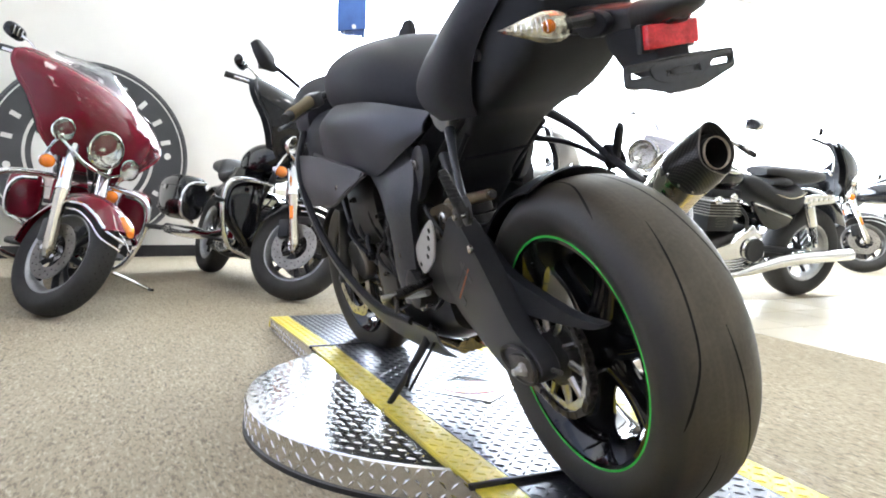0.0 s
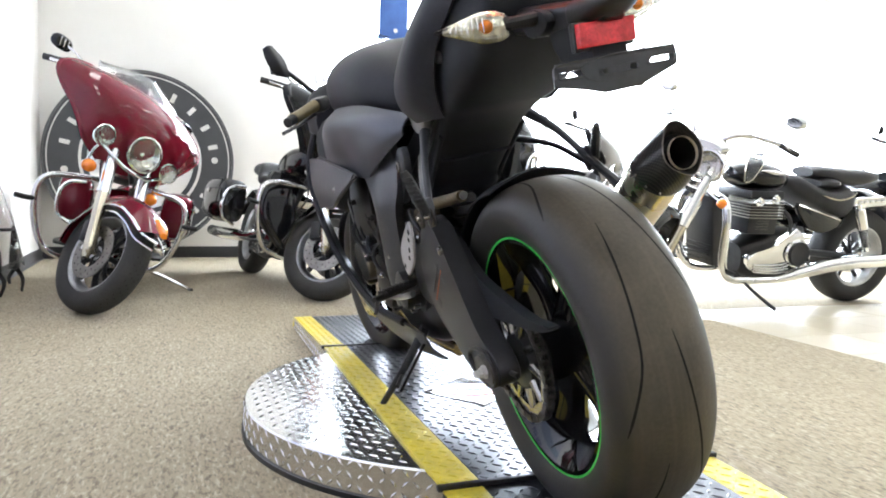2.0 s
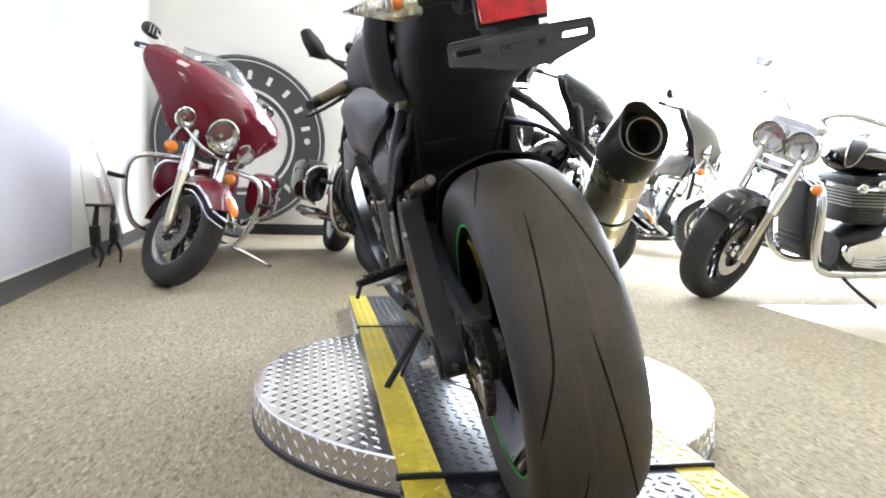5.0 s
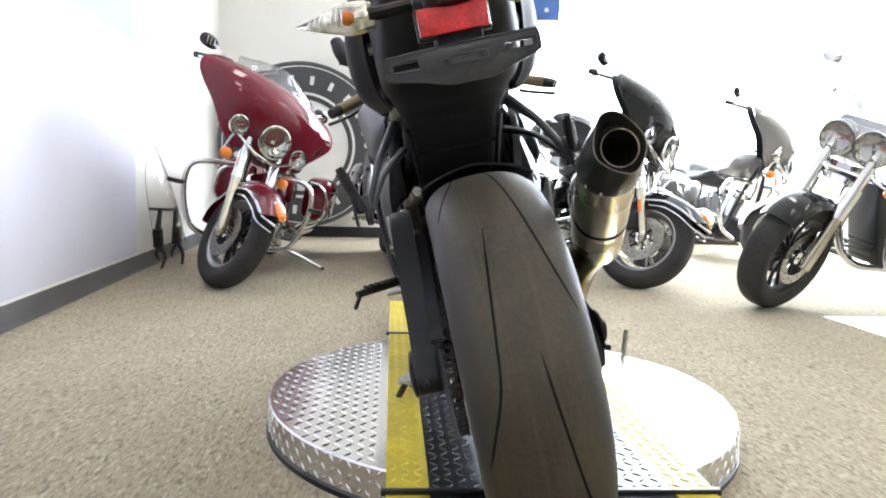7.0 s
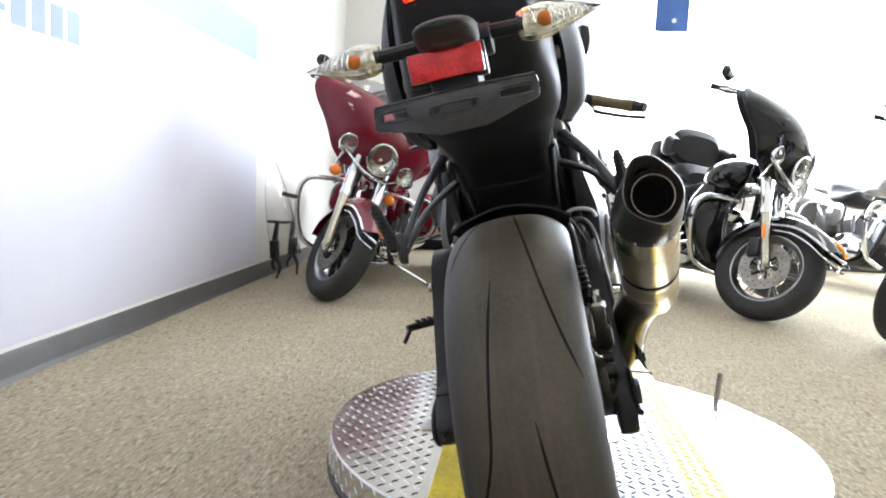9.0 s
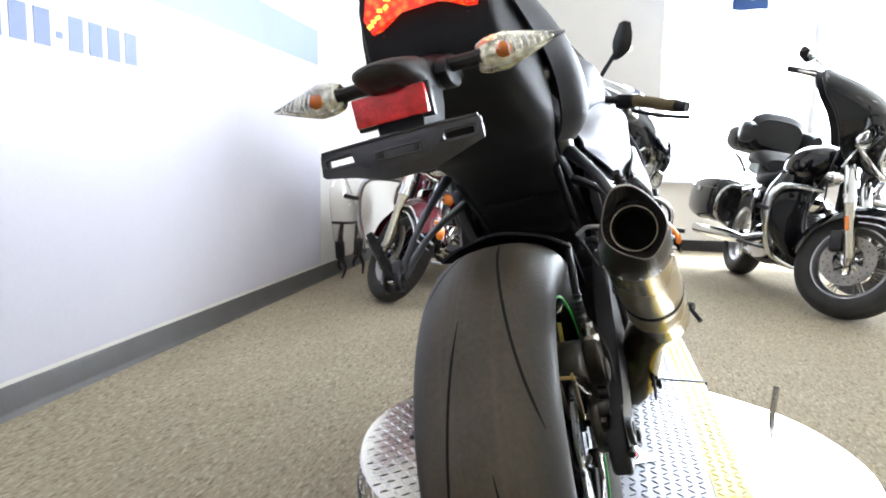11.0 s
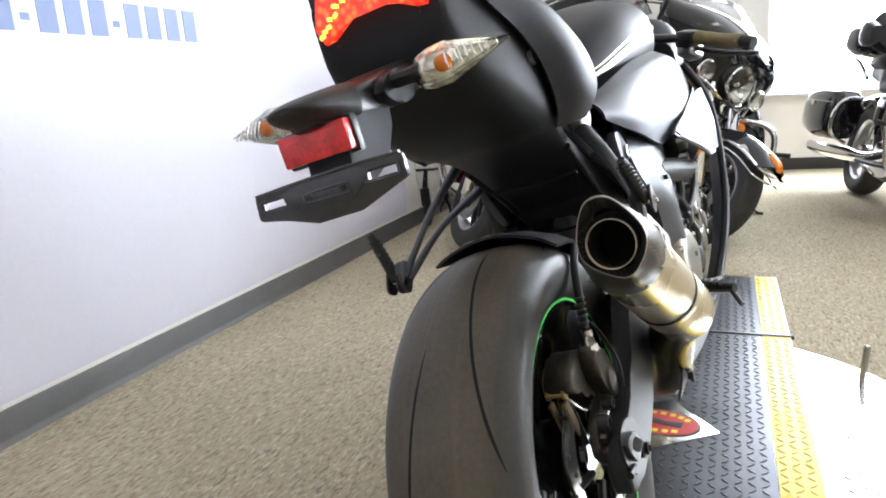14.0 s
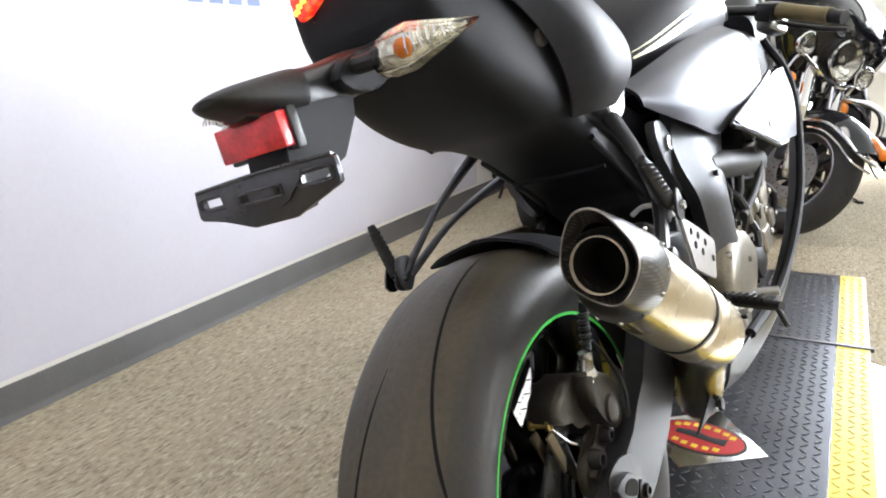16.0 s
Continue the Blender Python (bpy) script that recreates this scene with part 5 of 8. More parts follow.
    tube(bm, [(X(0.200), 1.24, 0.86), (X(0.238), 1.26, 0.76), (X(0.248), 1.22, 0.64), (X(0.238), 1.06, 0.46), (X(0.203), 0.82, 0.325), (X(0.173), 0.58, 0.30)], 0.011, 8, 5)
    part("fairing_edge", bm, ROUGHPL, bike)

# grey side casting showing inside the fairing's cut-out
bm = B()
slab(bm, round_poly([(0.985, 0.485), (1.06, 0.478), (1.11, 0.440), (1.06, 0.395), (0.995, 0.364), (0.93, 0.385), (0.92, 0.430)], 3), -0.176, -0.140, 0.010, 3)
part("water_cover", bm, CASTPALE, bike, "grey cast side cover")

# dark liner closing the fairing behind the radiator
bm = B()
body(bm, [(0.98, 0, 0.165, 0.66, 0.88, 4), (1.10, 0, 0.195, 0.58, 0.90, 4), (1.22, 0, 0.205, 0.56, 0.92, 4), (1.30, 0, 0.19, 0.60, 0.92, 4)], 28, 3)
part("fairing_liner", bm, ROUGHPL, bike, "black inner fairing liner")
# tank with filler and seat
bm = B()
body(bm, [(0.375, 0, 0.075, 0.80, 0.875, 2.4), (0.45, 0, 0.115, 0.79, 0.945, 2.4), (0.60, 0, 0.165, 0.80, 1.02, 2.5), (0.78, 0, 0.185, 0.82, 1.05, 2.6), (0.93, 0, 0.18, 0.85, 1.045, 2.6), (1.02, 0, 0.14, 0.88, 1.01, 2.4)], 36, 5)
part("fuel_tank", bm, MATTE, bike, "matte black fuel tank", sharp=60)
bm = B()
lathe(bm, [(0, 1.047), (0.045, 1.047), (0.05, 1.040), (0.05, 1.03), (0, 1.03)], (0, 0.83, 0.006), "z", 28)
part("filler_cap", bm, BLACKPL, bike)
# pale tape stripes on the tank's flank
STRIPE = mat("pale_gold_pinstripe", (0.62, 0.57, 0.40), 0.3, 0.3, var=0.15, scale=12)
TANK = [(0.375, 0.075, 0.80, 0.875, 2.4), (0.45, 0.115, 0.79, 0.945, 2.4), (0.60, 0.165, 0.80, 1.02, 2.5), (0.78, 0.185, 0.82, 1.05, 2.6), (0.93, 0.18, 0.85, 1.045, 2.6), (1.02, 0.14, 0.88, 1.01, 2.4)]


def tank_flank(y, z):
    """How far out the tank's skin lies at a place along it and a height."""
    hw, lo, hi, e = (float(np.interp(y, [q[0] for q in TANK], [q[i] for q in TANK])) for i in (1, 2, 3, 4))
    t = min(0.98, abs((z - (lo + hi) / 2) / ((hi - lo) / 2)))
    return hw * (1 - t ** e) ** (1 / e) + 0.004


for s in (1,):
    for lift, w0 in ((0.0, 0.016), (0.034, 0.006)):
        bm = B()
        rows = []
        for i in range(26):
            y = 0.43 + 0.52 * i / 25
            zc = float(np.interp(y, [0.40, 0.5, 0.6, 0.75, 0.9, 1.0], [0.850, 0.872, 0.900, 0.925, 0.950, 0.985])) + lift * (0.3 + 0.7 * i / 25)
            w = w0 * (0.25 + 0.75 * math.sin(math.pi * min(1.0, i / 16)))
            rows.append([(s * tank_flank(y, zc + d), y, zc + d) for d in (-w / 2, 0, w / 2)])
        rings(bm, rows, False, False)
        part("tank_stripe", bm, STRIPE, bike, "pale gold tape stripe")
bm = B()
body(bm, [(0.16, 0, 0.095, 0.80, 0.895, 3), (0.26, 0, 0.105, 0.79, 0.885, 3), (0.37, 0, 0.09, 0.79, 0.875, 3), (0.43, 0, 0.07, 0.80, 0.87, 3)], 28, 4)
part("rider_seat", bm, SEATV, bike, "black vinyl rider seat")

# tail: under-tray rising to the lamp, crisp side cowls, top shell
bm = B()
body(bm, [(0.58, 0, 0.085, 0.545, 0.74, 8), (0.46, 0, 0.086, 0.565, 0.78, 8), (0.385, 0, 0.088, 0.610, 0.80, 8), (0.355, 0, 0.088, 0.648, 0.80, 8), (0.27, 0, 0.090, 0.700, 0.82, 8), (0.19, 0, 0.096, 0.748, 0.85, 7), (0.12, 0, 0.112, 0.772, 0.90, 5), (0.04, 0, 0.124, 0.788, 0.96, 5), (-0.04, 0, 0.118, 0.818, 1.0, 5), (-0.10, 0, 0.104, 0.856, 1.02, 5), (-0.14, 0, 0.094, 0.905, 1.025, 5), (-0.152, 0, 0.088, 0.935, 1.025, 5)], 48, 5)
tray = part("under_tray", bm, ROUGHPL, bike, "black plastic under-tray", sharp=28)
bm = B()
tube(bm, [(-0.082, 0.262, 0.700), (0.0, 0.262, 0.698), (0.082, 0.262, 0.700)], 0.004, 6, 2)
part("tray_rib", bm, ROUGHPL, tray)
for s in (-1, 1):
    bm = B()
    tube(bm, [(s * 0.086, 0.40, 0.625), (s * 0.089, 0.30, 0.690), (s * 0.093, 0.20, 0.750)], 0.006, 8, 3)
    part("tray_edge", bm, ROUGHPL, tray)
    for k in (0, 1):
        bm = B()
        tube(bm, [(s * (0.060 + 0.022 * k), -0.152 + 0.03 * k, 0.960), (s * (0.075 + 0.022 * k), -0.115 + 0.03 * k, 0.915), (s * (0.085 + 0.022 * k), -0.085 + 0.03 * k, 0.872)], [0.002, 0.005, 0.002], 6, 4)
        part("tray_flute", bm, BLACKPL, tray)
bm = B()
body(bm, [(0.30, 0, 0.08, 0.84, 0.900, 2.6), (0.20, 0, 0.115, 0.85, 0.955, 3.0), (0.10, 0, 0.125, 0.86, 1.0, 3.2), (0.0, 0, 0.118, 0.88, 1.035, 3.2), (-0.08, 0, 0.10, 0.93, 1.05, 3.0), (-0.150, 0, 0.086, 0.99, 1.055, 3.0)], 36, 5)
tail = part("tail_shell", bm, MATTE, bike, "matte black tail cowl", sharp=60)
for s in (-1, 1):
    X = lambda v: s * v
    bm = B()
    patch(bm, [
        [(X(0.090), -0.12, 1.02), (X(0.112), -0.085, 0.965), (X(0.128), -0.02, 0.920), (X(0.134), 0.03, 0.872), (X(0.128), 0.070, 0.815), (X(0.112), 0.095, 0.786)],
        [(X(0.106), -0.03, 1.025), (X(0.140), 0.005, 0.970), (X(0.160), 0.045, 0.925), (X(0.168), 0.085, 0.876), (X(0.160), 0.115, 0.820), (X(0.132), 0.135, 0.788)],
        [(X(0.106), 0.06, 1.0), (X(0.142), 0.105, 0.952), (X(0.160), 0.155, 0.905), (X(0.165), 0.185, 0.862), (X(0.158), 0.200, 0.822), (X(0.132), 0.205, 0.790)],
        [(X(0.094), 0.16, 0.965), (X(0.122), 0.225, 0.925), (X(0.136), 0.280, 0.890), (X(0.139), 0.302, 0.857), (X(0.133), 0.292, 0.824), (X(0.116), 0.262, 0.795)],
        [(X(0.060), 0.22, 0.925), (X(0.088), 0.290, 0.900), (X(0.106), 0.325, 0.878), (X(0.111), 0.335, 0.853), (X(0.106), 0.318, 0.826), (X(0.094), 0.275, 0.802)]], 6, s * 0.005)
    cw = part("tail_cowl", bm, MATTE, bike, "matte black seat cowl side", sharp=50)
    bm = B()
    lathe(bm, [(0, 0), (0.011, 0), (0.011, s * 0.008), (0.006, s * 0.009), (0, s * 0.009)], (s * 0.122, 0.025, 0.885), "x", 8)
    part("tail_bolt", bm, ALLOY, tray)
    # pale subframe lug between cowl and knee panel
    bm = B()
    slab(bm, round_poly([(0.215, 0.800), (0.262, 0.836), (0.300, 0.832), (0.305, 0.800), (0.275, 0.775), (0.235, 0.762)], 3), s * 0.098, s * 0.124, 0.010, 3)
    part("seat_lug", bm, ALLOY, bike, "pale alloy seat lug")
# tail lamp: a notched lens across the tail's rear
bm = B()
slab(bm, [(-0.074, 0.964), (-0.082, 0.985), (-0.070, 1.020), (0.070, 1.020), (0.082, 0.985), (0.074, 0.964), (0.060, 0.966), (0.026, 0.984), (-0.026, 0.984), (-0.060, 0.966)], -0.120, -0.162, 0.004, axis="y")
tl = part("tail_lamp", bm, TAILON, bike, "lit red tail lamp lens")
random.seed(9)
for s in (-1, 1):
    for i in range(9):
        bm = B()
        x, z = s * (0.074 - 0.005 * i + random.uniform(-0.004, 0.004)), 0.970 + 0.004 * i + random.uniform(0.0, 0.010)
        box(bm, (x, -0.1625, z), (0.007, 0.004, 0.005), (0, random.uniform(-40, 40), 0), 0.001)
        part("lamp_element", bm, TAILHOT, tl, "glowing lamp element")

# plate hanger: arm, lamp, reflector, bracket
bm = B()
body(bm, [(-0.10, 0, 0.044, 0.885, 0.938, 5), (-0.16, 0, 0.036, 0.872, 0.915, 5), (-0.215, 0, 0.036, 0.858, 0.906, 5), (-0.255, 0, 0.030, 0.854, 0.896, 5), (-0.292, 0, 0.030, 0.850, 0.891, 4)], 20, 3)
arm = part("plate_arm", bm, BLACKPL, bike, "black plate hanger arm", sharp=25)
arm.location = (-0.007, 0.009, 0.0)  # the hanger sits a little off the middle
bm = B()
body(bm, [(-0.294, 0, 0.028, 0.852, 0.888, 3), (-0.297, 0, 0.034, 0.848, 0.892, 3), (-0.335, 0, 0.037, 0.850, 0.886, 2.8), (-0.368, 0, 0.033, 0.856, 0.880, 2.4), (-0.384, 0, 0.024, 0.862, 0.875, 2.1), (-0.389, 0, 0.014, 0.866, 0.872, 2)], 24, 4)
pl = part("plate_lamp", bm, HANDRUB, arm, "black plate lamp housing")
bm = B()
body(bm, [(-0.315, 0, 0.020, 0.844, 0.852, 3), (-0.345, 0, 0.022, 0.845, 0.854, 3), (-0.362, 0, 0.016, 0.850, 0.857, 2.4)], 16, 3)
part("lamp_window", bm, CLEARPL, pl, "clear plate lamp window")
for s in (-1, 1):
    bm = B()
    slab(bm, round_poly([(-0.19, 0.902), (-0.245, 0.892), (-0.262, 0.872), (-0.235, 0.858), (-0.19, 0.866)], 3), s * 0.030, s * 0.046, 0.005)
    part("stalk_socket", bm, ROUGHPL, arm)
bm = B()
slab(bm, [(-0.225, 0.868), (-0.300, 0.856), (-0.336, 0.848), (-0.341, 0.78), (-0.312, 0.778), (-0.262, 0.800), (-0.232, 0.838)], -0.028, 0.028, 0.004)
part("hanger_web", bm, ROUGHPL, arm)
bm = B()
box(bm, (-0.005, -0.342, 0.835), (0.086, 0.014, 0.033), (4, 0, 0), 0.003)
part("reflector", bm, REDLENS, arm, "red rectangular reflector")
bm = B()
box(bm, (-0.005, -0.331, 0.835), (0.092, 0.012, 0.039), (4, 0, 0), 0.003)
part("reflector_back", bm, BLACKPL, arm)


def slot(cx, cz, l, w):
    out = []
    for s in (1, -1):
        for k in range(7):
            a = math.pi * (k / 6 - 0.5)
            out.append((cx + s * (l / 2 - w / 2 + w / 2 * math.cos(a)), cz + s * w / 2 * math.sin(a)))
    return out


# bracket: strips round three open slots, a skirt below and a folded flange
bm = B()
slab(bm, [(-0.097, 0.7915), (-0.096, 0.799), (-0.092, 0.802), (0.088, 0.803), (0.092, 0.800), (0.093, 0.7915)], -0.353, -0.347, 0.001, axis="y")
slab(bm, [(-0.098, 0.7845), (0.093, 0.7845), (0.092, 0.778), (0.088, 0.776), (0.030, 0.757), (-0.024, 0.756), (-0.060, 0.768), (-0.094, 0.773), (-0.098, 0.776)], -0.353, -0.347, 0.001, axis="y")
for x0, x1 in ((-0.097, -0.087), (-0.052, 0.049), (0.083, 0.0925)):
    box(bm, ((x0 + x1) / 2, -0.350, 0.788), (x1 - x0, 0.0058, 0.0072))
# raised middle pan
slab(bm, round_poly([(-0.048, 0.7985), (0.044, 0.7990), (0.050, 0.7900), (0.036, 0.7780), (0.022, 0.7700), (-0.022, 0.7700), (-0.050, 0.7770), (-0.056, 0.7880)], 2), -0.3555, -0.3525, 0.0008, axis="y")
brk = part("plate_bracket", bm, PLATEBLK, arm, "satin black slotted plate bracket")
for cx, cz, l, w in ((-0.069, 0.788, 0.043, 0.013), (0.066, 0.788, 0.043, 0.013), (-0.002, 0.784, 0.056, 0.010)):
    bm = B()
    tube(bm, [(x, -0.3535 if abs(cx) > 0.03 else -0.3562, z) for x, z in slot(cx, cz, l, w)][::2], 0.0013, 6, 3, closed=True)
    part("slot_lip", bm, PLATEBLK, brk)
# dark rods through the bracket, coloured as the shade in two bolt holes
for x in (-0.023, 0.019):
    bm = B()
    rod(bm, (x, -0.3568, 0.784), (x, -0.346, 0.784), 0.0036)
    part("bolt_hole_shade", bm, SOOT_AND_SHADE, brk)
bm = B()
tube(bm, [(-0.094, -0.352, 0.801), (0.0, -0.352, 0.8035), (0.090, -0.352, 0.802)], 0.0022, 6, 3)
part("bracket_lip", bm, PLATEBLK, brk)
bm = B()
slab(bm, [(-0.352, 0.770), (-0.350, 0.757), (-0.318, 0.762), (-0.312, 0.780)], -0.024, 0.028, 0.003)
part("bracket_flange", bm, PLATEBLK, brk)

# turn signals: stalk, clear diamond lens, silvered bowl, amber bulb
for s in (-1, 1):
    bm = B()
    tube(bm, [(s * 0.015, -0.215, 0.888), (s * 0.055, -0.232, 0.884), (s * 0.098, -0.240, 0.881)], [0.017, 0.012, 0.012], 10, 3, flat=0.8)
    stalk = part("signal_stalk", bm, HANDRUB, bike, "black rubber signal stalk")
    stalk.location = (-0.016, 0.009, 0.0)

    def diamond(scale, x0, x1):
        rs = []
        for t, hy, hz in ((0.0, 0.35, 0.35), (0.02, 0.8, 0.75), (0.14, 1.0, 0.95), (0.34, 1.0, 1.0), (0.62, 0.66, 0.62), (0.86, 0.26, 0.25), (1.0, 0.05, 0.06)):
            x = x0 + (x1 - x0) * t
            rs.append([(s * x, -0.241 + 0.012 * t + 0.019 * scale * hy * c, 0.880 + 0.006 * t + 0.0228 * scale * hz * q) for c, q in ((1, 0.1), (0.75, 0.75), (0, 1.0), (-0.8, 0.6), (-1, -0.1), (-0.75, -0.75), (0, -1.0), (0.8, -0.6))])
        return rs
    bm = B()
    rings(bm, diamond(1.0, 0.088, 0.196))
    lens = part("signal_lens", bm, CLEARPL, stalk, "clear diamond-shaped signal lens", sharp=20)
    lens.visible_shadow = False
    bm = B()
    rings(bm, [[(p[0], p[1] * 0.82 - 0.241 * 0.18 + 0.006, p[2] * 0.86 + 0.882 * 0.14) for p in r] for r in diamond(1.0, 0.090, 0.180)])
    part("reflector_bowl", bm, SIGBOWL, lens, "silvered reflector bowl", sharp=20)
    bm = B()
    ball(bm, (s * 0.124, -0.247, 0.881), (0.010, 0.009, 0.009), 14)
    part("bulb", bm, AMBER, lens, "amber bulb")
    for i in range(7):
        t = 0.42 + 0.07 * i
        x = 0.086 + 0.108 * t
        h = 0.0205 * float(np.interp(t, [0.34, 0.62, 0.86], [1.0, 0.64, 0.28]))
        bm = B()
        tube(bm, [(s * x, -0.241 - 0.016 * h / 0.0205, 0.882 - h * 0.5), (s * x, -0.241 - 0.0165 * h / 0.0205, 0.882), (s * (x - 0.003), -0.241 - 0.008 * h / 0.0205, 0.882 + h * 0.8)], 0.0011, 6, 3)
        part("lens_flute", bm, LAMPGLASS, lens)

# front end, turned a little
STEER = pose(0, 1.19, 0.60) @ Matrix.Rotation(radians(-24), 4, "X") @ Matrix.Rotation(radians(8), 4, "Z") @ Matrix.Rotation(radians(24), 4, "X") @ pose(0, -1.19, -0.60)
fw = new("front_wheel")
fw.parent = bike
FRONT_C = STEER @ pose(0, 1.40, 0.300)
tyre(0.300, 0.060, 0.218, fw, FRONT_C)
rim(fw, FRONT_C, 0.216, 0.045, GLOSSBLK, 6, 0, 0.045, spoke_w=0.012, stripe=GREEN, hub_w=0.11)
for s in (-1, 1):
    rotor(fw, FRONT_C, s * 0.066, 0.150, 0.112, STEEL, 24, 0.04)
    bm = B()
    rod(bm, (s * 0.10, 1.385, 0.30), (s * 0.10, 1.28, 0.56), 0.028, 0.026)
    rod(bm, (s * 0.10, 1.28, 0.56), (s * 0.10, 1.12, 0.90), 0.0215)
    part("fork_leg", bm, FRAMEBLK, bike, "", STEER)
    bm = B()
    box(bm, (s * 0.085, 1.27, 0.36), (0.045, 0.06, 0.11), (15, 0, 0), 0.01)
    part("front_caliper", bm, CALIPER, bike, "dark cast front caliper", STEER)
    # clip-on, grip, lever, bar end
    bm = B()
    rod(bm, (s * 0.11, 1.150, 0.960), (s * 0.235, 1.100, 0.925), 0.012)
    cl = part("clip_on", bm, FRAMEBLK, bike, "", STEER)
    bm = B()
    tube(bm, [(s * 0.235, 1.100, 0.926), (s * 0.285, 1.055, 0.903), (s * 0.332, 1.008, 0.882)], [0.019, 0.0172, 0.0185], 14, 4)
    part("grip", bm, GRIP, cl, "olive-tan rubber grip", STEER)
    bm = B()
    rod(bm, (s * 0.332, 1.008, 0.882), (s * 0.356, 0.985, 0.871), 0.016, 0.015)
    part("bar_end", bm, HANDRUB, cl, "", STEER)
    bm = B()
    tube(bm, [(s * 0.21, 1.13, 0.915), (s * 0.245, 1.145, 0.895), (s * 0.31, 1.085, 0.865), (s * 0.365, 1.025, 0.845)], [0.008, 0.007, 0.006, 0.006], 8, 5)
    part("lever", bm, BLACKPL, cl, "", STEER)
    bm = B()
    box(bm, (s * 0.212, 1.118, 0.930), (0.05, 0.05, 0.045), (0, s * 15, -s * 40), 0.01)
    part("switch_box", bm, BLACKPL, cl, "", STEER)
    if s > 0:
        bm = B()
        box(bm, (0.215, 1.165, 0.905), (0.045, 0.075, 0.050), (-18, 0, -30), 0.012, 3)
        lathe(bm, [(0, 0), (0.018, 0), (0.020, 0.012), (0.015, 0.03), (0, 0.032)], (0.212, 1.150, 0.922), "z", 18)
        part("master_cylinder", bm, ALLOY, cl, "cast alloy brake master cylinder", STEER)
    # mirrors
    bm = B()
    tube(bm, [(s * 0.15, 1.40, 1.02), (s * 0.19, 1.38, 1.06), (s * 0.235, 1.345, 1.10)], 0.008, 8, 4)
    ms = part("mirror_stalk", bm, BLACKPL, bike)
    bm = B()
    patch(bm, [[(s * 0.225, 1.345, 1.075), (s * 0.250, 1.330, 1.078), (s * 0.280, 1.318, 1.092)],
               [(s * 0.230, 1.335, 1.130), (s * 0.260, 1.305, 1.126), (s * 0.295, 1.310, 1.134)],
               [(s * 0.262, 1.328, 1.186), (s * 0.280, 1.310, 1.186), (s * 0.298, 1.318, 1.178)]], 4, s * -0.022)
    part("mirror_head", bm, BLACKPL, ms, "black pointed mirror")
bm = B()
box(bm, (0, 1.10, 0.95), (0.24, 0.06, 0.022), (-20, 0, 0), 0.008)
part("triple_clamp", bm, ALLOY, bike, "cast alloy top clamp", STEER)
bm = B()
box(bm, (0, 1.17, 1.0), (0.16, 0.03, 0.09), (-35, 0, 0), 0.01)
part("dash", bm, BLACKPL, bike)
# front fender
ctrl = []
for i in range(6):
    a = radians(140 - i * 26)
    ctrl.append([(x, 0.322 * math.cos(a) * (1 if abs(x) < 0.05 else 0.96), (0.322 - x * x * 9) * math.sin(a)) for x in (-0.072, -0.04, 0.0, 0.04, 0.072)])
bm = B()
patch(bm, ctrl, 4, 0.004)
part("front_fender", bm, MATTE, bike, "", FRONT_C)
# nose fairing and screen
bm = B()
body(bm, [(1.20, 0, 0.19, 0.80, 0.96, 3), (1.34, 0, 0.20, 0.78, 1.04, 2.8), (1.46, 0, 0.17, 0.76, 1.03, 2.6), (1.56, 0, 0.11, 0.76, 0.94, 2.4), (1.62, 0, 0.05, 0.78, 0.86, 2)], 28, 4)
part("nose_fairing", bm, MATTE, bike, "matte black nose fairing", sharp=60)
bm = B()
patch(bm, [[(-0.15, 1.28, 1.03), (-0.09, 1.40, 1.045), (0.0, 1.47, 1.045), (0.09, 1.40, 1.045), (0.15, 1.28, 1.03)],
           [(-0.14, 1.24, 1.08), (-0.09, 1.32, 1.10), (0.0, 1.38, 1.11), (0.09, 1.32, 1.10), (0.14, 1.24, 1.08)],
           [(-0.11, 1.17, 1.13), (-0.07, 1.21, 1.155), (0.0, 1.24, 1.165), (0.07, 1.21, 1.155), (0.11, 1.17, 1.13)]], 4, 0.003)
sc = part("windscreen", bm, SMOKE, bike, "smoked clear windscreen")
sc.visible_shadow = False
# shock body and linkage behind the engine
bm = B()
rod(bm, (0, 0.42, 0.66), (0, 0.36, 0.40), 0.03)
sh = part("shock", bm, DARKMETAL, bike)
for i in range(9):
    bm = B()
    lathe(bm, [(0.03, -0.006), (0.04, 0), (0.03, 0.006)], (0, 0.42 - 0.006 * i, 0.64 - 0.026 * i), "z", 16)
    part("coil", bm, DARKMETAL, sh)

# ---- the parked touring motorcycles ----
MAROON = mat("maroon_paint", (0.150, 0.006, 0.017), 0.5, 0.0, var=0.08, scale=3, coat=1.0, spec=0.0)
TAUPE = mat("dark_silver_paint", (0.22, 0.21, 0.20), 0.2, 0.5, var=0.06, scale=3, coat=1.0)
DISCGREY = mat("worn_brake_disc", (0.25, 0.235, 0.21), 0.34, 0.9, var=0.2, scale=18, fine=200)
CREAMLEG = mat("polished_fork_leg", (0.50, 0.46, 0.37), 0.24, 0.95, var=0.06, scale=9)
FINS = mat("worn_fin_edges", (0.30, 0.28, 0.24), 0.35, 0.8, var=0.15, scale=20)
OILBLACK = mat("engine_black", (0.02, 0.02, 0.022), 0.4, 0.4, var=0.2, scale=12)
TREADRUB = mat("dusty_tyre_rubber", (0.035, 0.034, 0.033), 0.72, var=0.2, scale=8, fine=120, bump=0.35)
AX27 = Vector((0, -math.sin(radians(27)), math.cos(radians(27))))


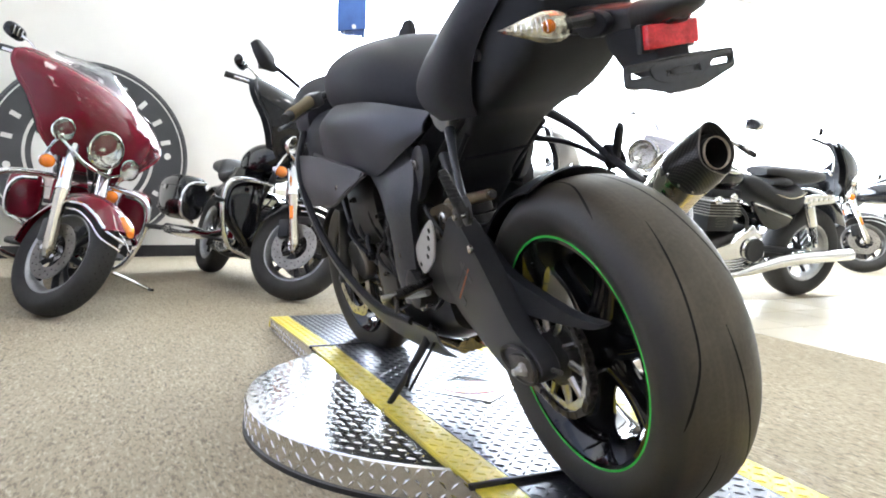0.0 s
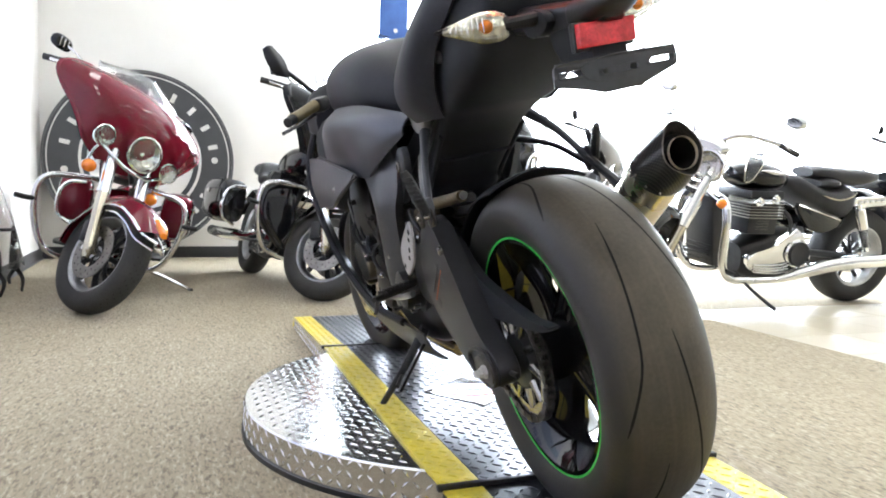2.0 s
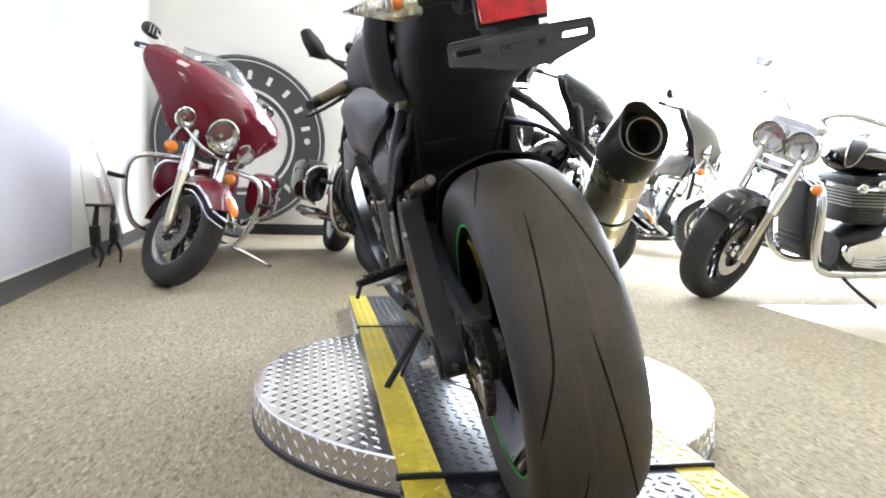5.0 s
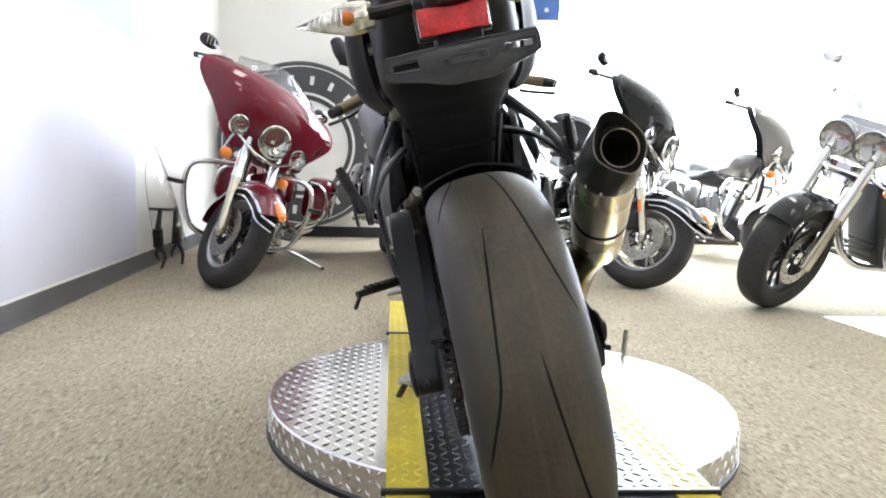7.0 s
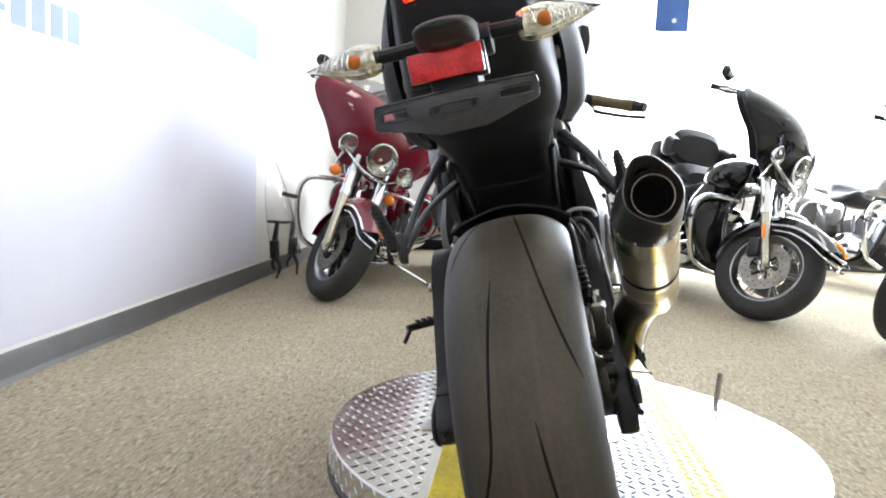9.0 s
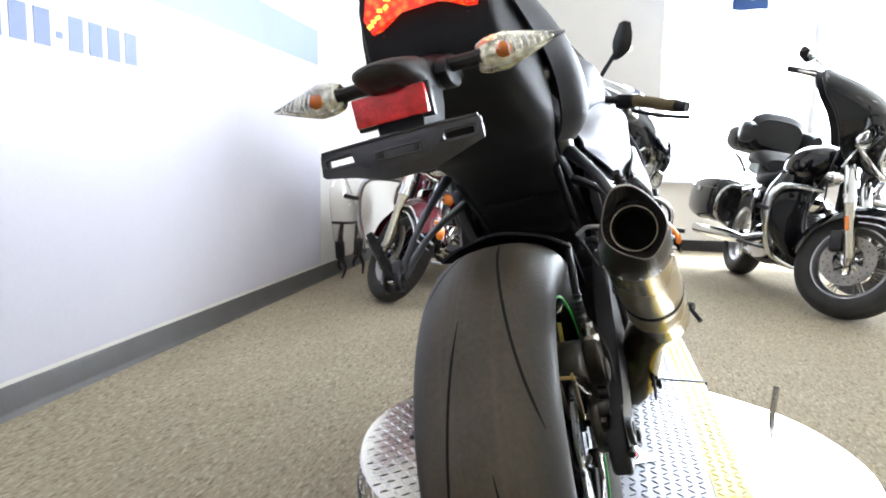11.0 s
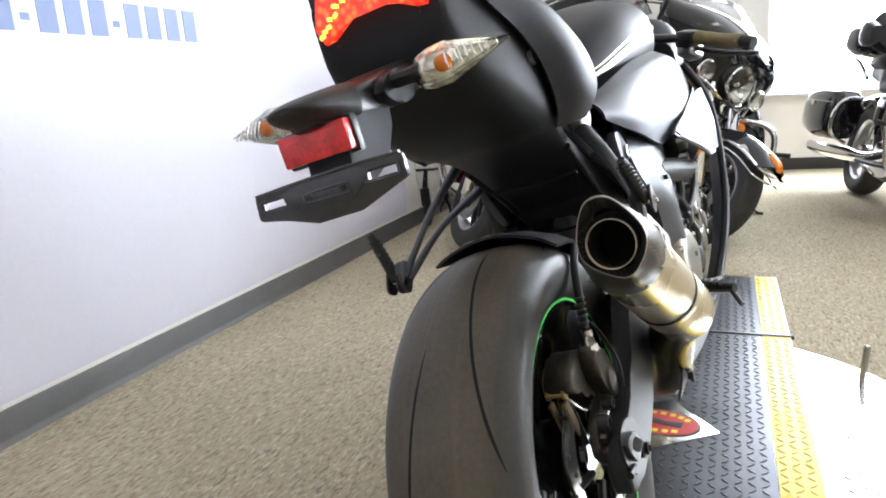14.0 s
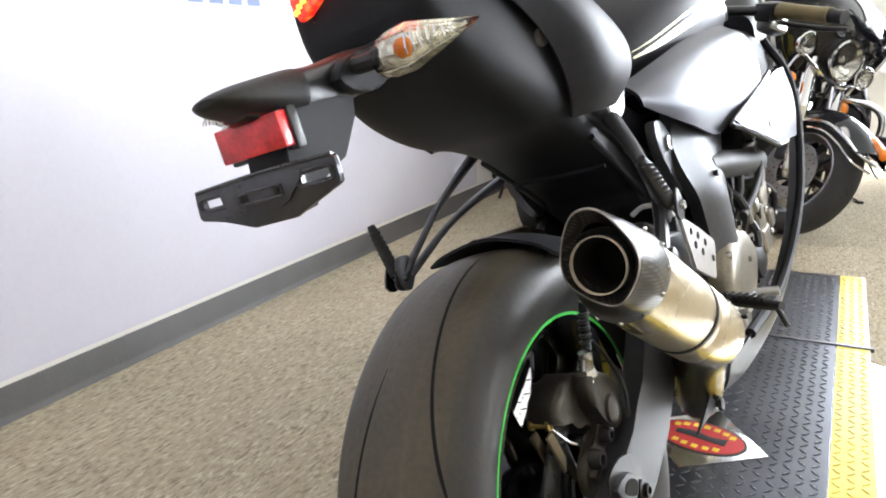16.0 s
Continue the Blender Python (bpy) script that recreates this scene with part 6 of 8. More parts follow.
def spoked(parent, m, r, w, style, paint):
    """A touring wheel: rim, hub and cast or laced spokes, each spoke its own part."""
    bm = B()
    lathe(bm, [(r + 0.010, -w), (r + 0.012, -w + 0.005), (r - 0.004, -w + 0.012), (r - 0.020, -w * 0.5), (r - 0.024, 0), (r - 0.020, w * 0.5), (r - 0.004, w - 0.012), (r + 0.012, w - 0.005), (r + 0.010, w), (r - 0.006, w), (r - 0.022, w - 0.014), (r - 0.032, 0), (r - 0.022, -w + 0.014), (r - 0.006, -w)], axis="x", n=56, closed=True)
    part("rim", bm, paint, parent, "", m)
    bm = B()
    lathe(bm, [(0.01, -0.075), (0.035, -0.075), (0.042, -0.05), (0.034, -0.03), (0.034, 0.03), (0.042, 0.05), (0.035, 0.075), (0.01, 0.075)], axis="x", n=28, closed=True)
    part("hub", bm, CHROME, parent, "", m)
    n = {"cast": 9, "thin": 10, "laced": 28}[style]
    for i in range(n):
        a = 2 * math.pi * i / n + 0.1
        bm = B()
        if style == "laced":
            sx, d = (0.035 if i % 2 else -0.035), (0.35 if (i // 2) % 2 else -0.35)
            rod(bm, (sx, 0.038 * math.cos(a), 0.038 * math.sin(a)), (0, (r - 0.026) * math.cos(a + d * 0.5), (r - 0.026) * math.sin(a + d * 0.5)), 0.0034, None, 6)
        else:
            q = 0.12 if i % 2 else -0.12
            tube(bm, [(0.0, 0.034 * math.cos(a), 0.034 * math.sin(a)), (0.012, r * 0.5 * math.cos(a + q * 0.6), r * 0.5 * math.sin(a + q * 0.6)), (0, (r - 0.02) * math.cos(a + q), (r - 0.02) * math.sin(a + q))], [0.014, 0.010, 0.013], 8, 3, flat=1.5)
        part("spoke", bm, OILBLACK if style == "cast" else paint if style != "laced" else STEEL, parent, "", m)


def road_tyre(parent, m, R0, hw, rim_r):
    t = tyre(R0, hw, rim_r, parent, m, material=TREADRUB)
    bm = B()
    # dark strips just above the smooth tread, painted for the shade in its cuts
    n = 44
    for i in range(n):
        a = 2 * math.pi * i / n
        for s in (-1, 1):
            pts = []
            for u, da in ((0.12, 0.0), (0.45, 0.07), (0.80, 0.10)):
                rr = rim_r + (R0 - rim_r) * float(np.interp(u, [q[1] for q in TYRE_SHAPE[:2:-1]], [q[0] for q in TYRE_SHAPE[:2:-1]])) + 0.0006
                pts.append((u, a + da + (0.035 if s > 0 else 0), rr))
            rows = [[(s * hw * u, rr * math.cos(aa + k), rr * math.sin(aa + k)) for k in (-0.011, 0.011)] for u, aa, rr in pts]
            rings(bm, rows, False, False)
    g = part("tread_cut_shade", bm, SOOT_AND_SHADE, t, "", m)
    g["kind"] = "stuff"
    return t


BOWL = mat("silvered_lamp_bowl", (0.66, 0.65, 0.62), 0.12, 1.0, var=0.10, scale=20)


def lamp(parent, m, c, r, name, tilt=0, label="", sphere=False):
    """A round lamp: chrome bowl, bezel, faceted reflector and clear glass."""
    q = m @ pose(*c, tilt, 0, 0)
    bm = B()
    lathe(bm, [(0, -r * 1.15), (r * 0.45, -r * 1.05), (r * 0.85, -r * 0.6), (r * 1.05, -0.012), (r * 1.09, 0.0), (r * 1.07, 0.010), (r * 0.99, 0.012), (r * 0.98, 0.0), (r * 0.80, -r * 0.45), (0, -r * 0.85)], axis="y", n=32)
    o = part(name, bm, CHROME, parent, label, q)
    bm = B()
    rr = ((0.10, -0.62), (0.34, -0.50), (0.56, -0.36), (0.76, -0.20), (0.97, 0.003))
    prev = None
    for i, (q0, h) in enumerate(rr):
        n = 20
        row = [bm.verts.new((r * q0 * math.sin(2 * math.pi * (k + 0.5 * (i % 2)) / n), r * (h + (0.035 if k % 2 else -0.02) * (i < 4)), r * q0 * math.cos(2 * math.pi * (k + 0.5 * (i % 2)) / n))) for k in range(n)]
        if prev:
            for k in range(n):
                a, b = prev[k], prev[(k + 1) % n]
                c0, d = row[k], row[(k + 1) % n]
                if i % 2:
                    bm.faces.new((a, c0, b))
                    bm.faces.new((b, c0, d))
                else:
                    bm.faces.new((a, c0, d))
                    bm.faces.new((a, d, b))
        prev = row
    part("lamp_reflector", bm, BOWL, o, "", q, sharp=5)
    bm = B()
    lathe(bm, [(0, r * 0.13), (r * 0.5, r * 0.10), (r * 0.85, r * 0.045), (r * 0.985, 0.008), (r * 0.985, 0.004), (r * 0.85, r * 0.045 - 0.004), (0, r * 0.13 - 0.004)], axis="y", n=32)
    g = part("lamp_glass", bm, CLEARPL, o, "", q)
    g.visible_shadow = False
    bm = B()
    ball(bm, (0, -r * 0.30, 0), (r * 0.13, r * 0.20, r * 0.13), 10)
    part("bulb", bm, LAMPGLASS, o, "", q)
    return o


def v_twin(root, y=-0.78, chrome=True):
    """Crankcase and two finned cylinders, leaning fore and aft."""
    bm = B()
    body(bm, [(y - 0.34, 0, 0.10, 0.20, 0.44, 4), (y - 0.2, 0, 0.13, 0.18, 0.46, 4), (y + 0.06, 0, 0.125, 0.18, 0.44, 4), (y + 0.2, 0, 0.10, 0.20, 0.38, 3)], 24, 3)
    part("crankcase", bm, OILBLACK, root)
    for s in (-1, 1):
        bm = B()
        slab(bm, round_poly([(y - 0.30, 0.26), (y - 0.24, 0.40), (y - 0.05, 0.43), (y + 0.10, 0.38), (y + 0.13, 0.28), (y + 0.0, 0.21), (y - 0.2, 0.2)], 3), s * 0.12, s * 0.175, 0.015, 3)
        part("primary_cover" if s < 0 else "cam_cover", bm, CHROME, root, "polished engine side cover")
    for d in (-1, 1):
        m = pose(0, y + d * 0.09, 0.42, -d * 22, 0, 0)
        bm = B()
        rod(bm, (0, 0, 0), (0, 0, 0.19), 0.052)
        c = part("cylinder", bm, OILBLACK, root, "finned engine cylinder", m)
        for i in range(9):
            bm = B()
            box(bm, (0, 0, 0.012 + i * 0.019), (0.155, 0.135, 0.007), bev=0.002, seg=1)
            part("cooling_fin", bm, ALLOY if chrome else OILBLACK, c, "", m)
        bm = B()
        body(bm, [(-0.07, 0, 0.07, 0.185, 0.235, 3), (0, 0, 0.085, 0.185, 0.25, 3), (0.07, 0, 0.07, 0.185, 0.235, 3)], 18, 3)
        part("rocker_cover", bm, CHROME, c, "", m)
        for s in (-1, 1):
            bm = B()
            tube(bm, [(s * 0.08, 0.03 * d, -0.05), (s * 0.085, 0.0, 0.10), (s * 0.06, 0.0, 0.20)], 0.008, 8, 3)
            part("pushrod_tube", bm, CHROME, c, "", m)


def tourer(m, paint, label, steer=40.0, lowers=False, pak=False, wheel_style="cast", fender=None, rimpaint=None, screen=None, guard=True, fender_lamp=True, reflector=False, bars=0.0, group="parked motorcycles", light_leg=True, lift=0.0, signal=None):
    fender = fender or paint
    rimpaint = rimpaint or ALLOY
    root = thing("touring_motorcycle", m, label, "motorcycle", group)
    F = Matrix.Translation((0, -0.22, 0.62)) @ Matrix.Rotation(radians(steer), 4, AX27) @ Matrix.Translation((0, 0.22, -0.62))
    U = F @ pose(0, lift * 0.6, lift)  # lamps, fairing and bars ride this much higher
    # front wheel
    fw = new("front_wheel")
    fw.parent = root
    FC = F @ pose(0, 0, 0.315)
    road_tyre(fw, FC, 0.315, 0.066, 0.215)
    spoked(fw, FC, 0.212, 0.048, wheel_style, rimpaint)
    for s in (-1, 1):
        rotor(fw, FC, s * 0.072, 0.148, 0.085, DISCGREY, 30, 0.0, "", 0.006)
        bm = B()
        box(bm, (s * 0.088, -0.105, 0.40), (0.04, 0.07, 0.12), (20, 0, 0), 0.012)
        part("brake_caliper", bm, OILBLACK, root, "", F)
        # fork: lower leg, slider cover, tube
        bm = B()
        tube(bm, [(s * 0.112, 0.034, 0.275), (s * 0.112, 0.022, 0.300), (s * 0.112, 0.012, 0.335), (s * 0.112, -0.06, 0.470), (s * 0.112, -0.10, 0.545), (s * 0.112, -0.135, 0.615)], [0.014, 0.024, 0.031, 0.029, 0.030, 0.031], 18, 4)
        part("fork_leg", bm, CREAMLEG, root, "polished metal fork leg", F)
        bm = B()
        rod(bm, (s * 0.112, -0.135, 0.61), (s * 0.112, -0.148, 0.64), 0.035, 0.035, 18)
        rod(bm, (s * 0.112, -0.148, 0.64), (s * 0.112, -0.275, 0.89), 0.032, 0.034, 18)
        part("fork_cover", bm, CHROME if light_leg else GLOSSBLK, root, "", F)
        bm = B()
        lathe(bm, [(0, s * 0.074), (0.016, s * 0.074), (0.018, s * 0.105), (0.014, s * 0.135), (0, s * 0.138)], (0, 0, 0.315), "x", 14)
        part("axle_cap", bm, CHROME, root, "", F)
        if reflector:
            bm = B()
            box(bm, (s * 0.143, -0.075, 0.50), (0.006, 0.022, 0.085), (27, 0, 0), 0.003)
            part("fork_reflector", bm, AMBER, root, "amber fork reflector", F)
        # signals and passing lamps on a bent bar
        bm = B()
        lathe(bm, [(0, -0.02), (0.022, -0.02), (0.034, -0.004), (0.035, 0.006), (0.030, 0.022), (0.016, 0.034), (0, 0.037)], (s * 0.208, -0.222, 0.711), "y", 20)
        part("turn_signal", bm, signal or AMBER, root, "round turn signal", F)
        bm = B()
        rod(bm, (s * 0.208, -0.28, 0.715), (s * 0.208, -0.236, 0.711), 0.018, 0.035)
        part("signal_shell", bm, CHROME, root, "", F)
        lamp(root, U, (s * 0.222, -0.225, 0.890), 0.057, "passing_lamp", 3)
        bm = B()
        tube(bm, [(s * 0.0, -0.150, 0.782), (s * 0.08, -0.170, 0.792), (s * 0.15, -0.200, 0.822), (s * 0.21, -0.240, 0.835), (s * 0.216, -0.26, 0.72)], [0.019, 0.018, 0.014, 0.013, 0.010], 10, 4, flat=0.7)
        part("lamp_bar", bm, CHROME, root, "", U)
    lamp(root, U, (0, -0.165, 0.906), 0.097, "headlight", 3, "large round faceted headlight")
    # fender: a deep arc with skirts and trim
    ctrl = []
    for i in range(9):
        a = radians(186 - i * 19.2)
        skirt = 1.0 if 1 < i < 8 else 0.7
        fr = (0.345, 0.345, 0.345, 0.345, 0.345, 0.347, 0.355, 0.378, 0.415)[i]
        ctrl.append([(x, (fr - (abs(x) / 0.095) ** 3 * 0.075 * skirt) * math.cos(a), 0.315 + (fr - (abs(x) / 0.095) ** 3 * 0.085 * skirt) * math.sin(a)) for x in (-0.097, -0.088, -0.05, 0.0, 0.05, 0.088, 0.097)])
    bm = B()
    patch(bm, ctrl, 3, 0.004)
    fd = part("front_fender", bm, fender, root, "glossy valanced front fender", F, sharp=60)
    if fender_lamp:
        bm = B()
        body(bm, [(0.20, 0, 0.028, 0.590, 0.618, 2.4), (0.25, 0, 0.036, 0.570, 0.615, 2.4), (0.315, 0, 0.030, 0.54, 0.585, 2.4), (0.35, 0, 0.018, 0.525, 0.550, 2.2)], 16, 4)
        fl = part("fender_lamp", bm, CHROME, root, "", F)
        bm = B()
        body(bm, [(0.268, 0, 0.034, 0.562, 0.612, 2.6), (0.325, 0, 0.031, 0.540, 0.585, 2.6), (0.356, 0, 0.02, 0.525, 0.555, 2.2)], 16, 4)
        part("fender_lens", bm, AMBER, fl, "amber fender lamp lens", F)
    for s in (-1, 1):
        bm = B()
        tube(bm, [(s * 0.098, -0.10, 0.56), (s * 0.103, 0.05, 0.585), (s * 0.101, 0.18, 0.560), (s * 0.088, 0.30, 0.510), (s * 0.03, 0.385, 0.490)], 0.0085, 8, 5)
        part("fender_trim", bm, CHROME, fd, "chrome fender rail", F)
        bm = B()
        tube(bm, [(s * 0.101, -0.04, 0.535), (s * 0.106, 0.06, 0.545), (s * 0.104, 0.18, 0.518), (s * 0.090, 0.29, 0.468), (s * 0.03, 0.372, 0.450)], 0.006, 8, 5)
        part("fender_trim", bm, CHROME, fd, "chrome fender rail", F)
    # batwing fairing
    W = [(0.79, 0.16, -0.245, 0.03), (0.85, 0.26, -0.225, 0.08), (0.92, 0.325, -0.200, 0.12), (0.99, 0.39, -0.182, 0.17), (1.05, 0.455, -0.182, 0.22), (1.11, 0.500, -0.200, 0.24), (1.165, 0.495, -0.240, 0.23), (1.21, 0.43, -0.295, 0.19), (1.235, 0.34, -0.360, 0.13)]
    ctrl = []
    for z, hw, yc, back in W:
        ctrl.append([(hw * u, yc - back * abs(u) ** 2.2, z - 0.025 * abs(u) ** 2) for u in (-1, -0.9, -0.7, -0.4, 0, 0.4, 0.7, 0.9, 1)])
    bm = B()
    patch(bm, ctrl, 4, -0.006)
    fairing = part("fairing", bm, paint, root, "glossy batwing fairing", U, sharp=60)
    bm = B()
    patch(bm, [[(p[0] * 0.93, p[1] - 0.075, p[2]) for p in r] for r in ctrl[1:]], 2, -0.006)
    part("inner_fairing", bm, ROUGHPL, fairing, "", U, sharp=60)
    for s in (-1, 1):
        bm = B()
        tube(bm, [(s * hw, yc - back, z - 0.025) for z, hw, yc, back in W], 0.012, 8, 4)
        part("fairing_rim", bm, paint, fairing, "", U)
    bm = B()
    for_top = [(0.31 * u, -0.362 - 0.12 * abs(u) ** 2.2, 1.234 - 0.02 * u * u) for u in (-1, -0.6, 0, 0.6, 1)]
    patch(bm, [for_top, [(x * 0.95, y - 0.05 - 0.05 * abs(x), z + 0.06) for x, y, z in for_top], [(x * 0.74, y - 0.12 - 0.1 * abs(x), 1.295 + 0.055 * (1 - (x / 0.31) ** 2)) for x, y, z in for_top]], 4, 0.004)
    ws = part("windshield", bm, screen or SMOKE, root, "low tinted windshield", U)
    ws.visible_shadow = False
    bm = B()
    tube(bm, [(x, y + 0.006, z - 0.002) for x, y, z in for_top], 0.009, 8, 4)
    part("screen_trim", bm, CHROME, root, "", U)
    # handlebar, grips, mirrors
    for s in (-1, 1):
        bm = B()
        tube(bm, [(s * 0.04, -0.42, 1.06), (s * 0.16, -0.45, 1.17), (s * 0.32, -0.56, 1.20), (s * 0.43, -0.68, 1.165)], 0.013, 10, 5)
        hb = part("handlebar", bm, CHROME, root, "", U)
        bm = B()
        tube(bm, [(s * 0.345, -0.585, 1.195), (s * 0.43, -0.68, 1.165), (s * 0.47, -0.735, 1.15)], 0.019, 12, 3)
        part("grip", bm, HANDRUB, hb, "", U)
        bm = B()
        tube(bm, [(s * 0.29, -0.53, 1.20), (s * 0.36, -0.545, 1.18), (s * 0.47, -0.66, 1.145)], 0.008, 8, 4)
        part("lever", bm, CHROME, hb, "", U)
        bm = B()
        tube(bm, [(s * 0.33, -0.56, 1.205), (s * 0.39, -0.60, 1.24), (s * 0.43, -0.64, 1.255)], 0.007, 8, 4)
        mr = part("mirror", bm, CHROME, root, "", U)
        bm = B()
        body(bm, [(-0.69, s * 0.455, 0.058, 1.225, 1.295, 2.5), (-0.675, s * 0.455, 0.062, 1.22, 1.30, 2.5), (-0.65, s * 0.455, 0.045, 1.235, 1.285, 2.2)], 18, 3)
        sh = part("mirror_shell", bm, GLOSSBLK, mr, "dark mirror head", U)
        for k in range(3):
            bm = B()
            box(bm, (s * (0.432 + 0.023 * k), -0.6495, 1.26), (0.008, 0.010, 0.046), (0, s * 14, 0), 0.002)
            part("mirror_rib", bm, CHROME, sh, "chrome rib", U)
    # engine guard with highway pegs
    if guard:
        for s in (-1, 1):
            bm = B()
            tube(bm, [(s * 0.06, -0.41, 0.70), (s * 0.22, -0.36, 0.695), (s * 0.35, -0.32, 0.665), (s * 0.39, -0.31, 0.57), (s * 0.365, -0.315, 0.40), (s * 0.29, -0.33, 0.26), (s * 0.12, -0.40, 0.205)], 0.0165, 12, 5)
            eg = part("engine_guard", bm, CHROME, root, "chrome engine guard bar")
            bm = B()
            tube(bm, [(s * 0.388, -0.31, 0.53), (s * 0.42, -0.27, 0.53), (s * 0.47, -0.24, 0.535)], 0.014, 8, 3)
            part("highway_peg", bm, HANDRUB, eg)
    if lowers:
        for s in (-1, 1):
            bm = B()
            body(bm, [(0.27, -0.40, 0.05, s * 0.10 - 0.09, s * 0.10 + 0.09, 3), (0.45, -0.44, 0.075, s * 0.22 - 0.13, s * 0.22 + 0.13, 3), (0.62, -0.46, 0.08, s * 0.23 - 0.13, s * 0.23 + 0.13, 3), (0.76, -0.48, 0.06, s * 0.20 - 0.10, s * 0.20 + 0.10, 2.6)], 20, 4, "z")
            bm.transform(Matrix(((0, 1, 0, 0), (1, 0, 0, 0), (0, 0, 1, 0), (0, 0, 0, 1))))
            part("fairing_lower", bm, GLOSSBLK, root, "gloss black leg shield")
    # radiator-less downtubes, tank, seat, side covers
    for s in (-1, 1):
        bm = B()
        tube(bm, [(s * 0.03, -0.40, 0.86), (s * 0.09, -0.48, 0.60), (s * 0.12, -0.58, 0.28), (s * 0.12, -0.80, 0.19), (s * 0.12, -1.25, 0.22)], 0.018, 10, 4)
        part("frame_tube", bm, OILBLACK, root)
    bm = B()
    body(bm, [(-0.45, 0, 0.06, 0.86, 0.96, 2.2), (-0.53, 0, 0.135, 0.76, 0.985, 2.4), (-0.68, 0, 0.17, 0.735, 0.99, 2.5), (-0.86, 0, 0.155, 0.74, 0.955, 2.4), (-1.0, 0, 0.10, 0.76, 0.88, 2.2)], 30, 4)
    part("fuel_tank", bm, paint, root, "glossy fuel tank", sharp=60)
    bm = B()
    body(bm, [(-0.93, 0, 0.10, 0.76, 0.86, 2.6), (-1.05, 0, 0.17, 0.70, 0.80, 2.8), (-1.22, 0, 0.185, 0.69, 0.80, 2.8), (-1.33, 0, 0.16, 0.74, 0.90, 2.6), (-1.55, 0, 0.145, 0.78, 0.90, 2.6), (-1.68, 0, 0.11, 0.80, 0.88, 2.4)], 26, 4)
    part("seat", bm, SEATV, root, "black stitched vinyl seat")
    v_twin(root)
    for s in (-1, 1):
        bm = B()
        slab(bm, round_poly([(-1.0, 0.56), (-1.04, 0.68), (-1.22, 0.68), (-1.26, 0.54), (-1.12, 0.48)], 3), s * 0.13, s * 0.16, 0.012)
        part("side_cover", bm, paint, root)
        bm = B()
        body(bm, [(-1.24, s * 0.33, 0.075, 0.42, 0.66, 3.5), (-1.30, s * 0.33, 0.105, 0.38, 0.70, 3.8), (-1.60, s * 0.335, 0.115, 0.37, 0.71, 3.8), (-1.92, s * 0.32, 0.105, 0.40, 0.70, 3.5), (-1.99, s * 0.315, 0.08, 0.44, 0.66, 3)], 26, 3)
        bag = part("saddlebag", bm, paint, root, "hard saddlebag with lid", sharp=60)
        bm = B()
        body(bm, [(-1.255, s * 0.332, 0.098, 0.612, 0.618, 3.5), (-1.30, s * 0.332, 0.112, 0.610, 0.620, 3.8), (-1.60, s * 0.337, 0.121, 0.610, 0.620, 3.8), (-1.95, s * 0.32, 0.10, 0.612, 0.618, 3.5)], 26, 2)
        part("lid_seam", bm, OILBLACK, bag)
        bm = B()
        box(bm, (s * 0.452, -1.60, 0.60), (0.012, 0.07, 0.035), bev=0.004)
        part("latch", bm, CHROME, bag)
        bm = B()
        tube(bm, [(s * 0.26, -1.20, 0.66), (s * 0.36, -1.20, 0.64), (s * 0.41, -1.205, 0.56), (s * 0.40, -1.21, 0.42), (s * 0.30, -1.21, 0.36)], 0.013, 10, 4)
        part("bag_guard", bm, CHROME, root, "chrome saddlebag guard")
        bm = B()
        tube(bm, [(s * 0.17, -0.78, 0.36), (s * 0.235, -1.0, 0.30), (s * 0.255, -1.25, 0.295), (s * 0.27, -1.65, 0.285), (s * 0.27, -2.05, 0.285)], [0.025, 0.03, 0.045, 0.046, 0.043], 16, 4)
        part("exhaust_pipe", bm, CHROME, root, "chrome exhaust")
        bm = B()
        slab(bm, round_poly([(s * 0.18, -0.60), (s * 0.30, -0.60), (s * 0.31, -0.92), (s * 0.19, -0.92)], 3), 0.275, 0.292, 0.005, axis="z")
        part("floorboard", bm, HANDRUB, root)
    rw = new("rear_wheel")
    rw.parent = root
    RC = pose(0, -1.62, 0.315)
    road_tyre(rw, RC, 0.315, 0.075, 0.215)
    spoked(rw, RC, 0.212, 0.055, wheel_style, rimpaint)
    ctrl = []
    for i in range(7):
        a = radians(20 + i * 24)
        ctrl.append([(x, -1.62 - (0.345 - (abs(x) / 0.1) ** 3 * 0.05) * math.cos(a) * 1.02, 0.345 + (0.365 - (abs(x) / 0.1) ** 3 * 0.05) * math.sin(a)) for x in (-0.1, -0.085, 0.0, 0.085, 0.1)])
    bm = B()
    patch(bm, ctrl, 3, 0.004)
    part("rear_fender", bm, paint, root)
    # side stand
    bm = B()
    tube(bm, [(-0.12, -0.74, 0.22), (-0.31, -0.765, 0.172), (-0.50, -0.79, 0.110)], [0.014, 0.012, 0.010], 10, 4)
    st = part("side_stand", bm, CHROME, root, "chrome side stand")
    bm = B()
    tube(bm, [(-0.485, -0.83, 0.113), (-0.50, -0.79, 0.108), (-0.52, -0.73, 0.116)], 0.009, 8, 3)
    part("stand_foot", bm, OILBLACK, st)
    if pak:
        bm = B()
        body(bm, [(-1.66, 0, 0.20, 0.92, 1.02, 3), (-1.74, 0, 0.25, 0.88, 1.10, 3.4), (-1.95, 0, 0.26, 0.88, 1.13, 3.4), (-2.08, 0, 0.22, 0.90, 1.08, 3)], 28, 4)
        pk = part("tour_trunk", bm, paint, root, "gloss black hard trunk", pose(0, 0.03, 0.07))
        bm = B()
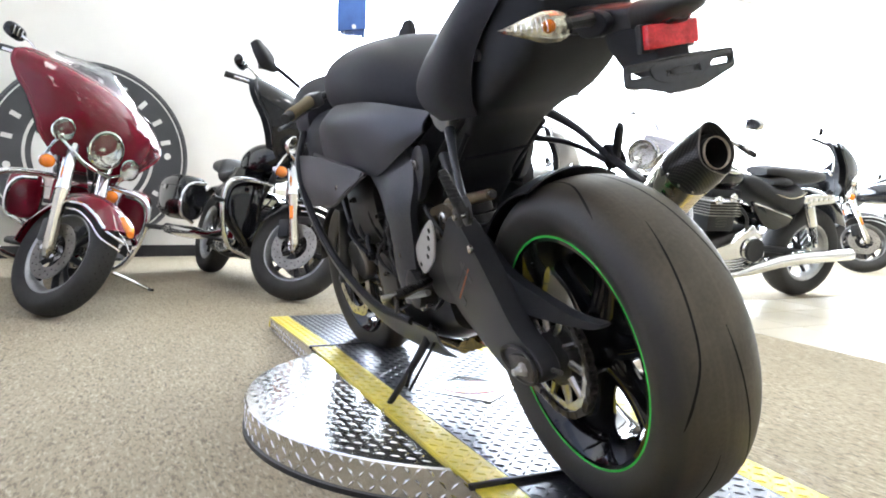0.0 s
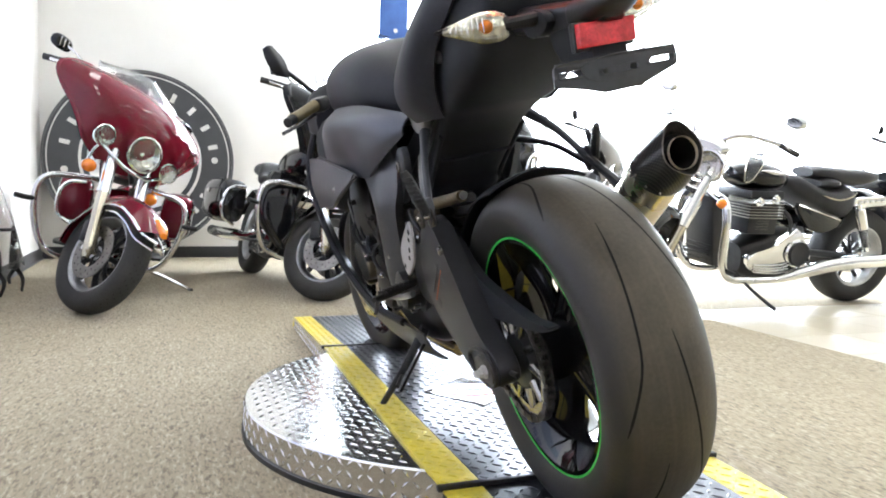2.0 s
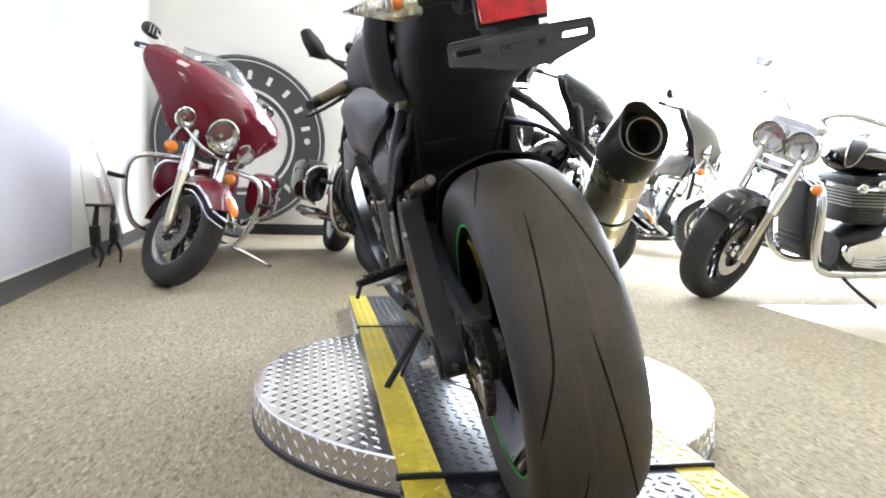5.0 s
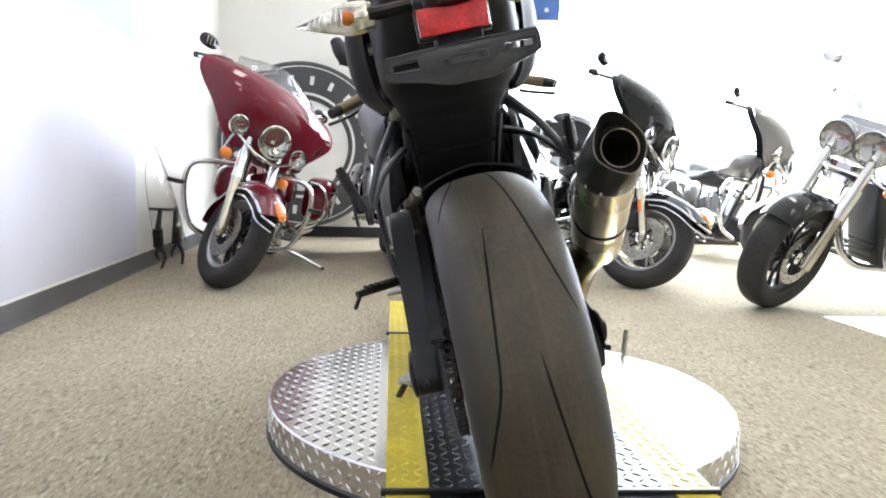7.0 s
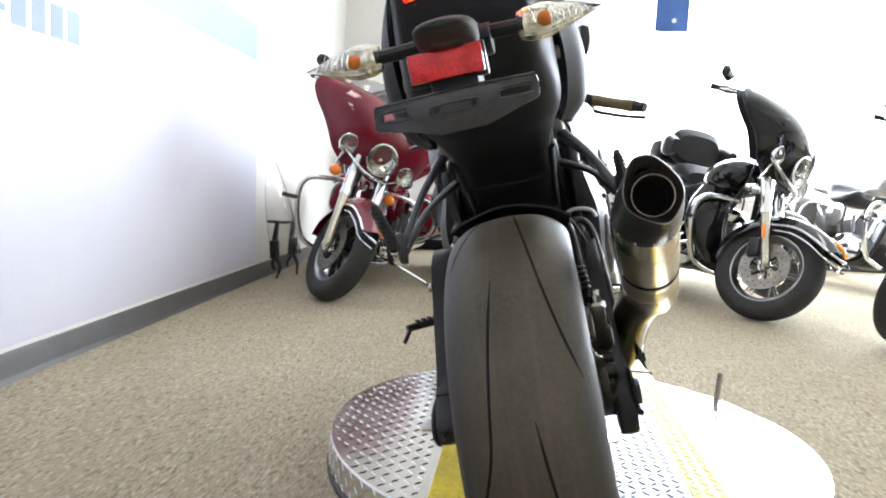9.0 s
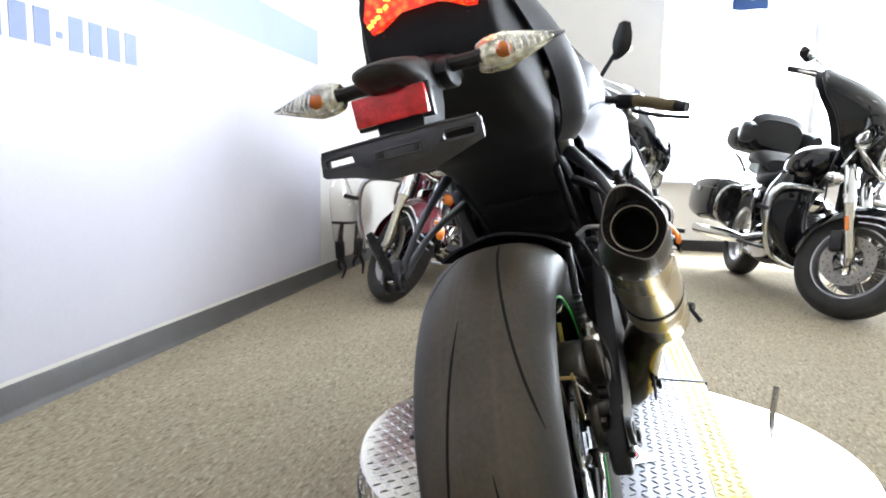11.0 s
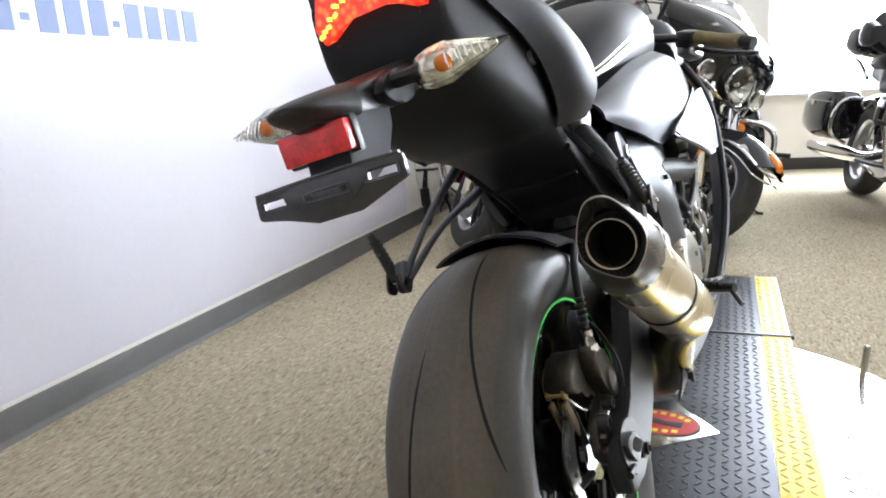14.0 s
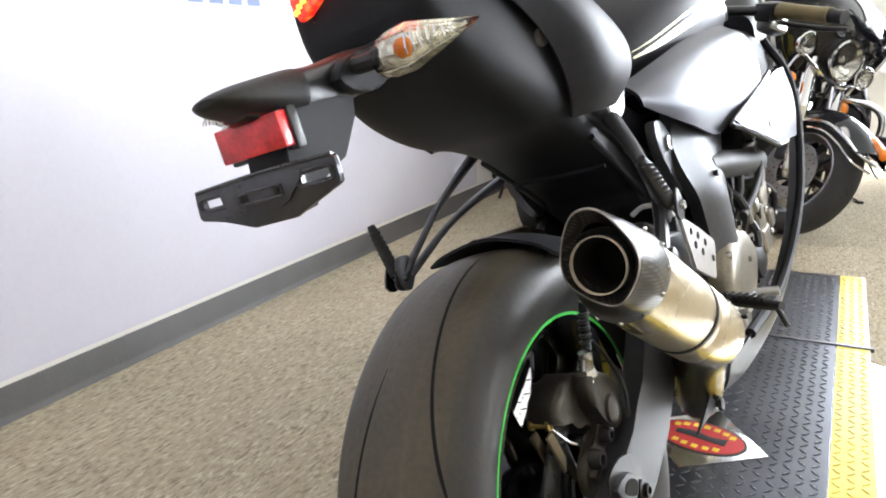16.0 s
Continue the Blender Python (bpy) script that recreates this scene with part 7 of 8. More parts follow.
        body(bm, [(-1.55, 0, 0.17, 0.93, 1.14, 3), (-1.62, 0, 0.21, 0.90, 1.20, 3), (-1.70, 0, 0.18, 0.92, 1.18, 3)], 24, 4)
        part("backrest", bm, SEATV, pk, "black padded backrest", pose(0, 0.03, 0.07))
        for s in (-1, 1):
            bm = B()
            body(bm, [(-1.40, s * 0.235, 0.035, 0.95, 1.06, 2.6), (-1.52, s * 0.245, 0.05, 0.93, 1.10, 2.6), (-1.66, s * 0.22, 0.045, 0.95, 1.10, 2.6)], 18, 4)
            part("armrest", bm, SEATV, pk, "", pose(0, 0.03, 0.07))
        bm = B()
        body(bm, [(-1.22, 0, 0.13, 0.80, 0.90, 2.8), (-1.34, 0, 0.18, 0.84, 0.97, 2.8), (-1.52, 0, 0.18, 0.85, 0.96, 2.8), (-1.62, 0, 0.15, 0.86, 0.95, 2.6)], 24, 4)
        part("passenger_seat", bm, SEATV, root, "thick black passenger seat")
        for s in (-1, 1):
            bm = B()
            tube(bm, [(s * 0.15, -1.60, 0.80), (s * 0.17, -1.75, 0.90), (s * 0.17, -1.95, 0.945)], 0.014, 10, 3)
            part("trunk_rack", bm, CHROME, root, "chrome trunk rack")
    for s in (-1, 1):
        bm = B()
        tube(bm, [(s * 0.05, -0.36, 0.98), (s * 0.10, -0.30, 0.80), (s * 0.07, -0.34, 0.62), (s * 0.10, -0.48, 0.50)], 0.006, 6, 5)
        part("cable", bm, HANDRUB, root)
    return root


def parked(x, y, heading, lean, steer):
    """A pose whose steered front tyre touches the floor at (x, y)."""
    F = Matrix.Translation((0, -0.22, 0.62)) @ Matrix.Rotation(radians(steer), 4, AX27) @ Matrix.Translation((0, 0.22, -0.62))
    rot = pose(0, 0, 0, 0, 0, heading) @ pose(0, 0, 0, 0, -lean, 0)
    c = rot @ (F @ Vector((0, 0, 0)))
    return Matrix.Translation((x - c.x, y - c.y, 0.0)) @ rot


tourer(parked(-1.385, 2.12, 180.5, 11, 45.5), MAROON, "glossy maroon touring motorcycle with chrome trim on its side stand")
tourer(parked(-0.12, 2.36, 190, 11, 35), GLOSSBLK, "gloss black touring motorcycle with leg shields on its side stand", lowers=True, reflector=True)
tourer(parked(1.19, 2.43, 188.5, 11, 25), GLOSSBLK, "gloss black touring motorcycle with trunk and laced wheels", lowers=True, pak=True, wheel_style="laced", reflector=True, lift=0.06, signal=LAMPGLASS)
tourer(parked(2.70, 3.42, 188, 11, 30), TAUPE, "dark silver touring motorcycle with pale fender", fender=ALLOY, rimpaint=CREAMLEG, wheel_style="thin", reflector=True, fender_lamp=False)
tourer(parked(5.9, 2.85, 189, 10, 32), GLOSSBLK, "gloss black touring motorcycle parked beside the tiles", reflector=True, guard=False)
tourer(parked(7.5, 3.0, 188, 10, 30), GLOSSBLK, "gloss black touring motorcycle at the row's far end", reflector=True, guard=False)

# ---- the twin-headlight cruiser ----
L = 1.76
root = thing("cruiser_motorcycle", parked(1.85, 1.89, 88.5, 7, 32), "black and chrome cruiser with twin headlights on its side stand", "motorcycle", "parked motorcycles")
F = Matrix.Translation((0, -0.22, 0.62)) @ Matrix.Rotation(radians(32), 4, AX27) @ Matrix.Translation((0, 0.22, -0.62))
fw = new("front_wheel")
fw.parent = root
FC = F @ pose(0, 0, 0.335)
road_tyre(fw, FC, 0.335, 0.078, 0.235)
spoked(fw, FC, 0.232, 0.058, "thin", OILBLACK)
for s in (-1, 1):
    rotor(fw, FC, s * 0.080, 0.155, 0.10, STEEL, 20)
    bm = B()
    rod(bm, (s * 0.125, 0.020, 0.30), (s * 0.125, -0.13, 0.60), 0.036, 0.034, 18)
    part("fork_leg", bm, CREAMLEG, root, "polished fork leg", F)
    bm = B()
    rod(bm, (s * 0.125, -0.12, 0.58), (s * 0.125, -0.20, 0.74), 0.045, 0.043, 18)
    rod(bm, (s * 0.125, -0.20, 0.74), (s * 0.125, -0.36, 1.06), 0.030, 0.030, 16)
    part("fork_cover", bm, CHROME, root, "chrome fork shroud", F)
    bm = B()
    box(bm, (s * 0.10, -0.10, 0.42), (0.045, 0.08, 0.13), (20, 0, 0), 0.012)
    part("brake_caliper", bm, OILBLACK, root, "", F)
    lamp(root, F, (s * 0.100, -0.255, 0.955), 0.094, "headlight", 2, "round chrome headlight")
    if s < 0:
        bm = B()
        tube(bm, [(-0.12, -0.30, 0.80), (-0.18, -0.31, 0.775), (-0.225, -0.315, 0.76)], 0.010, 8, 3)
        part("signal_stalk", bm, CHROME, root, "", F)
        bm = B()
        ball(bm, (-0.245, -0.310, 0.755), (0.033, 0.036, 0.030), 14)
        part("turn_signal", bm, AMBER, root, "amber turn signal", F)
    bm = B()
    tube(bm, [(s * 0.05, -0.36, 1.08), (s * 0.18, -0.40, 1.17), (s * 0.36, -0.55, 1.16), (s * 0.44, -0.66, 1.12)], 0.014, 10, 5)
    hb = part("handlebar", bm, CHROME, root, "", F)
    bm = B()
    rod(bm, (s * 0.36, -0.55, 1.16), (s * 0.45, -0.68, 1.115), 0.019)
    part("grip", bm, HANDRUB, hb, "", F)
    bm = B()
    tube(bm, [(s * 0.30, -0.50, 1.17), (s * 0.36, -0.47, 1.26), (s * 0.40, -0.47, 1.30)], 0.007, 8, 4)
    body(bm, [(-0.50, s * 0.42, 0.06, 1.285, 1.355, 2.3), (-0.485, s * 0.42, 0.064, 1.28, 1.36, 2.3), (-0.46, s * 0.42, 0.045, 1.295, 1.345, 2.1)], 18, 3)
    part("mirror", bm, CHROME, root, "", F)
bm = B()
body(bm, [(-0.42, 0, 0.150, 1.03, 1.13, 2.6), (-0.33, 0, 0.165, 1.03, 1.115, 2.8), (-0.28, 0, 0.14, 1.03, 1.09, 2.6)], 24, 3)
part("lamp_cowl", bm, CHROME, root, "chrome cowl over the headlights", F)
bm = B()
box(bm, (0, -0.24, 0.80), (0.30, 0.06, 0.05), (-25, 0, 0), 0.015)
part("lower_clamp", bm, CHROME, root, "", F)
bm = B()
body(bm, [(-0.36, 0, 0.150, 0.86, 1.06, 3), (-0.31, 0, 0.190, 0.84, 1.07, 3), (-0.275, 0, 0.170, 0.86, 1.05, 2.8)], 28, 3)
part("lamp_nacelle", bm, CHROME, root, "chrome headlight nacelle", F)
bm = B()
patch(bm, [[(-0.14, -0.262, 0.855), (-0.05, -0.232, 0.850), (0.05, -0.232, 0.850), (0.14, -0.262, 0.855)], [(-0.12, -0.250, 0.80), (-0.05, -0.225, 0.79), (0.05, -0.225, 0.79), (0.12, -0.250, 0.80)], [(-0.09, -0.235, 0.745), (-0.04, -0.215, 0.74), (0.04, -0.215, 0.74), (0.09, -0.235, 0.745)]], 4, 0.006)
part("fork_panel", bm, CHROME, root, "chrome panel between the fork legs", F)
ctrl = []
for i in range(8):
    a = radians(165 - i * 17)
    ctrl.append([(x, (0.362 - (abs(x) / 0.105) ** 3 * 0.06) * math.cos(a), 0.335 + (0.362 - (abs(x) / 0.105) ** 3 * 0.06) * math.sin(a)) for x in (-0.105, -0.09, -0.05, 0.0, 0.05, 0.09, 0.105)])
bm = B()
patch(bm, ctrl, 3, 0.004)
part("front_fender", bm, GLOSSBLK, root, "gloss black short fender", F, sharp=60)
# tank, cap, badge bar, seat, side cover
bm = B()
body(bm, [(-0.60, 0, 0.07, 0.85, 0.92, 2.2), (-0.68, 0, 0.14, 0.795, 0.945, 2.4), (-0.80, 0, 0.185, 0.782, 0.958, 2.5), (-0.92, 0, 0.17, 0.785, 0.938, 2.4), (-1.02, 0, 0.09, 0.80, 0.875, 2.2)], 30, 4)
part("fuel_tank", bm, GLOSSBLK, root, "gloss black fuel tank", sharp=60)
for s in (-1, 1):
    bm = B()
    body(bm, [(-0.72, s * 0.166, 0.008, 0.905, 0.912, 2), (-0.79, s * 0.187, 0.008, 0.890, 0.918, 2), (-0.86, s * 0.184, 0.008, 0.885, 0.908, 2), (-0.91, s * 0.176, 0.006, 0.90, 0.906, 2)], 12, 3)
    part("tank_badge", bm, CHROME, root, "chrome tank badge bar")
    scoop = [(-0.585, 0.845), (-0.635, 0.843), (-0.675, 0.885), (-0.735, 0.992), (-0.692, 1.022), (-0.60, 0.985)]
    bm = B()
    slab(bm, round_poly(scoop, 3), s * 0.172, s * 0.176, 0.001)
    sp = part("tank_panel", bm, SMOKE, root, "smoked clear panel with a pale edge")
    sp.visible_shadow = False
    bm = B()
    tube(bm, [(s * 0.176, y, z) for y, z in scoop], 0.003, 6, 3, closed=True)
    part("panel_edge", bm, CREAMLEG, sp)
bm = B()
lathe(bm, [(0, 1.016), (0.04, 1.018), (0.044, 1.012), (0.044, 0.99), (0, 0.99)], (0, -0.80, -0.058), "z", 24)
part("tank_cap", bm, CHROME, root)
bm = B()
body(bm, [(-1.01, 0, 0.09, 0.82, 0.872, 2.6), (-1.10, 0, 0.15, 0.735, 0.885, 2.8), (-1.24, 0, 0.19, 0.675, 0.825, 2.8), (-1.38, 0, 0.205, 0.622, 0.812, 2.8), (-1.49, 0, 0.19, 0.605, 0.840, 2.6), (-1.55, 0, 0.15, 0.68, 0.815, 2.6)], 26, 4)
part("rider_seat", bm, SEATV, root, "black rider seat with pale piping")
bm = B()
body(bm, [(-1.21, 0, 0.09, 0.88, 0.935, 2.6), (-1.31, 0, 0.13, 0.86, 0.952, 2.8), (-1.46, 0, 0.14, 0.826, 0.948, 2.8), (-1.66, 0, 0.135, 0.836, 0.944, 2.8), (-1.79, 0, 0.095, 0.862, 0.932, 2.4)], 26, 4)
part("passenger_seat", bm, SEATV, root, "black passenger pad")
bm = B()
body(bm, [(-1.255, 0, 0.13, 0.815, 0.862, 2.6), (-1.30, 0, 0.165, 0.805, 0.885, 2.8), (-1.38, 0, 0.165, 0.805, 0.882, 2.8), (-1.43, 0, 0.13, 0.815, 0.858, 2.6)], 22, 4)
part("seat_pad", bm, SEATV, root, "satin black raised pad")
bm = B()
tube(bm, [(-0.13, -1.08, 0.835), (-0.185, -1.24, 0.765), (-0.205, -1.38, 0.745), (-0.18, -1.50, 0.80), (0.18, -1.50, 0.80), (0.205, -1.38, 0.745), (0.185, -1.24, 0.765), (0.13, -1.08, 0.835)], 0.005, 6, 5)
part("seat_piping", bm, CREAMLEG, root)
bm = B()
box(bm, (0, -0.50, 0.52), (0.27, 0.13, 0.46), (-10, 0, 0), 0.015)
rad = part("radiator", bm, BLACKPL, root, "tall black radiator")
for i in range(14):
    bm = B()
    box(bm, (0, -0.432 - 0.0053 * i, 0.33 + i * 0.029), (0.235, 0.012, 0.007), (-10, 0, 0))
    part("radiator_slat", bm, OILBLACK, rad)
# parallel twin, fins, caps, side covers
bm = B()
body(bm, [(-1.22, 0, 0.11, 0.20, 0.50, 4), (-1.10, 0, 0.14, 0.18, 0.53, 4), (-0.85, 0, 0.15, 0.18, 0.48, 4), (-0.70, 0, 0.12, 0.22, 0.42, 3)], 24, 3)
part("crankcase", bm, DARKMETAL, root, "dark engine case")
for i in range(11):
    wide = i > 3
    bm = B()
    box(bm, (0, -0.805, 0.532 + i * 0.0185), (0.345 if wide else 0.30, 0.27 if wide else 0.105, 0.006), bev=0.002, seg=1)
    part("cooling_fin", bm, FINS, root)
bm = B()
box(bm, (0, -0.805, 0.60), (0.30, 0.23, 0.20), bev=0.012)
part("cylinder_block", bm, OILBLACK, root, "black finned cylinder block")
bm = B()
box(bm, (0, -0.81, 0.755), (0.32, 0.27, 0.06), bev=0.02)
part("cylinder_head", bm, OILBLACK, root)
for s in (-1, 1):
    for d in (-0.045, 0.045):
        bm = B()
        lathe(bm, [(0, s * 0.17), (0.030, s * 0.17), (0.032, s * 0.182), (0.026, s * 0.190), (0.014, s * 0.186), (0.010, s * 0.194), (0, s * 0.195)], (0, -0.793 + 1.35 * d, 0.721 - 0.2 * d), "x", 22)
        part("cam_cap", bm, CHROME, root, "round chrome cap")
    bm = B()
    lathe(bm, [(0, s * 0.15), (0.098, s * 0.15), (0.102, s * 0.180), (0.092, s * 0.190), (0.066, s * 0.215), (0, s * 0.22)], (0, -1.080, 0.382), "x", 36)
    ec = part("engine_cover", bm, CHROME, root, "round chrome engine cover")
    bm = B()
    lathe(bm, [(0.0, s * 0.2225), (0.070, s * 0.2205), (0.076, s * 0.2225), (0.081, s * 0.2175), (0.081, s * 0.190), (0, s * 0.190)], (0, -1.080, 0.382), "x", 30)
    part("cover_badge", bm, OILBLACK, ec, "dark inset disc")
    for k in range(7):
        a = 2 * math.pi * k / 7
        bm = B()
        lathe(bm, [(0, s * 0.186), (0.007, s * 0.186), (0.007, s * 0.198), (0, s * 0.199)], (0, -1.080 + 0.088 * math.cos(a), 0.382 + 0.088 * math.sin(a)), "x", 8)
        part("cover_bolt", bm, STEEL, ec)
    for k in range(4):
        bm = B()
        tube(bm, [(s * 0.196, -1.02, 0.262 + 0.020 * k), (s * 0.198, -0.90, 0.250 + 0.018 * k), (s * 0.194, -0.74, 0.262 + 0.014 * k)], 0.005, 8, 3)
        part("case_rib", bm, CHROME, ec)
    bm = B()
    tube(bm, [(s * 0.15, -0.96, 0.66), (s * 0.175, -1.0, 0.60), (s * 0.165, -1.02, 0.52)], 0.011, 8, 4)
    part("coolant_hose", bm, HANDRUB, root)
    bm = B()
    slab(bm, round_poly([(-0.71, 0.368), (-0.866, 0.418), (-0.97, 0.47), (-1.05, 0.545), (-1.11, 0.51), (-1.18, 0.40), (-1.20, 0.32), (-1.05, 0.275), (-0.80, 0.255), (-0.715, 0.29)], 3), s * 0.14, s * 0.19, 0.014, 3)
    part("side_case", bm, CHROME, root, "chrome engine side case")
    bm = B()
    tube(bm, [(s * 0.10, -0.46, 0.74), (s * 0.20, -0.45, 0.70), (s * 0.235, -0.45, 0.55), (s * 0.22, -0.47, 0.34), (s * 0.19, -0.56, 0.222), (s * 0.19, -0.75, 0.202)], 0.027, 14, 5)
    part("header_pipe", bm, CHROME, root, "bent chrome header pipe")
    bm = B()
    tube(bm, [(s * 0.19, -0.76, 0.205), (s * 0.21, -0.95, 0.215), (s * 0.235, -1.10, 0.262), (s * 0.24, -1.34, 0.315), (s * 0.24, -1.66, 0.338), (s * 0.24, -2.0, 0.352)], [0.022, 0.024, 0.036, 0.048, 0.044, 0.040], 20, 4)
    part("exhaust_pipe", bm, CHROME, root, "long chrome silencer")
    bm = B()
    slab(bm, round_poly([(-1.05, 0.71), (-1.24, 0.665), (-1.45, 0.612), (-1.415, 0.56), (-1.30, 0.518), (-1.21, 0.528), (-1.125, 0.595)], 3), s * 0.13, s * 0.165, 0.014)
    cvr = part("side_cover", bm, GLOSSBLK, root, "gloss black side cover")
    bm = B()
    tube(bm, [(s * 0.166, -1.06, 0.700), (s * 0.170, -1.24, 0.655), (s * 0.166, -1.43, 0.606)], 0.005, 6, 3)
    part("cover_strip", bm, CHROME, cvr)
    bm = B()
    rod(bm, (s * 0.19, -1.68, 0.40), (s * 0.185, -1.545, 0.715), 0.018)
    rod(bm, (s * 0.19, -1.615, 0.555), (s * 0.186, -1.56, 0.685), 0.034, 0.034)
    sh = part("rear_shock", bm, CHROME, root, "chrome rear shock")
    for i in range(10):
        bm = B()
        lathe(bm, [(0.024, -0.006), (0.036, 0), (0.024, 0.006)], (s * (0.19 - 0.0003 * i), -1.668 + 0.0055 * i, 0.43 + 0.0128 * i), "z", 14)
        part("coil", bm, CHROME, sh)
    bm = B()
    tube(bm, [(s * 0.17, -1.02, 0.40), (s * 0.18, -1.4, 0.37), (s * 0.17, -L, 0.335)], 0.025, 10, 3)
    part("swingarm", bm, OILBLACK, root)
    bm = B()
    slab(bm, round_poly([(-1.545, 0.748), (-1.70, 0.768), (-1.842, 0.770), (-1.855, 0.735), (-1.84, 0.715), (-1.70, 0.700), (-1.565, 0.690)], 3), s * 0.136, s * 0.152, 0.005)
    for e in range(5):
        box(bm, (s * 0.153, -1.60 - 0.05 * e, 0.726 + 0.004 * e), (0.006, 0.034, 0.022), (0, 0, 0), 0.002)
    part("fender_strut", bm, CHROME, root, "chrome fender strut")
    bm = B()
    rod(bm, (s * 0.17, -0.52, 0.27), (s * 0.32, -0.50, 0.27), 0.016)
    part("footrest", bm, HANDRUB, root)
rw = new("rear_wheel")
rw.parent = root
road_tyre(rw, pose(0, -L, 0.335), 0.335, 0.098, 0.215)
spoked(rw, pose(0, -L, 0.335), 0.212, 0.075, "cast", ALLOY)
ctrl = []
for i in range(7):
    a = radians(25 + i * 21)
    ctrl.append([(x, -L - (0.372 - (abs(x) / 0.125) ** 3 * 0.05) * math.cos(a), 0.36 + (0.44 - (abs(x) / 0.125) ** 3 * 0.05) * math.sin(a)) for x in (-0.125, -0.105, 0.0, 0.105, 0.125)])
bm = B()
patch(bm, ctrl, 3, 0.004)
part("rear_fender", bm, GLOSSBLK, root)
bm = B()
tube(bm, [(-0.13, -0.66, 0.25), (-0.23, -0.71, 0.16), (-0.38, -0.79, 0.058)], [0.013, 0.011, 0.012], 8, 4)
part("side_stand", bm, OILBLACK, root, "black side stand")
for s in (-1, 1):
    bm = B()
    tube(bm, [(s * 0.06, -0.38, 1.05), (s * 0.14, -0.33, 0.92), (s * 0.10, -0.40, 0.75)], 0.006, 6, 5)
    part("cable", bm, HANDRUB, root)

# ---- round sign against the far wall ----
SIGN_GREY = mat("charcoal_sign_face", (0.055, 0.056, 0.06), 0.5, var=0.1, scale=5)
SIGN_PALE = mat("pale_sign_paint", (0.66, 0.65, 0.62), 0.5, var=0.05, scale=6)
sign = thing("round_sign", pose(-1.245, 5.16, 0.935, 0, 0, WB), "large round charcoal sign with pale lettering bars", "sign")
RS = 0.815


def ring_plate(r0, r1, y0, y1, n=96):
    bm = B()
    lathe(bm, [(r0, y0), (r1, y0), (r1, y1), (r0, y1)], axis="y", n=n, closed=True)
    return bm


part("ring", ring_plate(0.50, RS, -0.02, 0.02), SIGN_GREY, sign)
part("outer_edge", ring_plate(RS - 0.012, RS + 0.006, -0.028, 0.022), mat("sign_edge", (0.12, 0.12, 0.125), 0.4, 0.4), sign, "raised rim")
part("outer_line", ring_plate(RS - 0.045, RS - 0.034, -0.0225, -0.019), SIGN_PALE, sign, "thin pale line")
part("inner_line", ring_plate(0.50, 0.525, -0.0235, 0.02), SIGN_PALE, sign, "pale inner edge")
part("inner_band", ring_plate(0.455, 0.499, -0.018, 0.018), SIGN_GREY, sign)
bm = B()
lathe(bm, [(0, -0.004), (0.455, -0.004), (0.455, 0.012), (0, 0.012)], axis="y", n=72)
part("centre_disc", bm, mat("white_sign_centre", (0.72, 0.71, 0.68), 0.45, var=0.04), sign, "white centre disc")
rr = 0.645
# lettering bars along the top arc and the bottom arc
for i in range(10):
    a = radians(168 - i * 17.2)
    bm = B()
    box(bm, (0, 0, 0), (0.040, 0.004, 0.085))
    part("letter_bar", bm, SIGN_PALE, sign, "", Matrix.Translation((rr * math.cos(a), -0.0215, rr * math.sin(a))) @ Matrix.Rotation(math.pi / 2 - a, 4, "Y"))
for i in range(10):
    a = radians(212 + i * 13.0)
    bm = B()
    box(bm, (0, 0, 0), (0.040, 0.004, 0.085))
    part("letter_bar", bm, SIGN_PALE, sign, "", Matrix.Translation((rr * math.cos(a), -0.0215, rr * math.sin(a))) @ Matrix.Rotation(-math.pi / 2 - a, 4, "Y"))
for a in (2, 178 + 12):
    bm = B()
    lathe(bm, [(0, -0.023), (0.030, -0.023), (0.030, -0.019), (0, -0.019)], (rr * math.cos(radians(a)), 0, rr * math.sin(radians(a))), "y", 20)
    part("dot", bm, SIGN_PALE, sign)

# ---- loose windshield with fork mounts, standing by the side wall ----
shield = thing("loose_windshield", pose(-1.905, 2.90, 0, 0, 0, 78), "clear motorcycle windshield on black fork mounts leaning on the wall", "windshield")
bm = B()
patch(bm, [[(-0.19, -0.08, 0.16), (-0.10, -0.115, 0.17), (0, -0.13, 0.20), (0.10, -0.115, 0.17), (0.19, -0.08, 0.16)],
           [(-0.185, -0.03, 0.40), (-0.10, -0.065, 0.40), (0, -0.08, 0.40), (0.10, -0.065, 0.40), (0.185, -0.03, 0.40)],
           [(-0.145, 0.015, 0.60), (-0.075, -0.015, 0.605), (0, -0.03, 0.605), (0.075, -0.015, 0.605), (0.145, 0.015, 0.60)],
           [(-0.06, 0.055, 0.79), (-0.03, 0.045, 0.815), (0, 0.04, 0.82), (0.03, 0.045, 0.815), (0.06, 0.055, 0.79)]], 5, 0.004)
g = part("clear_sheet", bm, CLEARPL, shield, "clear curved plastic sheet")
g.visible_shadow = False
bm = B()
tube(bm, [(-0.17, -0.03, 0.405), (0, -0.085, 0.395), (0.17, -0.03, 0.405)], 0.010, 8, 5)
part("cross_strap", bm, BLACKPL, shield)
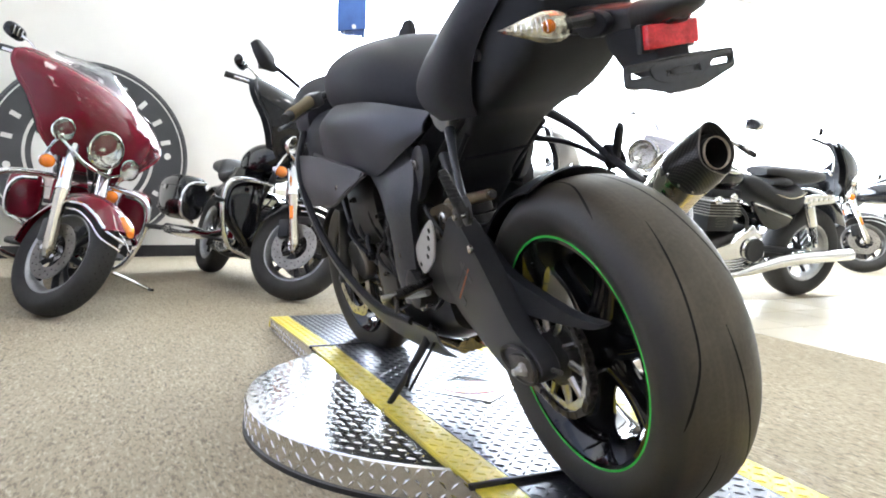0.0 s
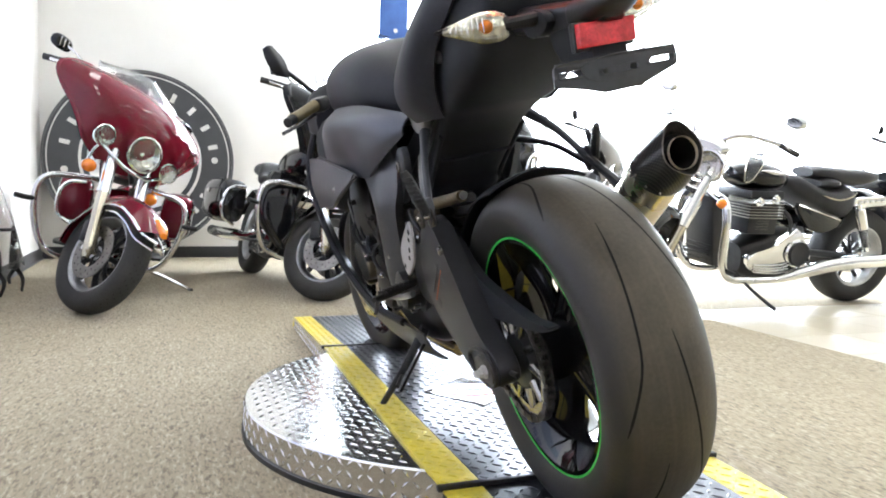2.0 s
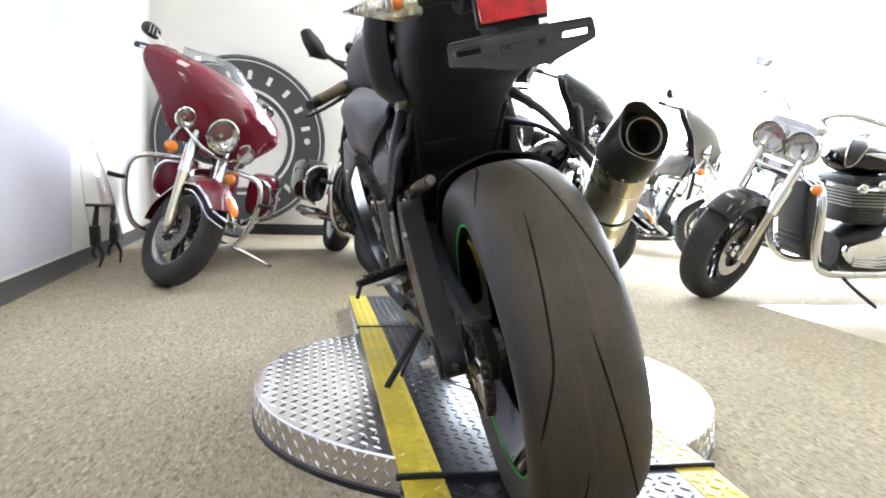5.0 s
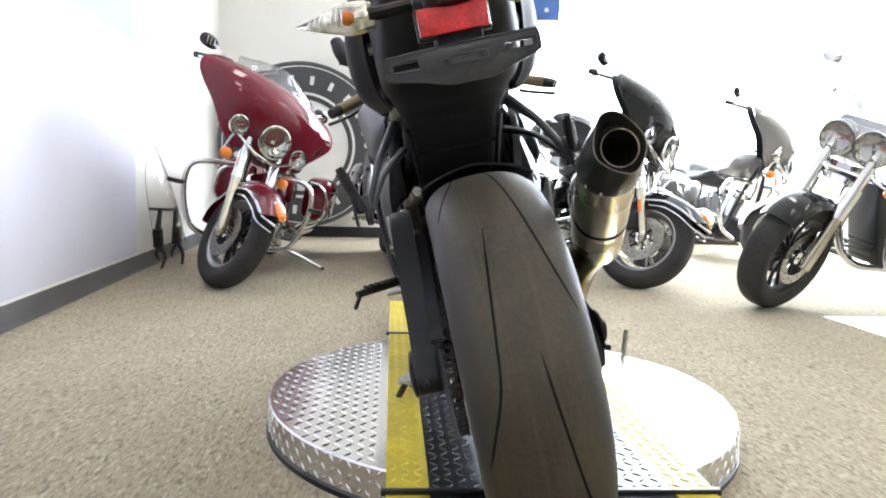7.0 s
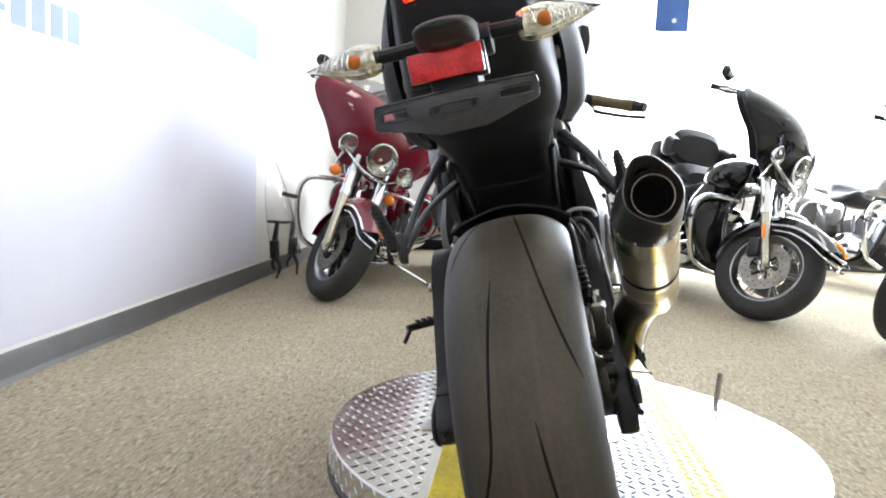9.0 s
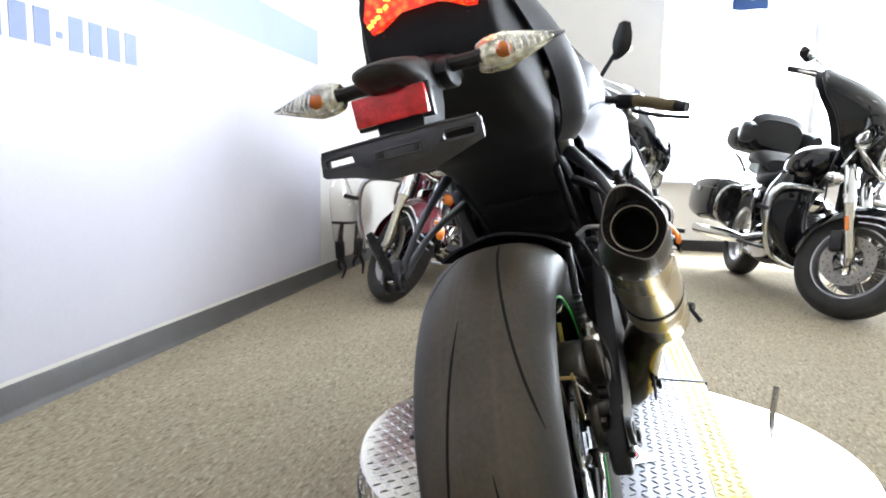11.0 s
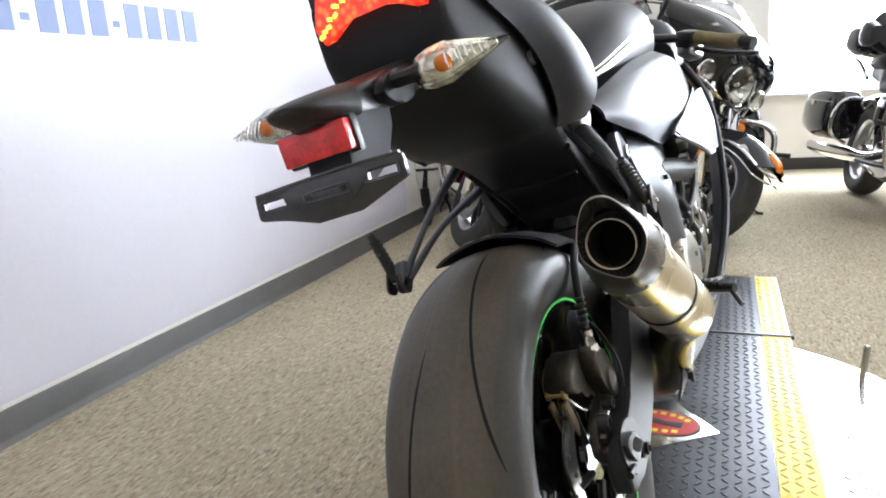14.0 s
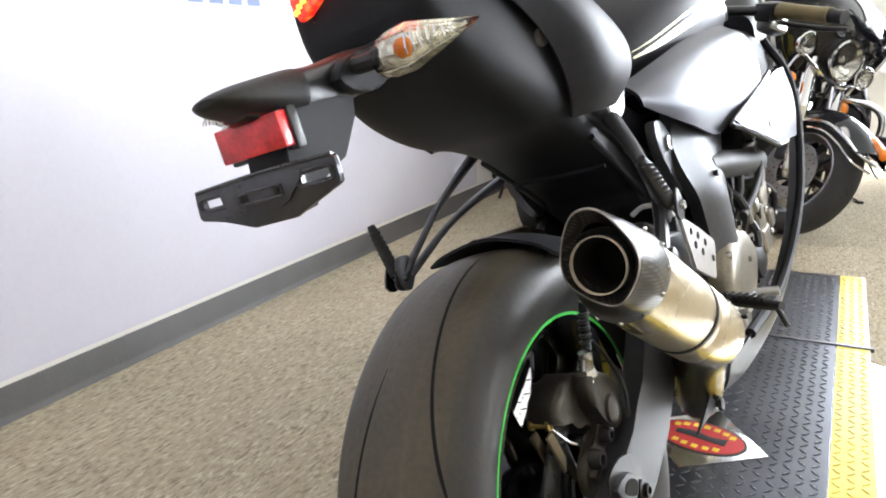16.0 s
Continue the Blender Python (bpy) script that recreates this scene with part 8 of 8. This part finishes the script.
for s in (-1, 1):
    bm = B()
    tube(bm, [(s * 0.10, -0.06, 0.40), (s * 0.115, -0.05, 0.25), (s * 0.12, -0.06, 0.16)], [0.014, 0.020, 0.014], 8, 4)
    box(bm, (s * 0.12, -0.055, 0.21), (0.055, 0.05, 0.13), (0, s * 6, 0), 0.01)
    tube(bm, [(s * 0.12, -0.06, 0.16), (s * 0.115, -0.10, 0.09), (s * 0.135, -0.085, 0.008)], [0.016, 0.012, 0.008], 8, 4)
    tube(bm, [(s * 0.12, -0.06, 0.16), (s * 0.10, -0.03, 0.10), (s * 0.085, -0.04, 0.06)], [0.014, 0.012, 0.008], 8, 4)
    part("fork_clamp", bm, BLACKPL, shield, "black fork clamp bracket")

# ---- blue banner hanging before the window ----
BLUE = mat("blue_banner_cloth", (0.05, 0.12, 0.34), 0.7, var=0.12, scale=8)
ban = thing("hanging_banner", pose(1.13, 5.08, 2.25, 0, 0, WB), "small blue hanging banner in front of the window", "banner")
bm = B()
patch(bm, [[(-0.155, 0, 0), (-0.05, 0.012, -0.004), (0.05, -0.01, 0), (0.155, 0, 0)], [(-0.155, 0, 0.45), (-0.05, -0.01, 0.45), (0.05, 0.012, 0.45), (0.155, 0, 0.45)], [(-0.155, 0, 1.0), (-0.05, 0.008, 1.0), (0.05, 0, 1.0), (0.155, 0, 1.0)]], 5, 0.004)
part("cloth", bm, BLUE, ban)
bm = B()
rod(bm, (-0.17, 0, 1.0), (0.17, 0, 1.0), 0.010)
for s in (-1, 1):
    rod(bm, (s * 0.15, 0, 1.0), (s * 0.15, 0, 1.45), 0.003)
part("hanging_rod", bm, STEEL, ban)
bm = B()
lathe(bm, [(0, -0.012), (0.022, -0.012), (0.022, -0.008), (0, -0.008)], (0.02, 0, 0.10), "y", 16)
part("white_dot", bm, SIGN_PALE, ban)

# ---- floor tiles: shared pieces near the carpet, the far ones joined ----
def tile_tint():
    N, L = TILE.node_tree.nodes, TILE.node_tree.links
    b = N["Principled BSDF"]
    src = b.inputs["Base Color"].links[0].from_socket
    oi, rng, hs = N.new("ShaderNodeObjectInfo"), N.new("ShaderNodeMapRange"), N.new("ShaderNodeHueSaturation")
    rng.inputs["To Min"].default_value, rng.inputs["To Max"].default_value = 0.93, 1.05
    L.new(oi.outputs["Random"], rng.inputs["Value"])
    L.new(rng.outputs[0], hs.inputs["Value"])
    L.new(src, hs.inputs["Color"])
    L.new(hs.outputs["Color"], b.inputs["Base Color"])


tile_tint()
PITCH, NX, NY, NEAR = 0.4077, 26, 20, 11
bm = B()
box(bm, (0, 0, -0.006), (PITCH - 0.005, PITCH - 0.005, 0.012), bev=0.0015, seg=1)
first = part("tile", bm, TILE, tile_floor)
tile_mesh = first.data
rest = B()
for j in range(NY):
    for i in range(NX):
        x, y = 2.0 + PITCH * (i + 0.5), 1.6 - PITCH * (j + 0.5)
        if j < NEAR:
            ob = first if i == 0 and j == 0 else new("tile", tile_mesh)
            ob.parent = tile_floor
            ob.location = (x, y, 0)
        elif y > -6.4:
            box(rest, (x, y, -0.006), (PITCH - 0.005, PITCH - 0.005, 0.012))
part("tile_field", rest, TILE, tile_floor)["kind"] = "stuff"
